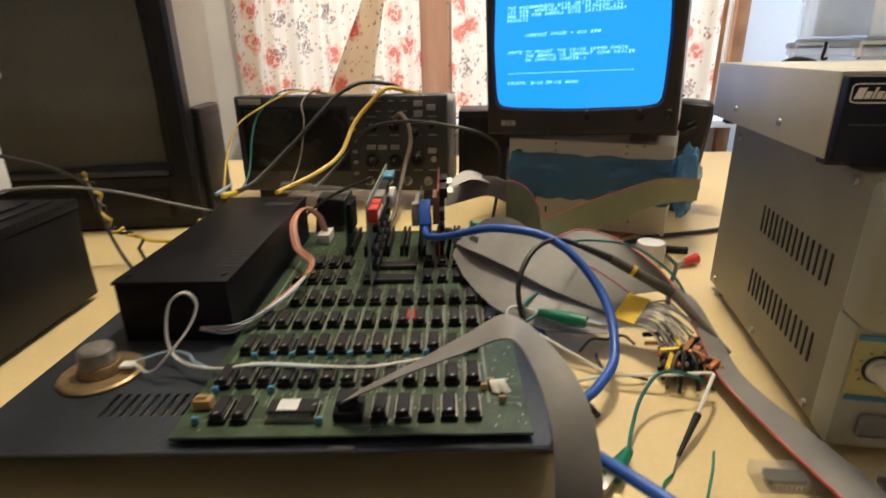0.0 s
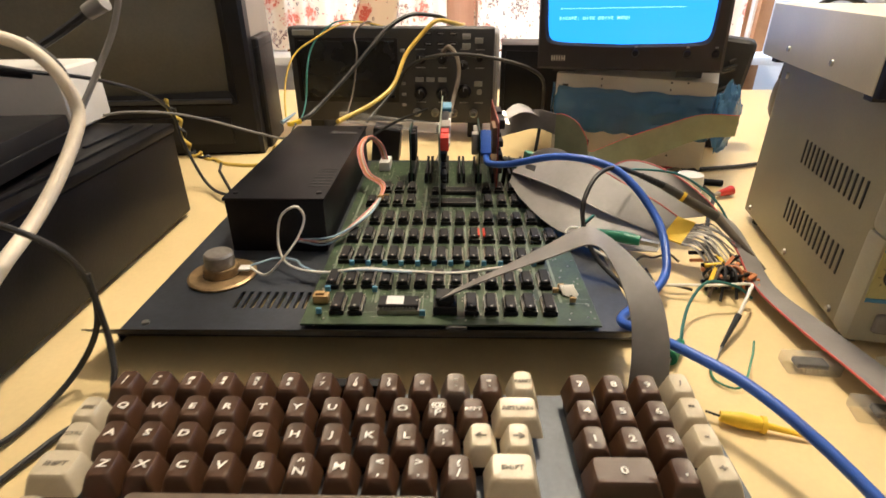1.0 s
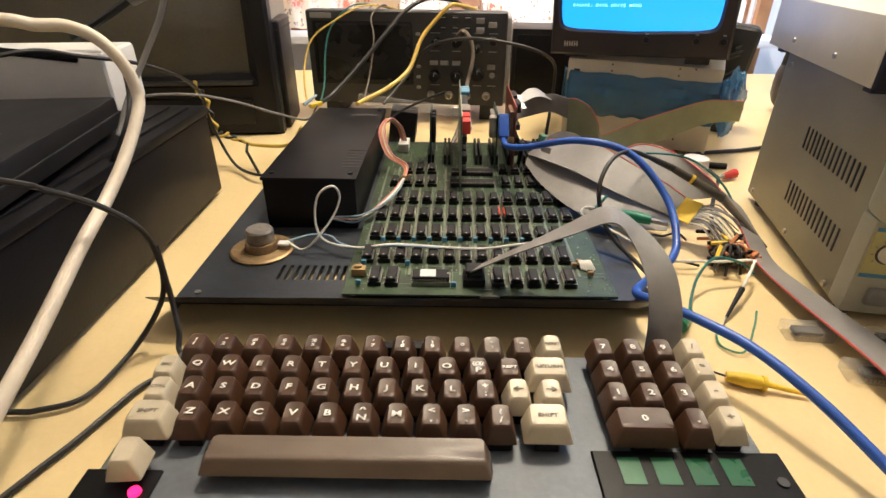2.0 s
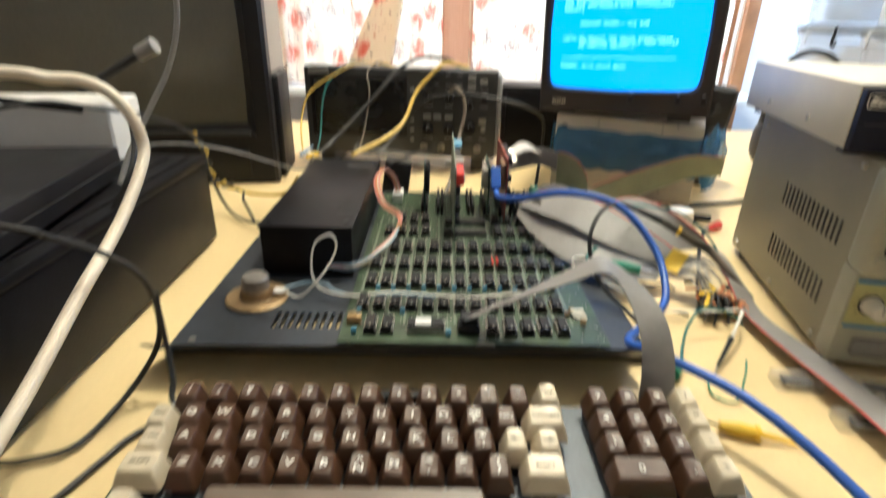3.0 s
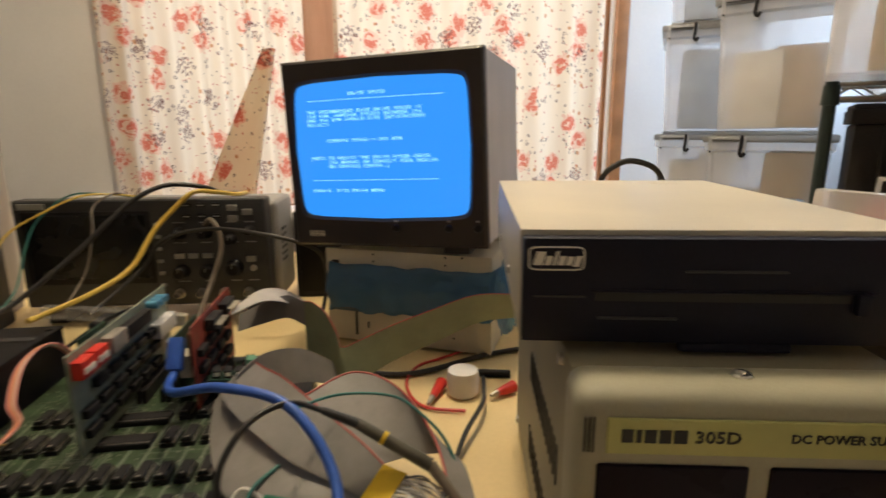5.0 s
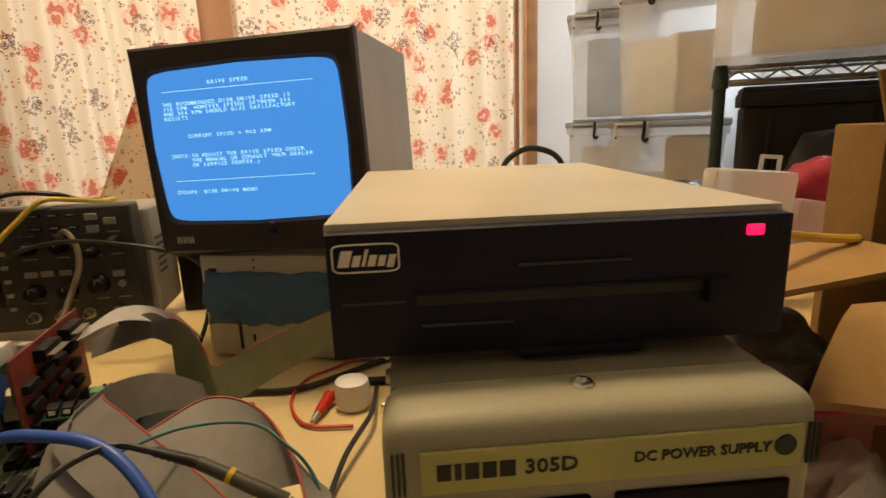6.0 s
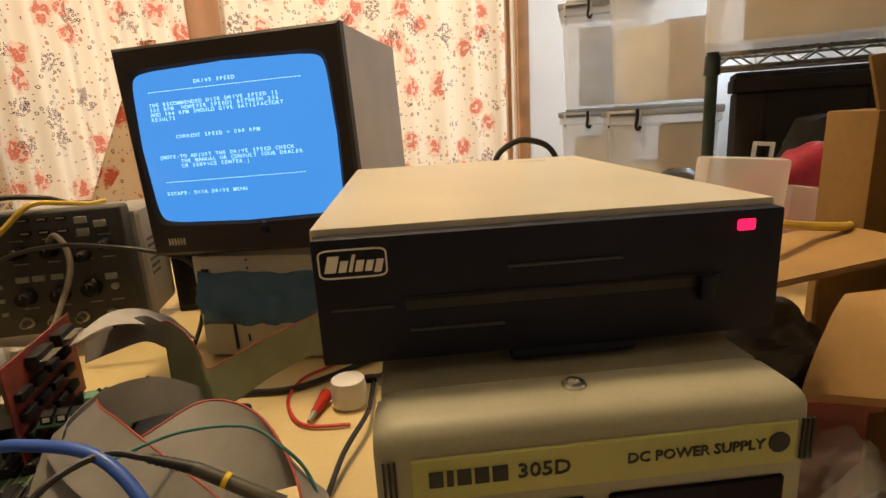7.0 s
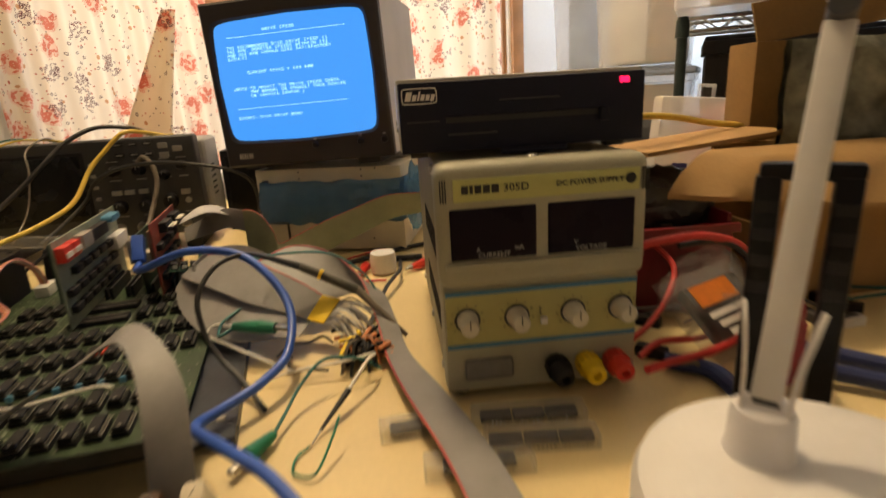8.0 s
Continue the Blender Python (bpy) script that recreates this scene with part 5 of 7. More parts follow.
PALE_RIBBON = surf("pale_ribbon_cable", (0.48, 0.46, 0.43), 0.5, var=0.06, scale=40)
rb = thing("keyboard_ribbon_cable", pose(0, 0, 0), "grey ribbon cable rising from the board to the keyboard", "ribbon cable")
part("ribbon", ribbon(B(), [(0.113, 0.027, 0.0275), (0.128, 0.024, 0.038), (0.152, 0.022, 0.0525), (0.182, 0.020, 0.0715), (0.206, 0.016, 0.0865), (0.226, -0.008, 0.081), (0.239, -0.036, 0.069), (0.243, -0.058, 0.048), (0.2425, -0.070, 0.022), (0.238, -0.071, 0.0095)],
     [(0.103, 0.014, 0.0275), (0.119, 0.010, 0.038), (0.146, 0.005, 0.054), (0.178, -0.003, 0.072), (0.203, -0.012, 0.0865), (0.214, -0.028, 0.078), (0.220, -0.050, 0.060), (0.221, -0.062, 0.037), (0.2205, -0.067, 0.018), (0.220, -0.0685, 0.0095)], 16, 0.0012), GREY_RIBBON, rb)
part("plug", box(B(), 0.100, 0.114, 0.014, 0.028, 0.0255, 0.0290, 0.0006, 1), CHIP, rb)
rb = thing("disk_ribbon_cable", pose(0, 0, 0), "greenish grey ribbon cable from the controller card", "ribbon cable")
part("ribbon", ribbon(B(), [(0.172, 0.392, 0.066), (0.196, 0.398, 0.075), (0.224, 0.390, 0.086), (0.2455, 0.369, 0.0842)], [(0.172, 0.382, 0.050), (0.196, 0.388, 0.055), (0.224, 0.384, 0.062), (0.2457, 0.368, 0.058)], 17, 0.0012), GREY_RIBBON, rb)
OLIVE_TOP = [(0.2455, 0.369, 0.0842), (0.254, 0.362, 0.0850), (0.268, 0.346, 0.0790), (0.279, 0.335, 0.0620), (0.284, 0.332, 0.0460), (0.302, 0.334, 0.0510), (0.335, 0.341, 0.0625), (0.378, 0.349, 0.0745), (0.426, 0.357, 0.0860), (0.475, 0.360, 0.0840)]
OLIVE_LOW = [(0.2460, 0.362, 0.0220), (0.254, 0.352, 0.0190), (0.266, 0.338, 0.0150), (0.279, 0.326, 0.0125), (0.290, 0.319, 0.0125), (0.308, 0.324, 0.0160), (0.338, 0.335, 0.0275), (0.380, 0.345, 0.0400), (0.430, 0.357, 0.0550), (0.475, 0.360, 0.0580)]
part("ribbon", ribbon(B(), OLIVE_TOP, OLIVE_LOW, 17, 0.0012), OLIVE_RIBBON, rb)
part("edge_wire", hose(B(), [(x, y, z + 0.0003) for x, y, z in OLIVE_TOP], 0.0006, 6), RED_EDGE, rb)
bc = thing("black_connector", pose(0.296, 0.292, 0, 0, 0, -20), "shiny black connector block on the bench", "connector")
part("body", box(B(), -0.024, 0.022, -0.014, 0.014, 0.0, 0.024, 0.004, 3), BLACK_PLASTIC, bc)
part("cap", box(B(), -0.010, 0.012, -0.0145, -0.011, 0.006, 0.018, 0.002, 2), CHIP, bc)
rb = thing("taped_ribbon_cable", pose(0, 0, 0), "wide grey ribbon cable bound with yellow tape", "ribbon cable")
part("ribbon", ribbon(B(), [(0.206, 0.300, 0.050), (0.222, 0.262, 0.060), (0.248, 0.216, 0.070), (0.280, 0.180, 0.060), (0.306, 0.154, 0.050), (0.3226, 0.136, 0.0412), (0.3361, 0.1292, 0.0380)],
     [(0.182, 0.275, 0.038), (0.196, 0.232, 0.046), (0.222, 0.190, 0.048), (0.256, 0.155, 0.040), (0.286, 0.138, 0.032), (0.307, 0.1252, 0.0268), (0.3196, 0.114, 0.0250)], 17, 0.0012), GREY_RIBBON, rb)
part("under_ribbon", ribbon(B(), [(0.188, 0.292, 0.042), (0.204, 0.246, 0.042), (0.232, 0.200, 0.044), (0.266, 0.162, 0.036), (0.294, 0.140, 0.029), (0.309, 0.126, 0.0240)],
     [(0.178, 0.262, 0.030), (0.190, 0.206, 0.026), (0.214, 0.150, 0.022), (0.248, 0.118, 0.020), (0.278, 0.112, 0.019), (0.298, 0.110, 0.019)], 17, 0.0012), GREY_RIBBON, rb)
part("edge_wire", hose(B(), [(0.206, 0.300, 0.0506), (0.222, 0.262, 0.0606), (0.248, 0.216, 0.0706), (0.280, 0.180, 0.0606), (0.306, 0.154, 0.0506), (0.3226, 0.136, 0.0418)], 0.0007, 6), RED_EDGE, rb)
part("tape", ribbon(B(), [(0.3220, 0.1372, 0.0422), (0.3294, 0.1330, 0.0402), (0.3366, 0.1294, 0.0388)], [(0.3060, 0.1252, 0.0268), (0.3130, 0.1192, 0.0258), (0.3192, 0.1132, 0.0252)], 2, 0.0030), YELLOW_PLASTIC, rb, "yellow tape band")
part("fold", ribbon(B(), [(0.276, 0.333, 0.030), (0.246, 0.320, 0.052), (0.216, 0.300, 0.058), (0.198, 0.272, 0.052), (0.204, 0.244, 0.056)], [(0.280, 0.322, 0.010), (0.250, 0.308, 0.022), (0.214, 0.288, 0.026), (0.191, 0.264, 0.022), (0.197, 0.236, 0.030)], 17, 0.0012), GREY_RIBBON, rb)
wl = random.Random(9)
for i in range(34):
    s = i / 33
    a = Vector((0.3196, 0.114, 0.0250)).lerp(Vector((0.3361, 0.1292, 0.0380)), s)
    e = a + Vector((0.020 + 0.010 * s + wl.uniform(-0.008, 0.008), -0.026 + 0.006 * s + wl.uniform(-0.008, 0.008), -0.008 + wl.uniform(-0.008, 0.004)))
    e.z = max(e.z, 0.010)
    part("loose_wire", hose(B(), [a, a.lerp(e, 0.5) + Vector((0, 0, 0.004 + wl.uniform(0, 0.005))), e], 0.00065, 5, 5), (GREY_RIBBON, PALE_RIBBON, GREY_RIBBON, LEGEND_WHITE)[i % 4], rb)
rb = thing("folded_ribbon_cable", pose(0, 0, 0), "grey ribbon cable lying folded along the power supply", "ribbon cable")
part("ribbon", ribbon(B(), [(0.262, 0.205, 0.060), (0.300, 0.225, 0.068), (0.335, 0.205, 0.062), (0.358, 0.150, 0.048), (0.363, 0.100, 0.026), (0.363, 0.060, 0.012), (0.365, 0.000, 0.0125), (0.371, -0.080, 0.0155), (0.373, -0.165, 0.012), (0.378, -0.25, 0.008), (0.39, -0.36, 0.006)],
     [(0.266, 0.162, 0.030), (0.306, 0.160, 0.025), (0.344, 0.162, 0.030), (0.374, 0.145, 0.036), (0.380, 0.100, 0.022), (0.382, 0.060, 0.010), (0.391, -0.005, 0.0115), (0.398, -0.080, 0.0145), (0.400, -0.160, 0.010), (0.404, -0.24, 0.006), (0.415, -0.35, 0.004)], 13, 0.0012), GREY_RIBBON, rb)
part("edge_wire", hose(B(), [(0.262, 0.205, 0.0605), (0.300, 0.225, 0.0685), (0.335, 0.205, 0.0625), (0.358, 0.150, 0.0485), (0.363, 0.100, 0.0265), (0.363, 0.060, 0.0125), (0.365, 0.000, 0.013), (0.371, -0.080, 0.016), (0.373, -0.165, 0.0125), (0.378, -0.25, 0.0085), (0.39, -0.36, 0.0065)], 0.0009, 6), RED_EDGE, rb)
rb = thing("white_ribbon_cable", pose(0, 0, 0), "short pale ribbon cable behind the cards", "ribbon cable")
part("ribbon", ribbon(B(), [(0.176, 0.375, 0.082), (0.195, 0.40, 0.090), (0.215, 0.425, 0.082), (0.235, 0.45, 0.06)], [(0.176, 0.350, 0.080), (0.205, 0.372, 0.086), (0.235, 0.392, 0.072), (0.262, 0.415, 0.045)], 10, 0.0012), PALE_RIBBON, rb)

# bundle of small plugs
bu = thing("plug_bundle", pose(0.348, 0.086, 0.0), "bundle of little black plugs and loose wires", "connectors")
b = B()
bmesh.ops.create_icosphere(b, subdivisions=3, radius=1.0)
for v in b.verts:
    c = v.co.copy()
    k = 1 + 0.35 * noise.noise(c * 3.0)
    v.co = (0.015 * c.x * k, 0.017 * c.y * k, 0.010 + 0.010 * c.z * min(k, 1.0))
part("plug_core", b, CHIP, bu)
for i in range(46):
    x, y, z = wl.uniform(-0.018, 0.018), wl.uniform(-0.020, 0.020), wl.uniform(0.003, 0.019)
    m = pose(x, y, z + 0.002, wl.uniform(-30, 30), wl.uniform(-30, 30), wl.uniform(0, 180))
    part("plug", box(B(), -0.0015, 0.0015, -0.007, 0.007, 0.0, 0.003, 0.0004, 1, m=m), (CHIP, ORANGE, CHIP, YELLOW_PLASTIC, BROWN_RUBBER, CHIP, ORANGE)[i % 7], bu)
for i in range(9):
    e = (wl.uniform(-0.022, 0.012), wl.uniform(-0.034, 0.0), 0.003)
    part("wire", hose(B(), [(0, 0, 0.018), (e[0] * 0.6, e[1] * 0.6, 0.022), e], 0.0013, 6, 5), (BROWN_RUBBER, BLACK_RUBBER, BROWN_RUBBER, BLACK_RUBBER, ORANGE)[i % 5], bu)

# scope leads
cable("probe_lead", "thick yellow lead draped over the oscilloscope", [(-0.046, 0.405, 0.0655), (-0.041, 0.42, 0.066), (-0.006, 0.46, 0.078), (0.022, 0.5, 0.097), (0.039, 0.535, 0.135), (0.060, 0.55, 0.160), (0.085, 0.56, 0.182), (0.107, 0.585, 0.179), (0.125, 0.62, 0.172), (0.13, 0.66, 0.170)], 0.0032, YELLOW_CABLE)
cable("probe_lead", "thick black lead draped over the oscilloscope", [(-0.10, 0.41, 0.0655), (-0.088, 0.45, 0.070), (-0.045, 0.5, 0.112), (-0.008, 0.53, 0.152), (0.016, 0.55, 0.176), (0.049, 0.57, 0.191), (0.089, 0.585, 0.187), (0.107, 0.61, 0.176), (0.115, 0.66, 0.1695)], 0.0032, BLACK_RUBBER)
cable("scope_lead", "black lead hanging before the oscilloscope", [(-0.017, 0.47, 0.050), (0.0, 0.5, 0.065), (0.026, 0.53, 0.092), (0.040, 0.535, 0.115), (0.070, 0.53, 0.132), (0.122, 0.52, 0.139), (0.181, 0.5, 0.134), (0.224, 0.5, 0.122), (0.249, 0.52, 0.102), (0.255, 0.535, 0.069), (0.250, 0.52, 0.03), (0.240, 0.48, 0.003)], 0.0026, BLACK_RUBBER)
cable("test_lead", "thin yellow test lead over the oscilloscope", [(-0.105, 0.392, 0.066), (-0.124, 0.43, 0.06), (-0.141, 0.5, 0.097), (-0.131, 0.53, 0.136), (-0.096, 0.55, 0.161), (-0.058, 0.57, 0.179), (-0.026, 0.59, 0.178), (0.0, 0.62, 0.170)], 0.0014, YELLOW_CABLE)
cable("test_lead", "thin teal test lead over the oscilloscope", [(-0.100, 0.39, 0.0655), (-0.108, 0.45, 0.060), (-0.112, 0.5, 0.075), (-0.112, 0.53, 0.119), (-0.103, 0.55, 0.152), (-0.072, 0.57, 0.180), (-0.035, 0.59, 0.179), (-0.01, 0.62, 0.170)], 0.0013, TEAL)
cable("test_lead", "thin dark test lead over the oscilloscope", [(-0.047, 0.47, 0.055), (-0.042, 0.52, 0.087), (-0.036, 0.54, 0.137), (-0.041, 0.56, 0.165), (-0.024, 0.585, 0.180), (-0.015, 0.62, 0.170)], 0.0013, BROWN_RUBBER)
cable("probe_lead", "brown ribbed cable sleeve before the oscilloscope", [(0.096, 0.555, 0.138), (0.106, 0.55, 0.146), (0.118, 0.54, 0.132), (0.121, 0.53, 0.107), (0.113, 0.51, 0.075), (0.106, 0.48, 0.047), (0.10, 0.45, 0.02), (0.09, 0.42, 0.004)], 0.0034, BROWN_RUBBER)
cable("test_probe", "black probe with a white tip behind the board", [(-0.02, 0.40, 0.028), (0.008, 0.42, 0.048), (0.040, 0.42, 0.065), (0.078, 0.42, 0.080)], 0.0019, BLACK_RUBBER)
ct = thing("parts_tube", pose(-0.05, 0.44, 0.066, 0, 7, 0), "clear plastic tube of parts leaning behind the board", "plastic tube")
part("tube", box(B(), 0.0, 0.15, -0.006, 0.006, -0.008, 0.006, 0.002), FILM, ct)
part("end_plug", box(B(), 0.14, 0.152, -0.005, 0.005, -0.007, 0.005, 0.001), KNOB, ct)
part("rest", box(B(), 0.05, 0.09, -0.01, 0.03, -0.075, -0.009, 0.003), BLACK_PLASTIC, ct)
cl = thing("test_clip", pose(-0.108, 0.385, 0.0635, 0, 0, 60), "yellow and white test clips on the power box", "test clip")
part("body", box(B(), 0.0, 0.022, -0.003, 0.003, 0, 0.006, 0.001), YELLOW_PLASTIC, cl)
part("tip", box(B(), 0.004, 0.02, 0.005, 0.009, 0, 0.005, 0.001), WHITE_PLASTIC, cl)
part("jaw", rod(B(), 0.003, 0.0015, (0.0, 0.012, 0.004), (0.026, 0.012, 0.012), 8), PALE_BLUE, cl)

# wires of the computer
for mat, dx, dz in ((PINK, 0.0, 0.0), (ORANGE, 0.0022, 0.001), (KNOB, 0.0044, 0.0), (PINK, 0.0064, 0.002)):
    cable("power_wire", "pinkish wire from the board's power plug to a knot", [(0.0335 + dx * 0.3, 0.212, 0.030), (0.031 + dx * 0.7, 0.245, 0.032 + dz), (0.008 + dx, 0.275, 0.036 + dz), (-0.005 + dx, 0.315, 0.052 + dx * 0.3), (0.001 + dx, 0.345, 0.060 + dz), (0.014 + dx, 0.355, 0.048), (0.020 + dx, 0.358, 0.0275)], 0.0010, mat, "wire")
for mat, dx, dz in ((PALE_BLUE, 0.0, 0.0), (LEGEND_WHITE, 0.0024, 0.0012), (KNOB, 0.0046, 0.0), (PALE_BLUE, 0.0062, 0.0018), (PINK, 0.0010, 0.0022)):
    cable("power_wire", "pale wire running from the knot to the power box", [(-0.033 + dx * 0.6, 0.126, 0.020 + dz), (-0.004 + dx, 0.128, 0.017 + dx + dz), (0.022 + dx, 0.17, 0.027 + dz), (0.0335 + dx * 0.3, 0.213, 0.030)], 0.0010, mat, "wire")
kn_ = thing("cable_tie", pose(0.0345, 0.213, 0.030), "small tan tie round the power wires", "cable tie")
part("band", lathe(B(), [(0.0026, -0.002), (0.0034, -0.0012), (0.0034, 0.0012), (0.0026, 0.002)], 14, pose(0, 0, 0, 80, 0, 0)), CAP_TAN, kn_)
part("tail", hose(B(), [(0.002, 0, 0.002), (0.006, -0.001, 0.004), (0.009, 0.001, 0.003)], 0.0007, 6), CAP_TAN, kn_)
cable("speaker_wire", "thin white twisted speaker wire", [(-0.064, 0.080, 0.0175), (-0.048, 0.073, 0.014), (-0.031, 0.073, 0.03), (-0.019, 0.084, 0.045), (-0.014, 0.091, 0.06), (-0.019, 0.087, 0.0715), (-0.034, 0.09, 0.06), (-0.037, 0.084, 0.035), (-0.027, 0.078, 0.02), (0.004, 0.067, 0.020), (0.037, 0.066, 0.0245), (0.079, 0.062, 0.0243), (0.116, 0.060, 0.0243), (0.157, 0.069, 0.0250), (0.17, 0.064, 0.0243)], 0.0011, LEGEND_WHITE, "wire")
cable("speaker_wire", "thin blue speaker wire", [(-0.064, 0.083, 0.0175), (-0.046, 0.095, 0.018), (-0.025, 0.085, 0.022), (-0.015, 0.076, 0.020), (0.004, 0.069, 0.0185), (0.037, 0.064, 0.0243), (0.079, 0.060, 0.0243)], 0.0010, PALE_BLUE, "wire")

# wires and probes on the bench
gc = thing("crocodile_lead", pose(0, 0, 0), "green crocodile clip with a white lead", "test lead")
part("boot", rod(rod(B(), 0.0035, 0.0055, (0.246, 0.128, 0.030), (0.268, 0.115, 0.031), 14), 0.0055, 0.0045, (0.268, 0.115, 0.031), (0.280, 0.108, 0.031), 14), GREEN_PLASTIC, gc)
part("jaws", box(B(), 0.0, 0.016, -0.0025, 0.0025, -0.002, 0.002, 0.0006, m=pose(0.280, 0.108, 0.031, 0, 0, -30)), TIN, gc)
part("lead", hose(B(), [(0.246, 0.128, 0.030), (0.228, 0.147, 0.026), (0.222, 0.140, 0.021), (0.238, 0.120, 0.019), (0.262, 0.100, 0.012), (0.29, 0.08, 0.003)], 0.0014, 8), LEGEND_WHITE, gc)
part("second_lead", hose(B(), [(0.246, 0.128, 0.029), (0.234, 0.122, 0.026), (0.236, 0.142, 0.030), (0.25, 0.158, 0.034)], 0.0014, 8), TEAL, gc)
gc = thing("crocodile_lead", pose(0, 0, 0), "green crocodile clip lead lying on the bench", "test lead")
part("boot", rod(B(), 0.003, 0.006, (0.277, -0.008, 0.007), (0.262, -0.026, 0.007), 14), GREEN_PLASTIC, gc)
part("jaws", box(B(), 0.0, 0.014, -0.0025, 0.0025, -0.002, 0.002, 0.0006, m=pose(0.262, -0.026, 0.006, 0, 0, 230)), TIN, gc)
part("lead", hose(B(), [(0.277, -0.008, 0.007), (0.285, 0.010, 0.010), (0.297, 0.030, 0.018), (0.315, 0.045, 0.026), (0.340, 0.048, 0.020), (0.356, 0.050, 0.008)], 0.0012, 8), TEAL, gc)
pr_ = thing("test_probe", pose(0, 0, 0), "thin black needle probe with a white lead", "test probe")
part("body", rod(B(), 0.0012, 0.0024, (0.306, -0.010, 0.004), (0.328, 0.016, 0.014), 10), BLACK_PLASTIC, pr_)
part("needle", rod(B(), 0.0004, 0.0008, (0.298, -0.022, 0.001), (0.306, -0.010, 0.004), 6), TIN, pr_)
part("lead", hose(B(), [(0.328, 0.016, 0.014), (0.345, 0.038, 0.022), (0.352, 0.052, 0.020), (0.330, 0.060, 0.014), (0.29, 0.066, 0.010), (0.262, 0.07, 0.003)], 0.0013, 8), LEGEND_WHITE, pr_)
cable("thin_wire", "thin green wire curled on the bench", [(0.298, -0.022, 0.002), (0.290, -0.030, 0.002), (0.288, -0.044, 0.002), (0.300, -0.052, 0.004), (0.312, -0.036, 0.014), (0.318, -0.024, 0.02)], 0.0008, GREEN_PLASTIC, "wire")
yc = thing("hook_clip", pose(0.274, -0.079, 0.0052, 0, 0, -17), "yellow plastic hook clip lying on the bench", "test clip")
part("body", rod(rod(B(), 0.0032, 0.0050, (0, 0, 0), (0.012, 0, 0), 12), 0.0050, 0.0042, (0.012, 0, 0), (0.024, 0, 0), 12), YELLOW_PLASTIC, yc)
part("collar", rod(B(), 0.0052, 0.0052, (0.022, 0, 0), (0.0245, 0, 0), 12), YELLOW_PLASTIC, yc)
part("tip", rod(B(), 0.0022, 0.0011, (0.0245, 0, 0), (0.050, 0, -0.002), 10), YELLOW_PLASTIC, yc)
part("pin", rod(B(), 0.0008, 0.0008, (-0.008, 0.002, 0.0), (0, 0, 0), 6), BLACK_PLASTIC, yc)
pb_ = thing("scope_probe", pose(0, 0, 0), "dark grey oscilloscope probe with a yellow ring", "test probe")
part("sleeve", rod(B(), 0.0024, 0.0034, (0.283, 0.146, 0.080), (0.306, 0.142, 0.0705), 12), BLACK_RUBBER, pb_)
for i in range(6):
    s = 0.1 + i * 0.15
    c0 = Vector((0.283, 0.146, 0.080)).lerp(Vector((0.306, 0.142, 0.0705)), s)
    d0 = Vector((0.023, -0.004, -0.0095)).normalized() * 0.0008
    part("sleeve_rib", rod(B(), 0.0028 + 0.0009 * s, 0.0028 + 0.0009 * s, c0 - d0, c0 + d0, 12), BLACK_RUBBER, pb_)
part("grip", rod(B(), 0.0038, 0.0046, (0.306, 0.142, 0.0705), (0.352, 0.125, 0.047), 16), PROBE_GREY, pb_)
part("ring", rod(B(), 0.0046, 0.0046, (0.3215, 0.1365, 0.0630), (0.3240, 0.1355, 0.0617), 16), YELLOW_PLASTIC, pb_, "yellow marker ring")
part("nose", rod(B(), 0.0040, 0.0018, (0.352, 0.125, 0.047), (0.386, 0.090, 0.012), 12), BROWN_RUBBER, pb_)
part("lead", hose(B(), [(0.283, 0.146, 0.080), (0.262, 0.148, 0.086), (0.240, 0.130, 0.084), (0.226, 0.110, 0.066), (0.228, 0.098, 0.042), (0.238, 0.084, 0.024), (0.254, 0.063, 0.012), (0.27, 0.03, 0.003)], 0.0021, 8), BLACK_RUBBER, pb_)
cable("ground_wire", "thin dark green ground wire of the probe", [(0.262, 0.150, 0.080), (0.293, 0.176, 0.075), (0.331, 0.177, 0.070), (0.352, 0.162, 0.060), (0.367, 0.147, 0.045), (0.375, 0.12, 0.02)], 0.0011, TEAL, "wire")
cable("mains_lead", "black mains lead across the bench", [(0.60, 0.44, 0.004), (0.524, 0.406, 0.004), (0.445, 0.386, 0.004), (0.36, 0.35, 0.004), (0.30, 0.36, 0.004)], 0.0030, BLACK_RUBBER)
cable("test_lead", "thin red test lead curled on the bench", [(0.43, 0.41, 0.0025), (0.390, 0.385, 0.003), (0.364, 0.369, 0.003), (0.349, 0.334, 0.003), (0.353, 0.296, 0.003), (0.367, 0.276, 0.003), (0.40, 0.266, 0.003)], 0.0016, RED_CABLE)
for p0, p1 in (((0.384, 0.318, 0.007), (0.366, 0.280, 0.005)), ((0.455, 0.300, 0.007), (0.428, 0.286, 0.006))):
    oc = thing("crocodile_clip", pose(0, 0, 0), "orange-red crocodile clip on the bench", "test clip")
    part("boot", rod(B(), 0.0062, 0.0035, p0, Vector(p0).lerp(Vector(p1), 0.7), 12), RED_PLASTIC, oc)
    part("jaws", rod(B(), 0.0032, 0.0015, Vector(p0).lerp(Vector(p1), 0.7), p1, 10), TIN, oc)
single("foam_cup", lathe(B(), [(0.013, 0.0), (0.0155, 0.002), (0.0165, 0.018), (0.0150, 0.026), (0.010, 0.0275), (0.003, 0.0276)], 24), WHITE_PLASTIC, "small white rounded plastic pot", "pot", pose(0.404, 0.305, 0.0, 0, 0, 0))
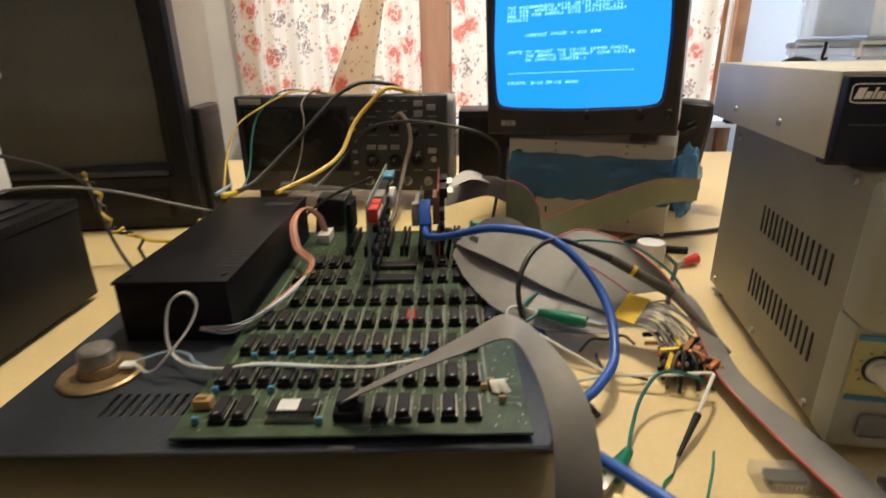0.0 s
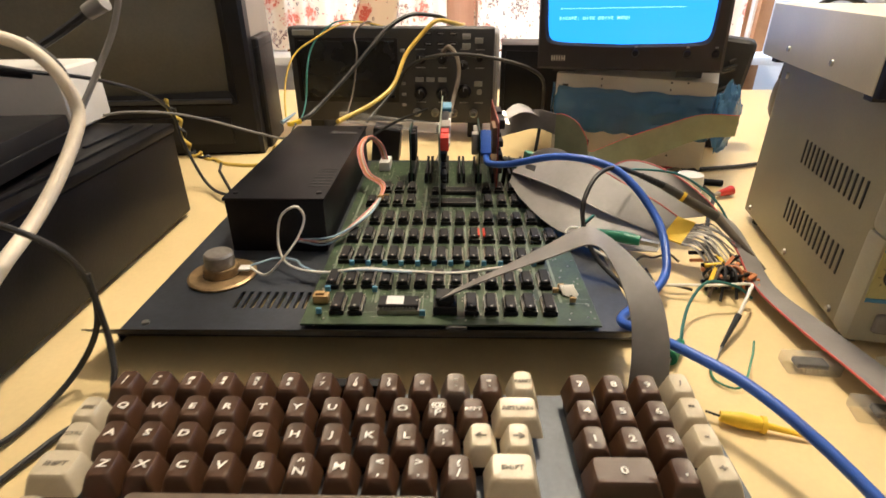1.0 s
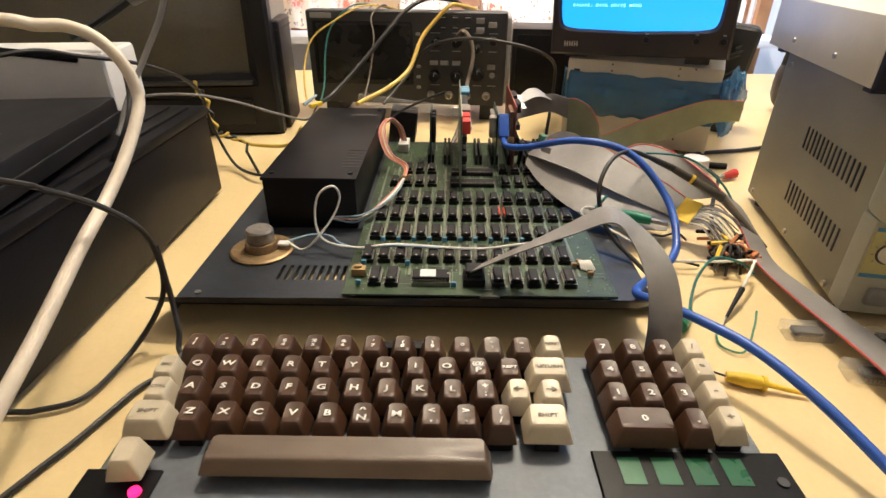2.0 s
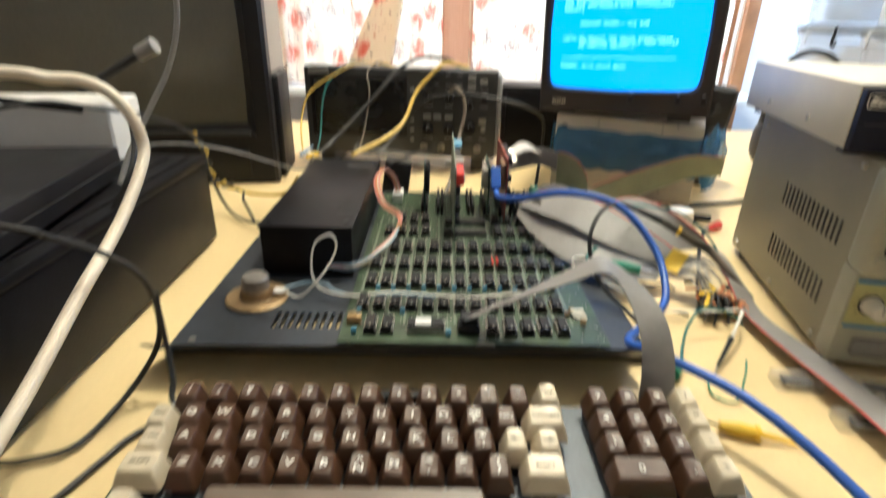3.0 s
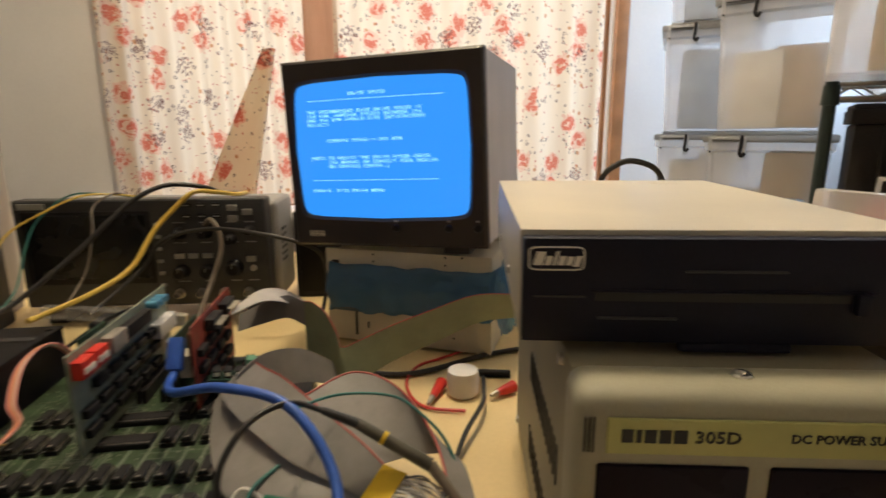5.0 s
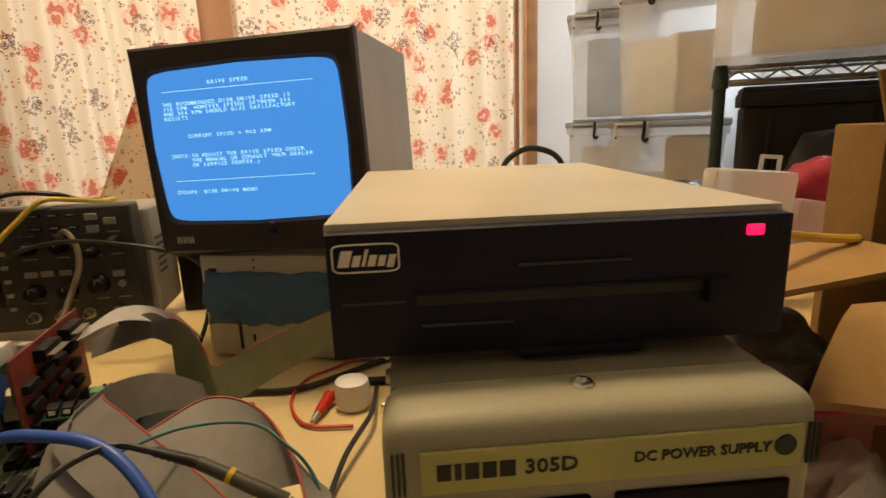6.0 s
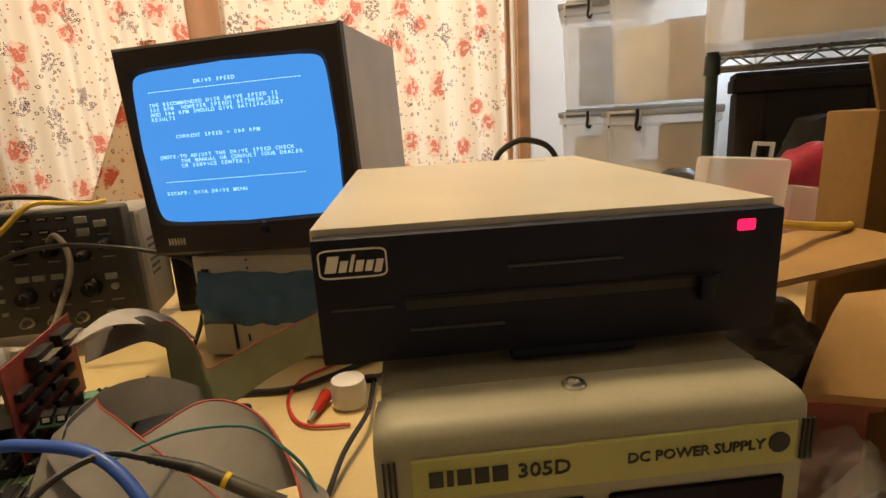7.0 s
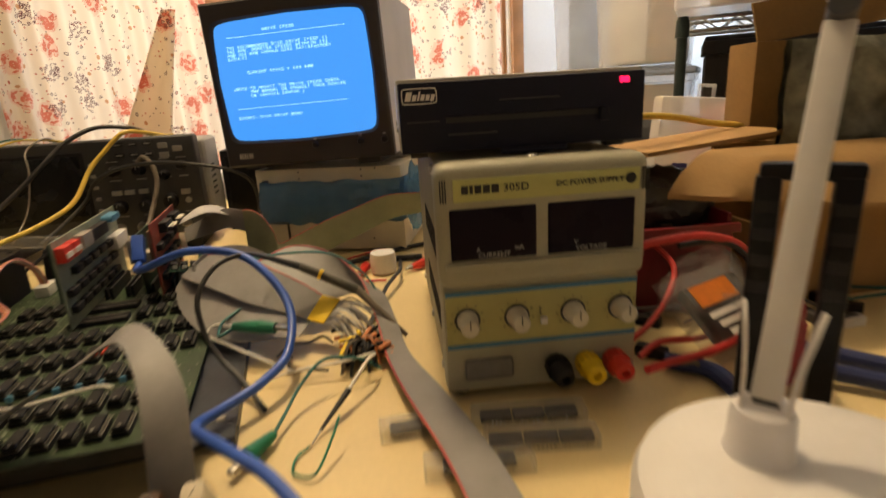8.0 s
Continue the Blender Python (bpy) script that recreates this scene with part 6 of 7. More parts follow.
cable("meter_lead", "black lead slanting to the power supply", [(0.430, 0.330, 0.004), (0.422, 0.29, 0.010), (0.414, 0.258, 0.014), (0.391, 0.215, 0.012), (0.375, 0.18, 0.004), (0.36, 0.14, 0.004)], 0.0022, BLACK_RUBBER)
single("marker_pen", rod(B(), 0.0042, 0.0042, (0, 0, 0.0043), (0.055, -0.012, 0.0043), 12), BLACK_PLASTIC, "black plastic probe handle lying on the bench", "probe handle", pose(0.405, 0.345, 0))
yc = thing("hook_clip", pose(0.258, 0.42, 0.0045, 0, 0, 12), "yellow hook clip by the cream case", "test clip")
part("body", rod(B(), 0.004, 0.003, (0, 0, 0), (0.03, 0, 0), 10), YELLOW_PLASTIC, yc)
part("lead", hose(B(), [(0, 0, 0), (-0.02, -0.006, 0.002), (-0.04, 0.012, 0.0), (-0.05, 0.03, -0.002)], 0.0015, 6), BLACK_RUBBER, yc)
# black and brown cable litter beneath
for i in range(2):
    a = wl.uniform(0, 6.28)
    pts = [(0.31 + 0.035 * math.cos(a + k * 0.5) * (0.6 + 0.1 * k), 0.10 + 0.03 * math.sin(a + k * 0.5), 0.003 + 0.004 * (k % 2)) for k in range(5)]
    cable("loose_wire", "loose wire lying on the bench", pts, 0.0012, (BLACK_RUBBER, BROWN_RUBBER, TEAL, ORANGE)[i % 4], "wire")

# tubes of chips before the power supply
for x, y, yaw, length in ((0.4375, -0.042, -14.6, 0.075), (0.434, -0.0675, -16.5, 0.070), (0.391, -0.076, -11.3, 0.064), (0.3585, -0.0275, -5.5, 0.034)):
    tb = thing("chip_tube", pose(x, y, 0, 0, 0, yaw), "clear antistatic tube of black chips on the bench", "chip tube", "tubes of chips")
    part("tube", box(B(), -length / 2, length / 2, -0.0085, 0.0085, 0.0, 0.0095, 0.0016), FILM, tb)
    n = int(length / 0.0215)
    for i in range(n):
        x0 = (i - n / 2) * 0.0215 + 0.0006
        part("chip", box(B(), x0, x0 + 0.0203, -0.0048, 0.0048, 0.0024, 0.0066, 0.0006, 1), CHIP, tb)
        for y0 in (-0.0062, 0.0056):
            legs = B()
            for q in range(7):
                box(legs, x0 + 0.0020 + 0.00254 * q, x0 + 0.0030 + 0.00254 * q, y0, y0 + 0.0006, 0.0012, 0.0052)
            part("leg_row", legs, BRIGHT_TIN, tb)

# cables by the black case
cable("antenna_cable", "thick cream cable arching over the black case", [(-0.313, 0.000, 0.216), (-0.248, 0.010, 0.216), (-0.208, 0.020, 0.214), (-0.196, 0.030, 0.210), (-0.181, 0.040, 0.208), (-0.165, 0.045, 0.199), (-0.152, 0.046, 0.181), (-0.148, 0.046, 0.159), (-0.146, 0.030, 0.143), (-0.145, 0.000, 0.123), (-0.145, -0.030, 0.107), (-0.140, -0.070, 0.096), (-0.138, -0.120, 0.074), (-0.137, -0.150, 0.062), (-0.138, -0.20, 0.040), (-0.142, -0.26, 0.016), (-0.150, -0.33, 0.0065), (-0.17, -0.46, 0.0065)], 0.0044, WHITE_CABLE, seg=12)
cable("signal_cable", "dark cable beside the cream cable", [(-0.201, 0.090, 0.202), (-0.182, 0.090, 0.182), (-0.174, 0.080, 0.154), (-0.174, 0.060, 0.128), (-0.202, 0.050, 0.085), (-0.235, 0.030, 0.045)], 0.0024, BLACK_RUBBER)
cable("aerial_lead", "grey lead hanging down before the television", [(-0.146, 0.17, 0.42), (-0.148, 0.16, 0.36), (-0.150, 0.15, 0.30), (-0.153, 0.15, 0.25), (-0.166, 0.148, 0.210), (-0.185, 0.14, 0.175), (-0.20, 0.12, 0.140), (-0.206, 0.10, 0.112)], 0.0025, GREY_CABLE)
cable("power_lead", "black lead running behind the case", [(-0.30, 0.06, 0.175), (-0.260, 0.100, 0.182), (-0.252, 0.150, 0.170), (-0.229, 0.200, 0.155), (-0.219, 0.260, 0.130), (-0.223, 0.310, 0.100), (-0.222, 0.320, 0.060), (-0.199, 0.310, 0.011), (-0.155, 0.270, 0.010), (-0.10, 0.26, 0.015)], 0.0019, BLACK_RUBBER)
tw = thing("twisted_lead", pose(0, 0, 0), "yellow and black twisted lead beside the case", "cable")
tp = [Vector(p) for p in ((-0.241, 0.330, 0.110), (-0.232, 0.335, 0.091), (-0.225, 0.330, 0.068), (-0.221, 0.330, 0.046), (-0.210, 0.330, 0.042), (-0.195, 0.330, 0.036), (-0.170, 0.320, 0.032), (-0.123, 0.310, 0.036), (-0.10, 0.30, 0.062))]
line = spline(tp, 8)
pair = ([], [])
for k, p in enumerate(line):
    amp = 0.0034 * min(1.0, max(0.0, (44 - k) / 10))
    off = Vector((math.cos(k * 0.62), math.sin(k * 0.62) * 0.6, math.sin(k * 0.62) * 0.8)) * amp
    pair[0].append(p + off)
    pair[1].append(p - off)
part("yellow_wire", hose(B(), pair[0], 0.0023, 8, 0), YELLOW_CABLE, tw)
part("black_wire", hose(B(), pair[1][:46] + [Vector((-0.175, 0.30, 0.03)), Vector((-0.16, 0.29, 0.004))], 0.0018, 8, 0), BLACK_RUBBER, tw)
cable("thin_lead", "thin grey lead running to the power box", [(-0.270, 0.240, 0.111), (-0.237, 0.250, 0.113), (-0.208, 0.280, 0.105), (-0.181, 0.320, 0.087), (-0.148, 0.360, 0.063), (-0.119, 0.400, 0.044), (-0.10, 0.39, 0.066)], 0.0015, GREY_CABLE)
cable("power_lead", "black lead looping down to the bench", [(-0.201, -0.120, 0.174), (-0.175, -0.100, 0.155), (-0.144, -0.090, 0.144), (-0.143, -0.080, 0.137), (-0.129, -0.060, 0.118), (-0.114, -0.050, 0.097), (-0.114, -0.040, 0.067), (-0.115, -0.045, 0.043), (-0.129, -0.050, 0.018), (-0.140, -0.069, 0.004), (-0.146, -0.105, 0.004), (-0.168, -0.117, 0.004), (-0.187, -0.119, 0.004), (-0.269, -0.118, 0.004)], 0.0019, BLACK_RUBBER)
cable("power_lead", "black lead passing behind the keyboard", [(-0.113, -0.040, 0.079), (-0.112, -0.042, 0.057), (-0.110, -0.045, 0.034), (-0.105, -0.055, 0.018), (-0.099, -0.067, 0.006), (-0.06, -0.075, 0.002)], 0.0020, BLACK_RUBBER)
cable("power_lead", "black lead lying on the bench by the keyboard", [(-0.098, -0.075, 0.003), (-0.115, -0.093, 0.003), (-0.123, -0.114, 0.003), (-0.132, -0.141, 0.003), (-0.139, -0.157, 0.003), (-0.145, -0.172, 0.003), (-0.164, -0.220, 0.003)], 0.0020, BLACK_RUBBER)
pl_ = thing("plug", pose(0, 0, 0), "grey aerial plug on the end of a lead", "plug")
part("body", rod(B(), 0.007, 0.008, (-0.220, 0.200, 0.214), (-0.202, 0.200, 0.223), 14), GREY_CABLE, pl_)
part("lead", hose(B(), [(-0.220, 0.200, 0.214), (-0.236, 0.200, 0.205), (-0.260, 0.200, 0.192), (-0.287, 0.200, 0.179)], 0.004, 8), BLACK_RUBBER, pl_)

# things between oscilloscope and monitor
bx = thing("black_speaker_box", pose(0.196, 0.66, 0, 0, 0, -5), "black box standing behind the oscilloscope", "box")
part("body", box(B(), 0.0, 0.13, 0.0, 0.10, 0.0, 0.138, 0.003), BLACK_PLASTIC, bx)
part("panel", box(B(), 0.008, 0.122, -0.002, 0.0, 0.01, 0.128, 0.001), BLACK_METAL, bx)
bx = thing("black_speaker_box", pose(-0.197, 0.503, 0, 0, 0, 6), "small black box tucked behind the television's edge", "box")
part("body", box(B(), 0.0, 0.023, 0.0, 0.10, 0.0, 0.165, 0.006, 3), BLACK_PLASTIC, bx)
part("seam", box(B(), -0.0006, 0.0236, -0.0006, 0.1006, 0.150, 0.1515), INK, bx)
cable("carry_handle", "black padded handle arching behind the drive", [(0.655, 0.6, 0.09), (0.668, 0.6, 0.18), (0.694, 0.6, 0.207), (0.726, 0.6, 0.211), (0.763, 0.6, 0.192), (0.785, 0.6, 0.13), (0.79, 0.6, 0.09)], 0.0045, BLACK_RUBBER, "handle")
hb = thing("black_bag", pose(0.63, 0.60, 0), "black zipped instrument bag behind the drive", "bag")
b = B()
bmesh.ops.create_uvsphere(b, u_segments=28, v_segments=16, radius=1.0)
for v in b.verts:
    c = v.co.copy()
    v.co = Vector((0.065 * math.copysign(abs(c.x) ** 0.6, c.x) + 0.105, 0.06 * c.y + 0.02, 0.050 + 0.050 * math.copysign(abs(c.z) ** 0.6, c.z))) * (1 + 0.05 * noise.noise(c * 3))
    v.co.z = max(v.co.z, 0.0)
part("body", b, BLACK_PLASTIC, hb)
part("zip", hose(B(), [(0.05, -0.025, 0.085), (0.10, -0.040, 0.088), (0.16, -0.025, 0.085)], 0.002, 6), SCOPE, hb)
dk = thing("dark_bundle", pose(0.487, 0.52, 0.0), "black cable bundle in clear film beside the monitor", "cable bundle")
part("core", box(B(), 0.0, 0.05, 0.0, 0.05, 0.0, 0.165, 0.012, 3, m=pose(0, 0, 0, 0, 6, -24)), BLACK_RUBBER, dk)
b = B()
for i in range(14):
    a = wl.uniform(0, 6.28)
    hose(b, [(0.03 + 0.03 * math.cos(a + k), 0.01 + 0.03 * math.sin(a + k), 0.02 + 0.02 * i * 0.5 + 0.01 * k) for k in range(4)], 0.002, 6, 5)
part("wires", b, BLACK_RUBBER, dk)
b = B()
bmesh.ops.create_icosphere(b, subdivisions=4, radius=1.0)
for v in b.verts:
    c = v.co.copy()
    k = 1 + 0.25 * noise.noise(c * 2.2) + 0.12 * noise.noise(c * 6)
    v.co = Vector((-0.012 + 0.022 * c.x * k, -0.03 + 0.022 * c.y * k, 0.09 + 0.045 * c.z * k))
part("film", b, FILM, dk, "crumpled clear film")

# ---- storage boxes and shelf ----
BIN_W, BIN_D, BIN_H = 0.29, 0.31, 0.335
bin_cat = "storage box"
CARD = surf("brown_cardboard", (0.37, 0.215, 0.08), 0.8, var=0.08, scale=14, bump=0.1, grain=300)
BLUE_CLOTH = surf("pale_blue_cloth", (0.34, 0.48, 0.74), 0.8, var=0.3, scale=20)
DARK_STUFF = surf("dark_packing", (0.05, 0.045, 0.045), 0.75, spec=0.25, var=0.4, scale=25)
BIN_LID = clear_plastic("grey_clear_lid", (0.34, 0.34, 0.34), 0.75)


def storage_bin(x, y, z, yaw, fill, label):
    t = thing("storage_box", pose(x, y, z, 0, 0, yaw), label, bin_cat, "stacked clear storage boxes")
    b = B()
    w, d, h = BIN_W, BIN_D, BIN_H - 0.022
    rings = []
    for (ins, z0) in ((0.026, 0.0), (0.022, 0.004), (0.008, h * 0.9), (0.0, h * 0.92), (0.0, h), (0.003, h), (0.011, h * 0.9), (0.026, 0.006)):
        rings.append((ins, w - ins, ins, d - ins, z0))
    rr = []
    for x0, x1, y0, y1, z0 in rings:
        r = 0.02
        ring = []
        for cx, cy, a0 in ((x1 - r, y1 - r, 0), (x0 + r, y1 - r, 90), (x0 + r, y0 + r, 180), (x1 - r, y0 + r, 270)):
            for i in range(5):
                a = radians(a0 + 22.5 * i)
                ring.append(b.verts.new((cx + r * math.cos(a), cy + r * math.sin(a), z0)))
        rr.append(ring)
    for p, q in zip(rr, rr[1:]):
        for i in range(20):
            b.faces.new((p[i], p[(i + 1) % 20], q[(i + 1) % 20], q[i]))
    b.faces.new(rr[0][::-1])
    b.faces.new(rr[-1])
    part("tub", b, MILKY, t, "milky clear tub")
    part("lid", box(box(B(), -0.004, w + 0.004, -0.004, d + 0.004, h - 0.006, h + 0.012, 0.005, 2), 0.02, w - 0.02, 0.02, d - 0.02, h + 0.012, BIN_H - 0.0005, 0.004, 2), BIN_LID, t, "grey clip-on lid")
    px = 0.075
    la = part("latch", box(box(box(B(), px - 0.062, px - 0.054, -0.012, -0.005, h - 0.040, h + 0.008, 0.003, 2), px - 0.062, px + 0.022, -0.012, -0.005, h + 0.002, h + 0.009, 0.002, 1), px + 0.010, px + 0.026, -0.012, -0.005, h - 0.050, h + 0.008, 0.003, 2), MILKY, t, "clear folding latch")
    part("latch_edge", box(B(), px - 0.052, px + 0.010, -0.0100, -0.0060, h - 0.002, h + 0.001, 0.001, 1), SCOPE, la)
    part("latch_pin", rod(B(), 0.003, 0.003, (px - 0.056, -0.0135, h - 0.030), (px - 0.056, -0.011, h - 0.030), 10), BLACK_PLASTIC, la)
    part("latch_hook", hose(B(), [(px + 0.016, -0.016, h + 0.012), (px + 0.016, -0.017, h - 0.012), (px + 0.014, -0.018, h - 0.032), (px + 0.020, -0.018, h - 0.040), (px + 0.026, -0.018, h - 0.032)], 0.0045, 8, 5), BLACK_PLASTIC, la, "black hook")
    rb_ = random.Random(int(1000 * (x + y + z)))
    for i, mat in enumerate(fill):
        x0 = 0.035 + rb_.uniform(0, 0.05) + 0.10 * (i % 3)
        part("packed_item", box(B(), x0, min(x0 + 0.11, w - 0.035), 0.030 + 0.015 * i, 0.22, 0.008, rb_.uniform(0.55, 0.9) * h, 0.01, 2, m=pose(0, 0, 0, 0, 0, 0)), mat, t)
    return t


ZS = (-0.082, 0.2535, 0.589)
for k, z in enumerate(ZS):
    storage_bin(1.250, 1.500, z, -30, ([WHITE_PLASTIC, PAPER], [BLUE_CLOTH, BLUE_CLOTH, PAPER], [BLUE_CLOTH, PAPER])[k], "clear lidded storage box with pale things inside")
    storage_bin(1.200, 1.160, z, -43, ([PAPER, CARD], [WHITE_PLASTIC, CARD, CARD], [CARD, PAPER])[k], "clear lidded storage box with cardboard inside")
sh = thing("low_cabinet", pose(1.20, 1.10, -0.75, 0, 0, -30), "plain dark cabinet under the storage boxes", "cabinet")
part("body", box(B(), 0.02, 0.42, 0, 0.80, 0.0, 0.667, 0.004), surf("dark_wood_cabinet", (0.10, 0.06, 0.04), 0.5), sh)
part("top", box(B(), 0.01, 0.43, -0.01, 0.81, 0.6665, 0.668, 0.0002, 1), PINE, sh)
GREEN_STEEL = surf("dark_green_coated_steel", (0.030, 0.045, 0.040), 0.35, metal=0.4, var=0.1)
CHROME = surf("bright_wire", (0.45, 0.45, 0.42), 0.3, metal=0.9)
wsf = thing("wire_shelving", pose(1.262, 0.840, 0, 0, 0, -40), "dark green wire shelving unit with zigzag trusses", "shelving")
for x, y in ((0.0, 0.0), (0.95, 0.0), (0.95, 0.12)):
    part("post", rod(B(), 0.0125, 0.0125, (x, y, -0.75), (x, y, 0.352 if y == 0 and x == 0 else 1.2), 16), GREEN_STEEL, wsf)
    part("collar", rod(B(), 0.017, 0.015, (x, y, 0.305), (x, y, 0.345), 16), GREEN_STEEL, wsf)
for z0 in (0.318, -0.40):
    for y in (0.0, 0.12):
        part("rail", rod(B(), 0.0045, 0.0045, (0.0, y, z0 + 0.028), (0.95, y, z0 + 0.028), 8), CHROME, wsf)
        part("rail", rod(B(), 0.0045, 0.0045, (0.0, y, z0), (0.95, y, z0), 8), CHROME, wsf)
        n = 24
        zz = [(0.95 * i / n, y, z0 + (0.028 if i % 2 else 0.0)) for i in range(n + 1)]
        part("zigzag_truss", hose(B(), zz, 0.0028, 6, 0), CHROME, wsf)
    for i in range(39):
        part("shelf_wire", rod(B(), 0.0018, 0.0018, (0.02 + i * 0.0236, 0.0, z0 + 0.0325), (0.02 + i * 0.0236, 0.12, z0 + 0.0325), 6), CHROME, wsf)
wbn = thing("storage_tub", pose(1.165, 0.755, 0.353, 0, 0, -42), "large white translucent tub on the wire shelf", "storage tub")
part("tub", box(B(), 0.0, 0.70, 0.0, 0.20, 0.0, 0.36, 0.012, 3), clear_plastic("white_translucent_tub", (0.82, 0.80, 0.76), 0.72), wbn)
part("packed_item", box(B(), 0.07, 0.32, 0.02, 0.17, 0.02, 0.20, 0.004), CARD, wbn, "cardboard seen through the side")
part("packed_item", box(B(), 0.36, 0.62, 0.03, 0.17, 0.02, 0.14, 0.01), DARK_STUFF, wbn)
part("lid", box(B(), -0.01, 0.71, -0.01, 0.21, 0.36, 0.375, 0.006), WHITE_PLASTIC, wbn)


CRATE = surf("dark_brown_grey_crate", (0.040, 0.034, 0.029), 0.75, spec=0.2, var=0.2, scale=9, bump=0.1)
for z0, z1, x0 in ((-0.75, -0.40, 0.05), (-0.398, -0.04, 0.06), (-0.038, 0.312, 0.05)):
    cr_ = thing("crate", pose(1.262, 0.840, 0, 0, 0, -40), "dark plastic crate stacked behind the wire shelving", "crate", "dark crates in a stack")
    part("tub", box(B(), x0 + 0.008, 0.92, 0.136, 0.335, z0, z1 - 0.045, 0.008, 2), CRATE, cr_)
    part("rim", box(B(), x0, 0.928, 0.128, 0.343, z1 - 0.045, z1 - 0.012, 0.005, 2), CRATE, cr_)
    part("lid", box(B(), x0 + 0.004, 0.924, 0.132, 0.339, z1 - 0.012, z1, 0.004, 2), DARK_STUFF, cr_)
    for k in range(4):
        part("rib", box(B(), x0 + 0.06 + 0.2 * k, x0 + 0.07 + 0.2 * k, 0.130, 0.137, z0 + 0.02, z1 - 0.05, 0.002, 1), CRATE, cr_)


# ---- clutter beside the power supply ----
def lump(name, label, cat, m, size, mat, seed, rough=0.2, sub=4):
    b = B()
    bmesh.ops.create_icosphere(b, subdivisions=sub, radius=1.0)
    for v in b.verts:
        c = v.co.copy()
        k = 1 + rough * noise.noise(c * 1.6 + Vector((seed, 0, 0))) + rough * 0.6 * noise.noise(c * 4.5 + Vector((0, seed, 0))) + rough * 0.3 * abs(noise.noise(c * 11))
        p = Vector((c.x * size[0], c.y * size[1], c.z * size[2])) * k
        v.co = (p.x, p.y, max(p.z, -size[2] * 0.8) + size[2] * 0.8)
    return single(name, b, mat, label, cat, m)


RED_CLOTH = surf("red_packing_bag", (0.32, 0.015, 0.04), 0.5, var=0.2, scale=30, bump=0.2, grain=120)
DARK_BAG = surf("dark_grey_bag", (0.05, 0.05, 0.05), 0.35, var=0.3, scale=16, bump=0.2, grain=90)
lump("dark_bag", "dark grey plastic bag heaped under the shelf", "bag", pose(1.55, 0.66, -0.3675, 0, 0, -40), (0.26, 0.05, 0.33), DARK_BAG, 2.0)
lump("dark_bag", "dark crumpled plastic bag behind the carton", "bag", pose(1.02, 0.68, 0.0, 0, 0, -20), (0.11, 0.07, 0.075), DARK_BAG, 5.0)
lump("red_bag", "crumpled red plastic bag behind the carton", "bag", pose(1.095, 0.46, 0.0, 0, 0, -20), (0.110, 0.050, 0.100), RED_CLOTH, 3.0)
lump("dark_bag", "dark grey plastic bag lying over the parts bin", "bag", pose(0.650, 0.118, 0.072, 0, 0, -12), (0.050, 0.036, 0.030), DARK_BAG, 7.0, 0.25)
ct_ = thing("cardboard_carton", pose(0.652, 0.052, 0, 0, 0, -7), "open cardboard carton with its flaps folded out", "carton")
for nm, a in (("front_wall", (0.05, 0.36, 0, 0.004, 0, 0.145)), ("back_wall", (0.05, 0.36, 0.066, 0.070, 0, 0.145)), ("left_wall", (0.05, 0.054, 0.004, 0.066, 0, 0.080)), ("right_wall", (0.356, 0.36, 0.004, 0.066, 0, 0.145)), ("bottom", (0.054, 0.356, 0.004, 0.066, 0, 0.004))):
    part(nm, box(B(), *a), CARD, ct_)
back0, back1 = Vector((0.0, 0.0, 0.150)), Vector((0.36, 0.004, 0.146))
front0, front1 = Vector((-0.067, -0.048, 0.126)), Vector((0.22, -0.062, 0.090))
b = B()
nu, nv = 30, 8
top, low = [], []
for i in range(nu + 1):
    u = i / nu
    p, q = back0.lerp(back1, u), front0.lerp(front1, u)
    q = q + Vector((0, 0.006 * noise.noise((u * 9, 0, 0)), 0.004 * noise.noise((u * 7, 2, 0))))
    rt_, rl_ = [], []
    for k in range(nv + 1):
        v = k / nv
        c = p.lerp(q, v) + Vector((0, 0, 0.012 * math.sin(math.pi * v) * (0.6 + 0.4 * noise.noise((u * 4, v * 3, 1)))))
        rt_.append(b.verts.new(c))
        rl_.append(b.verts.new(c - Vector((0, 0, 0.004))))
    top.append(rt_)
    low.append(rl_)
for i in range(nu):
    for k in range(nv):
        b.faces.new((top[i][k], top[i][k + 1], top[i + 1][k + 1], top[i + 1][k]))
        b.faces.new((low[i][k], low[i + 1][k], low[i + 1][k + 1], low[i][k + 1]))
    for k in (0, nv):
        b.faces.new((top[i][k], top[i + 1][k], low[i + 1][k], low[i][k]))
for i in (0, nu):
    for k in range(nv):
        b.faces.new((top[i][k], top[i][k + 1], low[i][k + 1], low[i][k]))
part("front_flap", b, CARD, ct_, "torn front flap hanging forward")
part("side_flap", box(B(), -0.03, 0.12, 0.030, 0.105, 0.146, 0.150, m=pose(0, 0, 0, 0, -4, 4)), CARD, ct_)
cb = thing("cardboard_box", pose(0.773, 0.134, 0, 0, 0, -14), "tall brown cardboard box behind the open carton", "carton")
# brown cardboard with the shade on this box put into its colour
SHADED_CARD = surf("shaded_brown_cardboard", (0.23, 0.125, 0.035), 0.8, var=0.1, scale=14, bump=0.1, grain=300)
part("body", box(B(), 0.0, 0.25, 0.0, 0.050, 0.0, 0.240, 0.002), SHADED_CARD, cb)
part("raised_flap", box(B(), 0.0, 0.245, -0.0015, 0.0015, 0.0, 0.040, 0.0004, 1, m=pose(0.002, 0.003, 0.238, -12, -7, 0)), SHADED_CARD, cb)
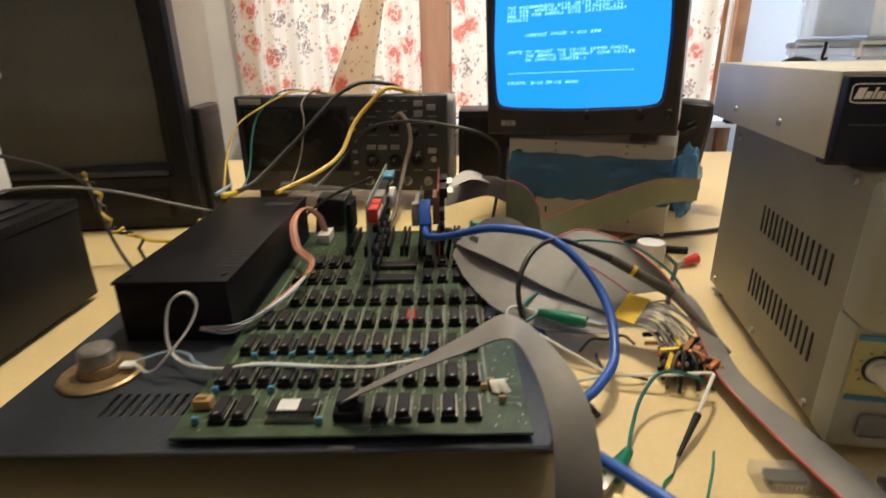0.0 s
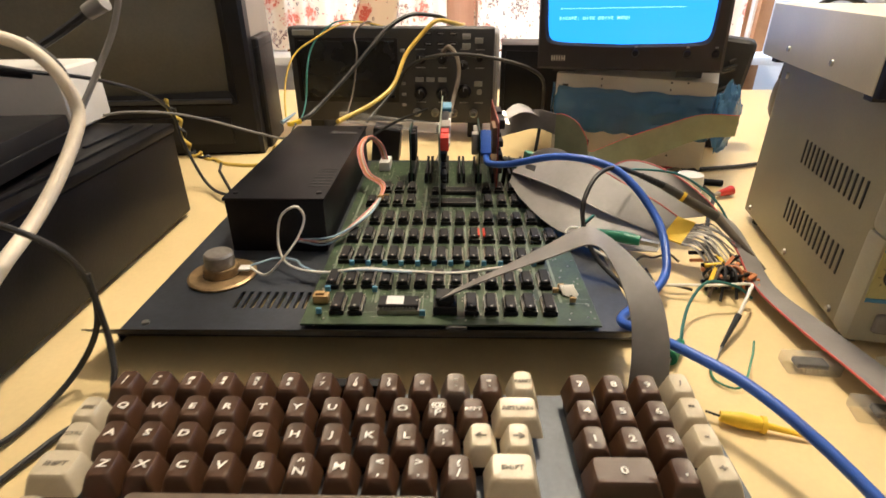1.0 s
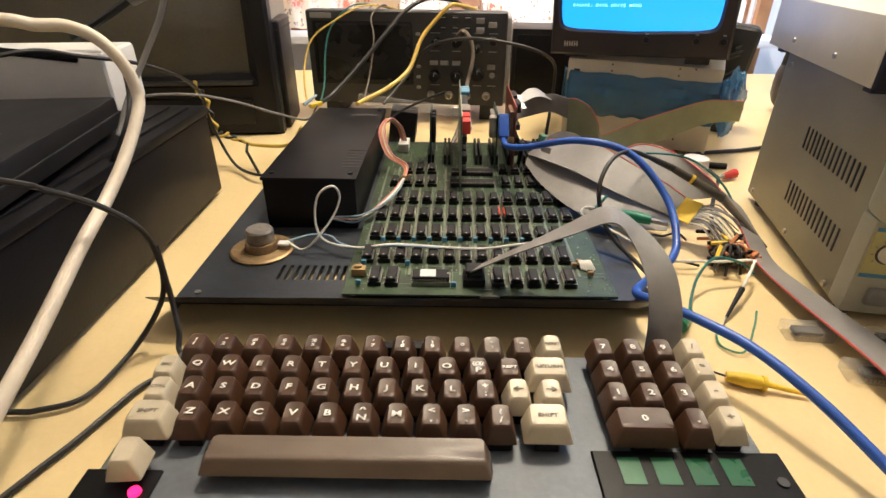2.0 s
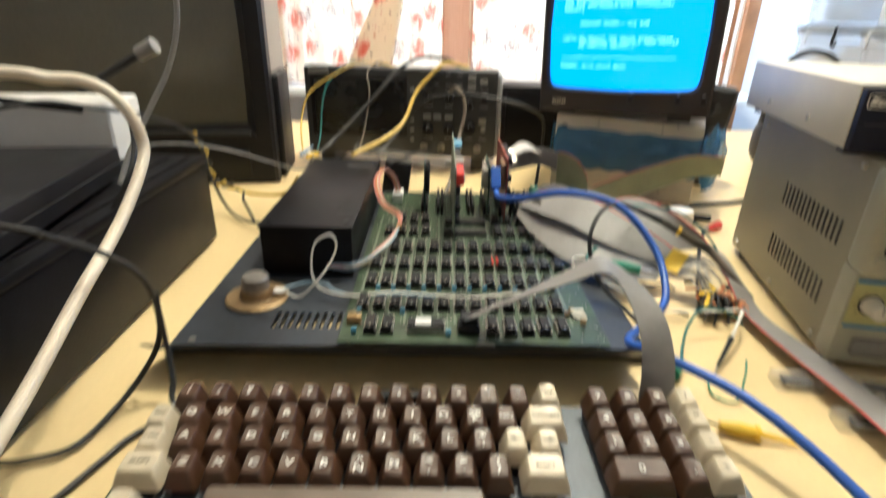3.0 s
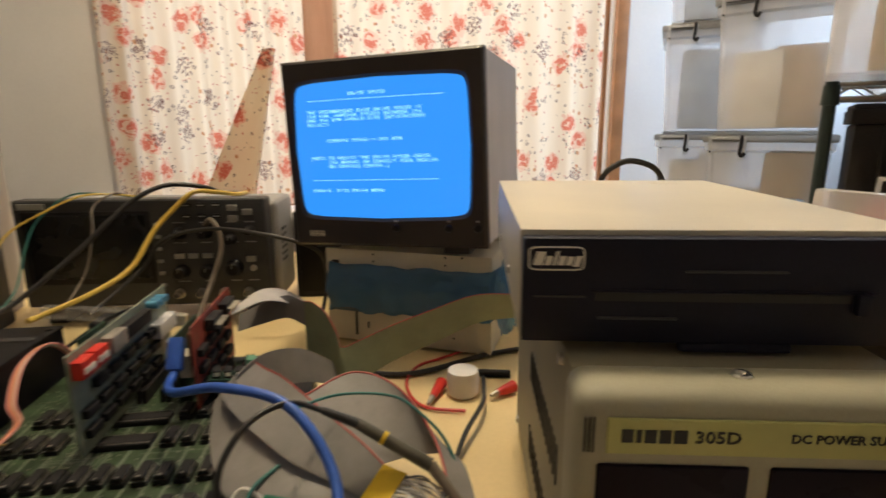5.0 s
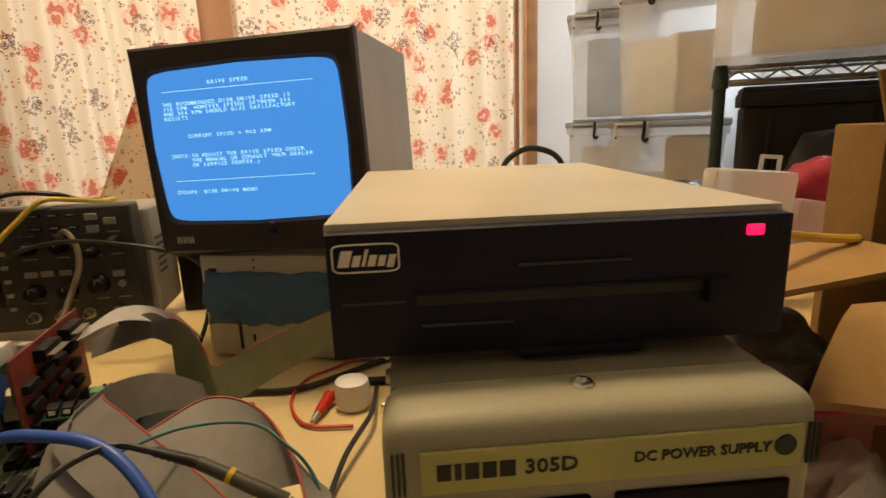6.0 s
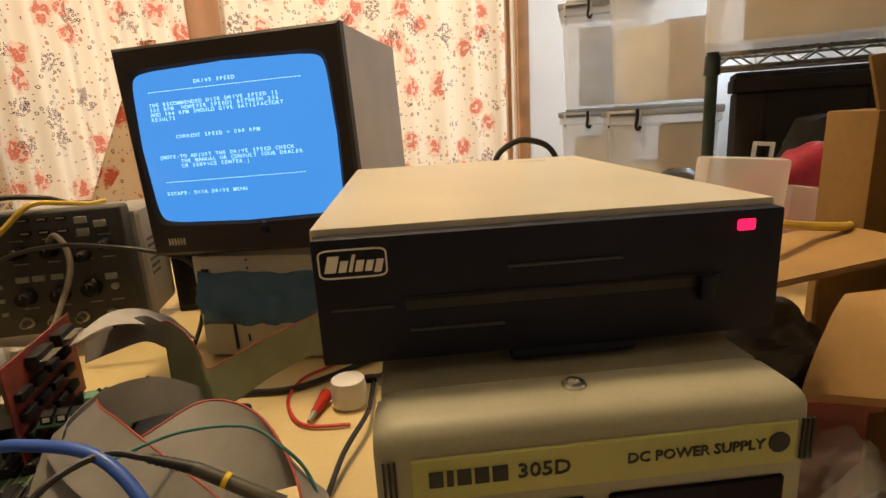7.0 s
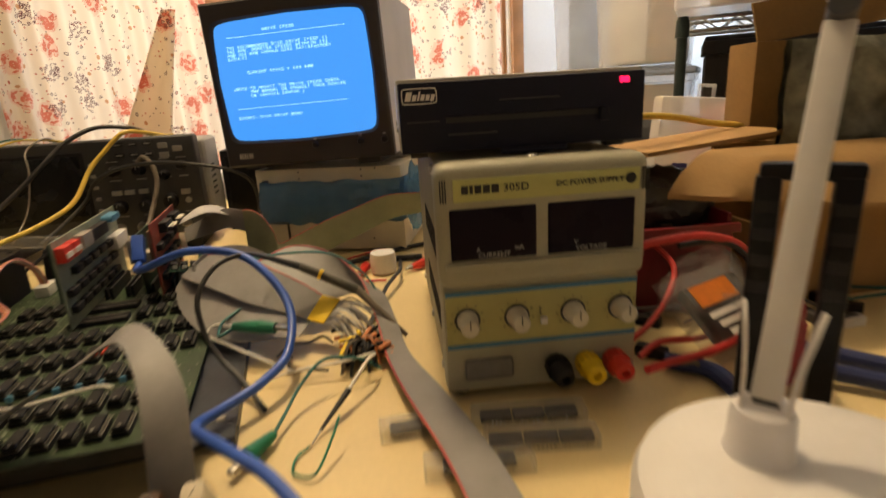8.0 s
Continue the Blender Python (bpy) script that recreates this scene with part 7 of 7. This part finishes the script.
part("tape", box(B(), 0.17, 0.222, -0.001, 0.0, 0.05, 0.242), surf("yellow_packing_tape", (0.6, 0.45, 0.05), 0.4), cb)
eb = thing("wrapped_board", pose(0.728, 0.078, 0.0045, 0, 0, -10), "dark circuit board in a creased antistatic bag", "wrapped board")
b = B()
g = {}
for s in (-1, 1):
    for jj in range(25):
        for ii in range(31):
            u, v = ii / 30, jj / 24
            edge = math.sin(math.pi * u) ** 0.4 * math.sin(math.pi * v) ** 0.4
            g[s, ii, jj] = b.verts.new((0.02 + 0.28 * u, s * (0.003 + 0.018 * edge) + 0.008 * noise.noise((u * 8, v * 8, s * 3.0)) + 0.006 * abs(noise.noise((u * 22, v * 18, s))), 0.232 * v))
for s in (-1, 1):
    for jj in range(24):
        for ii in range(30):
            b.faces.new((g[s, ii, jj], g[s, ii + 1, jj], g[s, ii + 1, jj + 1], g[s, ii, jj + 1]))
part("bag", b, surf("smoky_antistatic_film", (0.15, 0.145, 0.10), 0.16, var=0.5, scale=30, bump=0.5, grain=80), eb)
part("board", box(B(), 0.04, 0.28, -0.002, 0.002, 0.0, 0.2), PCB_DARK, eb)
pc = thing("parts_organiser", pose(0.855, 0.400, 0.0, 0, 5, -10), "clear plastic parts organiser with a hang tab", "plastic box")
part("shell", box(B(), 0.0, 0.112, 0.0, 0.030, 0.045, 0.187, 0.006, 2), clear_plastic("frosted_clear_plastic", (0.90, 0.88, 0.87), 0.52), pc)
part("lid", box(B(), 0.112, 0.160, 0.004, 0.028, 0.050, 0.162, 0.005, 2, m=pose(0, 0, 0, 0, 4, 0)), MILKY, pc)
b = B()
for x0, x1, z0, z1 in ((0.062, 0.068, 0.186, 0.206), (0.086, 0.092, 0.186, 0.206), (0.062, 0.092, 0.202, 0.207)):
    box(b, x0, x1, 0.010, 0.013, z0, z1, 0.001, 1)
part("hang_tab", b, MILKY, pc)
part("blue_label", box(B(), 0.030, 0.055, -0.001, 0.0, 0.060, 0.085), surf("navy_label", (0.02, 0.02, 0.16), 0.5), pc)
part("packed_part", box(B(), 0.01, 0.10, 0.004, 0.026, 0.0, 0.045, 0.002), DARK_STUFF, pc)
rt = thing("red_parts_bin", pose(0.588, 0.075, 0, 0, 0, -12), "open dark red plastic parts bin", "parts bin")
DARK_RED = surf("dark_red_plastic", (0.20, 0.010, 0.018), 0.35, var=0.1)
for nm, a in (("front_wall", (0, 0.10, 0, 0.004, 0.0, 0.080)), ("back_wall", (0, 0.10, 0.096, 0.100, 0.0, 0.096)), ("side_wall", (0, 0.004, 0.004, 0.096, 0, 0.090)), ("side_wall", (0.096, 0.10, 0.004, 0.096, 0, 0.090)), ("bottom", (0.004, 0.096, 0.004, 0.096, 0, 0.004)), ("rim", (-0.004, 0.104, -0.005, 0.0, 0.074, 0.082))):
    part(nm, box(B(), *a), DARK_RED, rt)
for i in range(5):
    part("packed_part", box(B(), 0.01 + 0.016 * i, 0.022 + 0.016 * i, 0.02, 0.09, 0.005, 0.06 + 0.010 * (i % 3), 0.002), DARK_STUFF, rt)
lb = thing("label_card", pose(0.575, 0.125, 0, 0, 0, -14), "white printed parts carton with dark writing", "small carton")
part("carton", box(B(), 0.0, 0.020, 0.0, 0.06, 0.0, 0.122, 0.001), PAPER, lb)
part("lettering", letters("Par", 0.013, pose(0.011, -0.0004, 0.112) @ FACE, INK), None, lb)
part("printed_bar", box(B(), 0.004, 0.018, -0.0006, 0.0, 0.098, 0.101), INK, lb)
bg = thing("labelled_bag", pose(0.584, -0.040, 0.002, 40, 0, 16), "clear bag of small parts with an orange label", "parts bag")
b = B()
g = [[b.verts.new((0.11 * i / 16, 0.075 * j / 12, 0.018 * math.sin(math.pi * i / 16) * math.sin(math.pi * j / 12) + 0.004 * noise.noise((i * 0.6, j * 0.6, 3)) + 0.004)) for i in range(17)] for j in range(13)]
for j in range(12):
    for i in range(16):
        b.faces.new((g[j][i], g[j][i + 1], g[j + 1][i + 1], g[j + 1][i]))
part("film", b, FILM, bg)
part("orange_label", box(B(), 0.012, 0.06, 0.040, 0.058, 0.020, 0.0206), surf("orange_print", (0.70, 0.20, 0.02), 0.5), bg)
for k in range(3):
    part("printed_bar", box(B(), 0.014 + 0.004 * k, 0.062, 0.030 - 0.008 * k, 0.035 - 0.008 * k, 0.0195, 0.0201), LEGEND_WHITE, bg)
part("parts", box(B(), 0.02, 0.09, 0.015, 0.062, 0.0, 0.010, 0.003), DARK_STUFF, bg)
cable("supply_lead", "red supply lead looping beside the power supply", [(0.530, 0.02, 0.075), (0.532, -0.018, 0.098), (0.550, -0.030, 0.105), (0.581, -0.030, 0.103), (0.613, -0.030, 0.089), (0.634, -0.030, 0.056), (0.627, -0.032, 0.028), (0.592, -0.034, 0.016), (0.552, -0.040, 0.018), (0.520, -0.052, 0.024)], 0.0030, RED_CABLE)
cable("supply_lead", "red supply lead slanting past the parts bin", [(0.552, 0.010, 0.012), (0.576, 0.020, 0.018), (0.600, 0.030, 0.034), (0.620, 0.050, 0.052), (0.612, 0.075, 0.070), (0.600, 0.085, 0.078)], 0.0026, RED_CABLE)
cable("supply_lead", "red supply lead lying beside the power supply", [(0.545, -0.01, 0.008), (0.566, -0.005, 0.014), (0.600, -0.008, 0.012), (0.640, 0.0, 0.010)], 0.0026, RED_CABLE)
cable("black_lead", "black lead hanging beside the red leads", [(0.560, -0.026, 0.098), (0.592, -0.030, 0.098), (0.613, -0.036, 0.080), (0.615, -0.040, 0.045), (0.612, -0.044, 0.012), (0.60, -0.050, 0.004)], 0.0022, BLACK_RUBBER)
for p0, p1, p2 in (((0.560, -0.020, 0.007), (0.578, -0.045, 0.008), (0.574, -0.075, 0.008)), ((0.640, -0.036, 0.012), (0.668, -0.060, 0.010), (0.70, -0.10, 0.008)), ((0.60, -0.062, 0.008), (0.64, -0.075, 0.010), (0.69, -0.13, 0.008))):
    cable("screwdriver", "navy blue handled screwdriver lying on the bench", [p0, p1, p2], 0.0062, surf("navy_grip", (0.012, 0.022, 0.10), 0.5), "tool", 6, 10)
for i in range(26):
    x, y = wl.uniform(0.56, 0.80), wl.uniform(-0.04, 0.10)
    if i < 14:
        cable("loose_wire", "loose dark wire among the clutter", [(x, y, 0.004), (x + wl.uniform(-0.04, 0.04), y + wl.uniform(-0.03, 0.03), 0.014), (x + wl.uniform(-0.06, 0.06), y + wl.uniform(-0.05, 0.05), 0.004)], 0.0016, (BLACK_RUBBER, BROWN_RUBBER, TEAL, GREY_CABLE)[i % 4], "wire")
    else:
        single("small_part", box(B(), -0.012, 0.012, -0.005, 0.005, 0, 0.009, 0.0015), (DARK_STUFF, BLACK_PLASTIC, CHIP, WHITE_PLASTIC)[i % 4], "small electronic part lying on the bench", "part", pose(x, y, 0.0, 0, 0, wl.uniform(0, 180)))
cable("mains_lead", "yellowish lead running behind the drive", [(0.57, 0.13, 0.178), (0.653, 0.12, 0.176), (0.718, 0.13, 0.165), (0.768, 0.14, 0.158), (0.85, 0.22, 0.14)], 0.0032, YELLOW_CABLE)
st = thing("tool_stand", pose(0.581, -0.098, 0, 0, 0, -48), "black upright tool stand behind the lamp", "tool stand")
for x in (-0.0185, 0.0185):
    col = part("upright", box(B(), x - 0.0068, x + 0.0068, -0.007, 0.007, 0.004, 0.154, 0.003, 2), BLACK_METAL, st)
    for q in range(4):
        part("grip_ridge", box(B(), x - 0.0058, x + 0.0058, -0.0074, -0.006, 0.085 + 0.016 * q, 0.092 + 0.016 * q, 0.0004, 1), BLACK_PLASTIC, col)
part("crossbar", box(B(), -0.0235, 0.0255, -0.006, 0.006, 0.151, 0.161, 0.003, 2), BLACK_METAL, st)
part("foot_plate", box(B(), -0.027, 0.027, -0.012, 0.016, 0.0, 0.0045, 0.001), BLACK_METAL, st)
lump("red_cloth", "small crumpled red cloth by the tool stand", "cloth", pose(0.612, -0.066, 0.0), (0.016, 0.012, 0.040), RED_CLOTH, 4.0, 0.35, 4)
lump("clear_bag", "crumpled clear plastic bag beside the leads", "bag", pose(0.655, 0.055, 0.0), (0.040, 0.025, 0.034), FILM, 11.0, 0.4)

# desk lamp
la = thing("desk_lamp", pose(0.506, -0.190, 0), "white desk lamp with thick round base and slim arm", "desk lamp")
part("base", lathe(B(), [(0.074, 0.0), (0.078, 0.003), (0.079, 0.010), (0.079, 0.032), (0.076, 0.040), (0.068, 0.0445), (0.050, 0.0462), (0.012, 0.0470)], 64), WHITE_PLASTIC, la, "thick round white weighted base")
part("hinge_post", lathe(B(), [(0.0150, 0.0455), (0.0138, 0.050), (0.0132, 0.066), (0.0120, 0.069)], 28, pose(-0.012, 0.027, 0)), MILKY_WHITE, la, "milky hinge post")
arm_z = Vector((0.052, 0.031, 0.166)).normalized()
arm_x = Vector((0.66, -0.75, 0.0))
arm_x = (arm_x - arm_z * arm_x.dot(arm_z)).normalized()
arm_y = arm_z.cross(arm_x)
ARM = Matrix((arm_x, arm_y, arm_z)).transposed().to_4x4()
ARM.translation = (-0.0125, 0.0265, 0.066)
part("arm", box(B(), -0.0062, 0.0062, -0.004, 0.004, 0.004, 0.172, 0.0014, m=ARM), WHITE_PLASTIC, la, "slim white arm")
part("arm_slot", box(B(), -0.0050, 0.0050, -0.0046, -0.0041, 0.0045, 0.0065, m=ARM), INK, la)
for side in (-1, 1):
    b = B()
    over, under = [], []
    for k in range(13):
        v = k / 12
        off, wid = 0.0085 + 0.0065 * v ** 1.6, 0.0050 + 0.0070 * v - 0.0060 * max(0.0, v - 0.8) * 5
        over.append([b.verts.new(ARM @ Vector((side * (off - 0.0008), q * wid, -0.004 + 0.052 * v))) for q in (-1, -0.4, 0.4, 1)])
        under.append([b.verts.new(ARM @ Vector((side * (off + 0.0010), q * wid, -0.004 + 0.052 * v))) for q in (-1, -0.4, 0.4, 1)])
    for k in range(12):
        for q in range(3):
            b.faces.new((over[k][q], over[k][q + 1], over[k + 1][q + 1], over[k + 1][q]))
            b.faces.new((under[k][q], under[k + 1][q], under[k + 1][q + 1], under[k][q + 1]))
        for q in (0, 3):
            b.faces.new((over[k][q], over[k + 1][q], under[k + 1][q], under[k][q]))
    for k in (0, 12):
        for q in range(3):
            b.faces.new((over[k][q], over[k][q + 1], under[k][q + 1], under[k][q]))
    part("bracket_ear", b, WHITE_PLASTIC, la, "flared white bracket beside the arm")
part("pivot", rod(B(), 0.006, 0.006, ARM @ Vector((0, -0.009, 0.177)), ARM @ Vector((0, 0.009, 0.177)), 16), SCOPE, la)
part("upper_arm", box(B(), -0.0062, 0.0062, -0.004, 0.004, 0.181, 0.36, 0.0014, m=ARM), WHITE_PLASTIC, la)
part("head", lathe(B(), [(0.012, 0.0), (0.020, 0.006), (0.055, 0.05), (0.056, 0.052), (0.050, 0.05), (0.015, 0.008)], 32, ARM @ pose(0.0, -0.03, 0.40, 35, 0, 0) @ pose(0, 0, 0, 180, 0, 0)), WHITE_PLASTIC, la, "white conical shade")

# ceiling lamp
cl_ = thing("ceiling_lamp", pose(0.36, 0.60, 1.65), "plain round ceiling lamp, switched on", "ceiling lamp")
part("rose", lathe(B(), [(0.05, -0.03), (0.06, -0.028), (0.06, 0.0)], 28), WHITE_PLASTIC, cl_)
part("cord", rod(B(), 0.003, 0.003, (0, 0, -0.03), (0, 0, -0.09), 10), WHITE_PLASTIC, cl_)
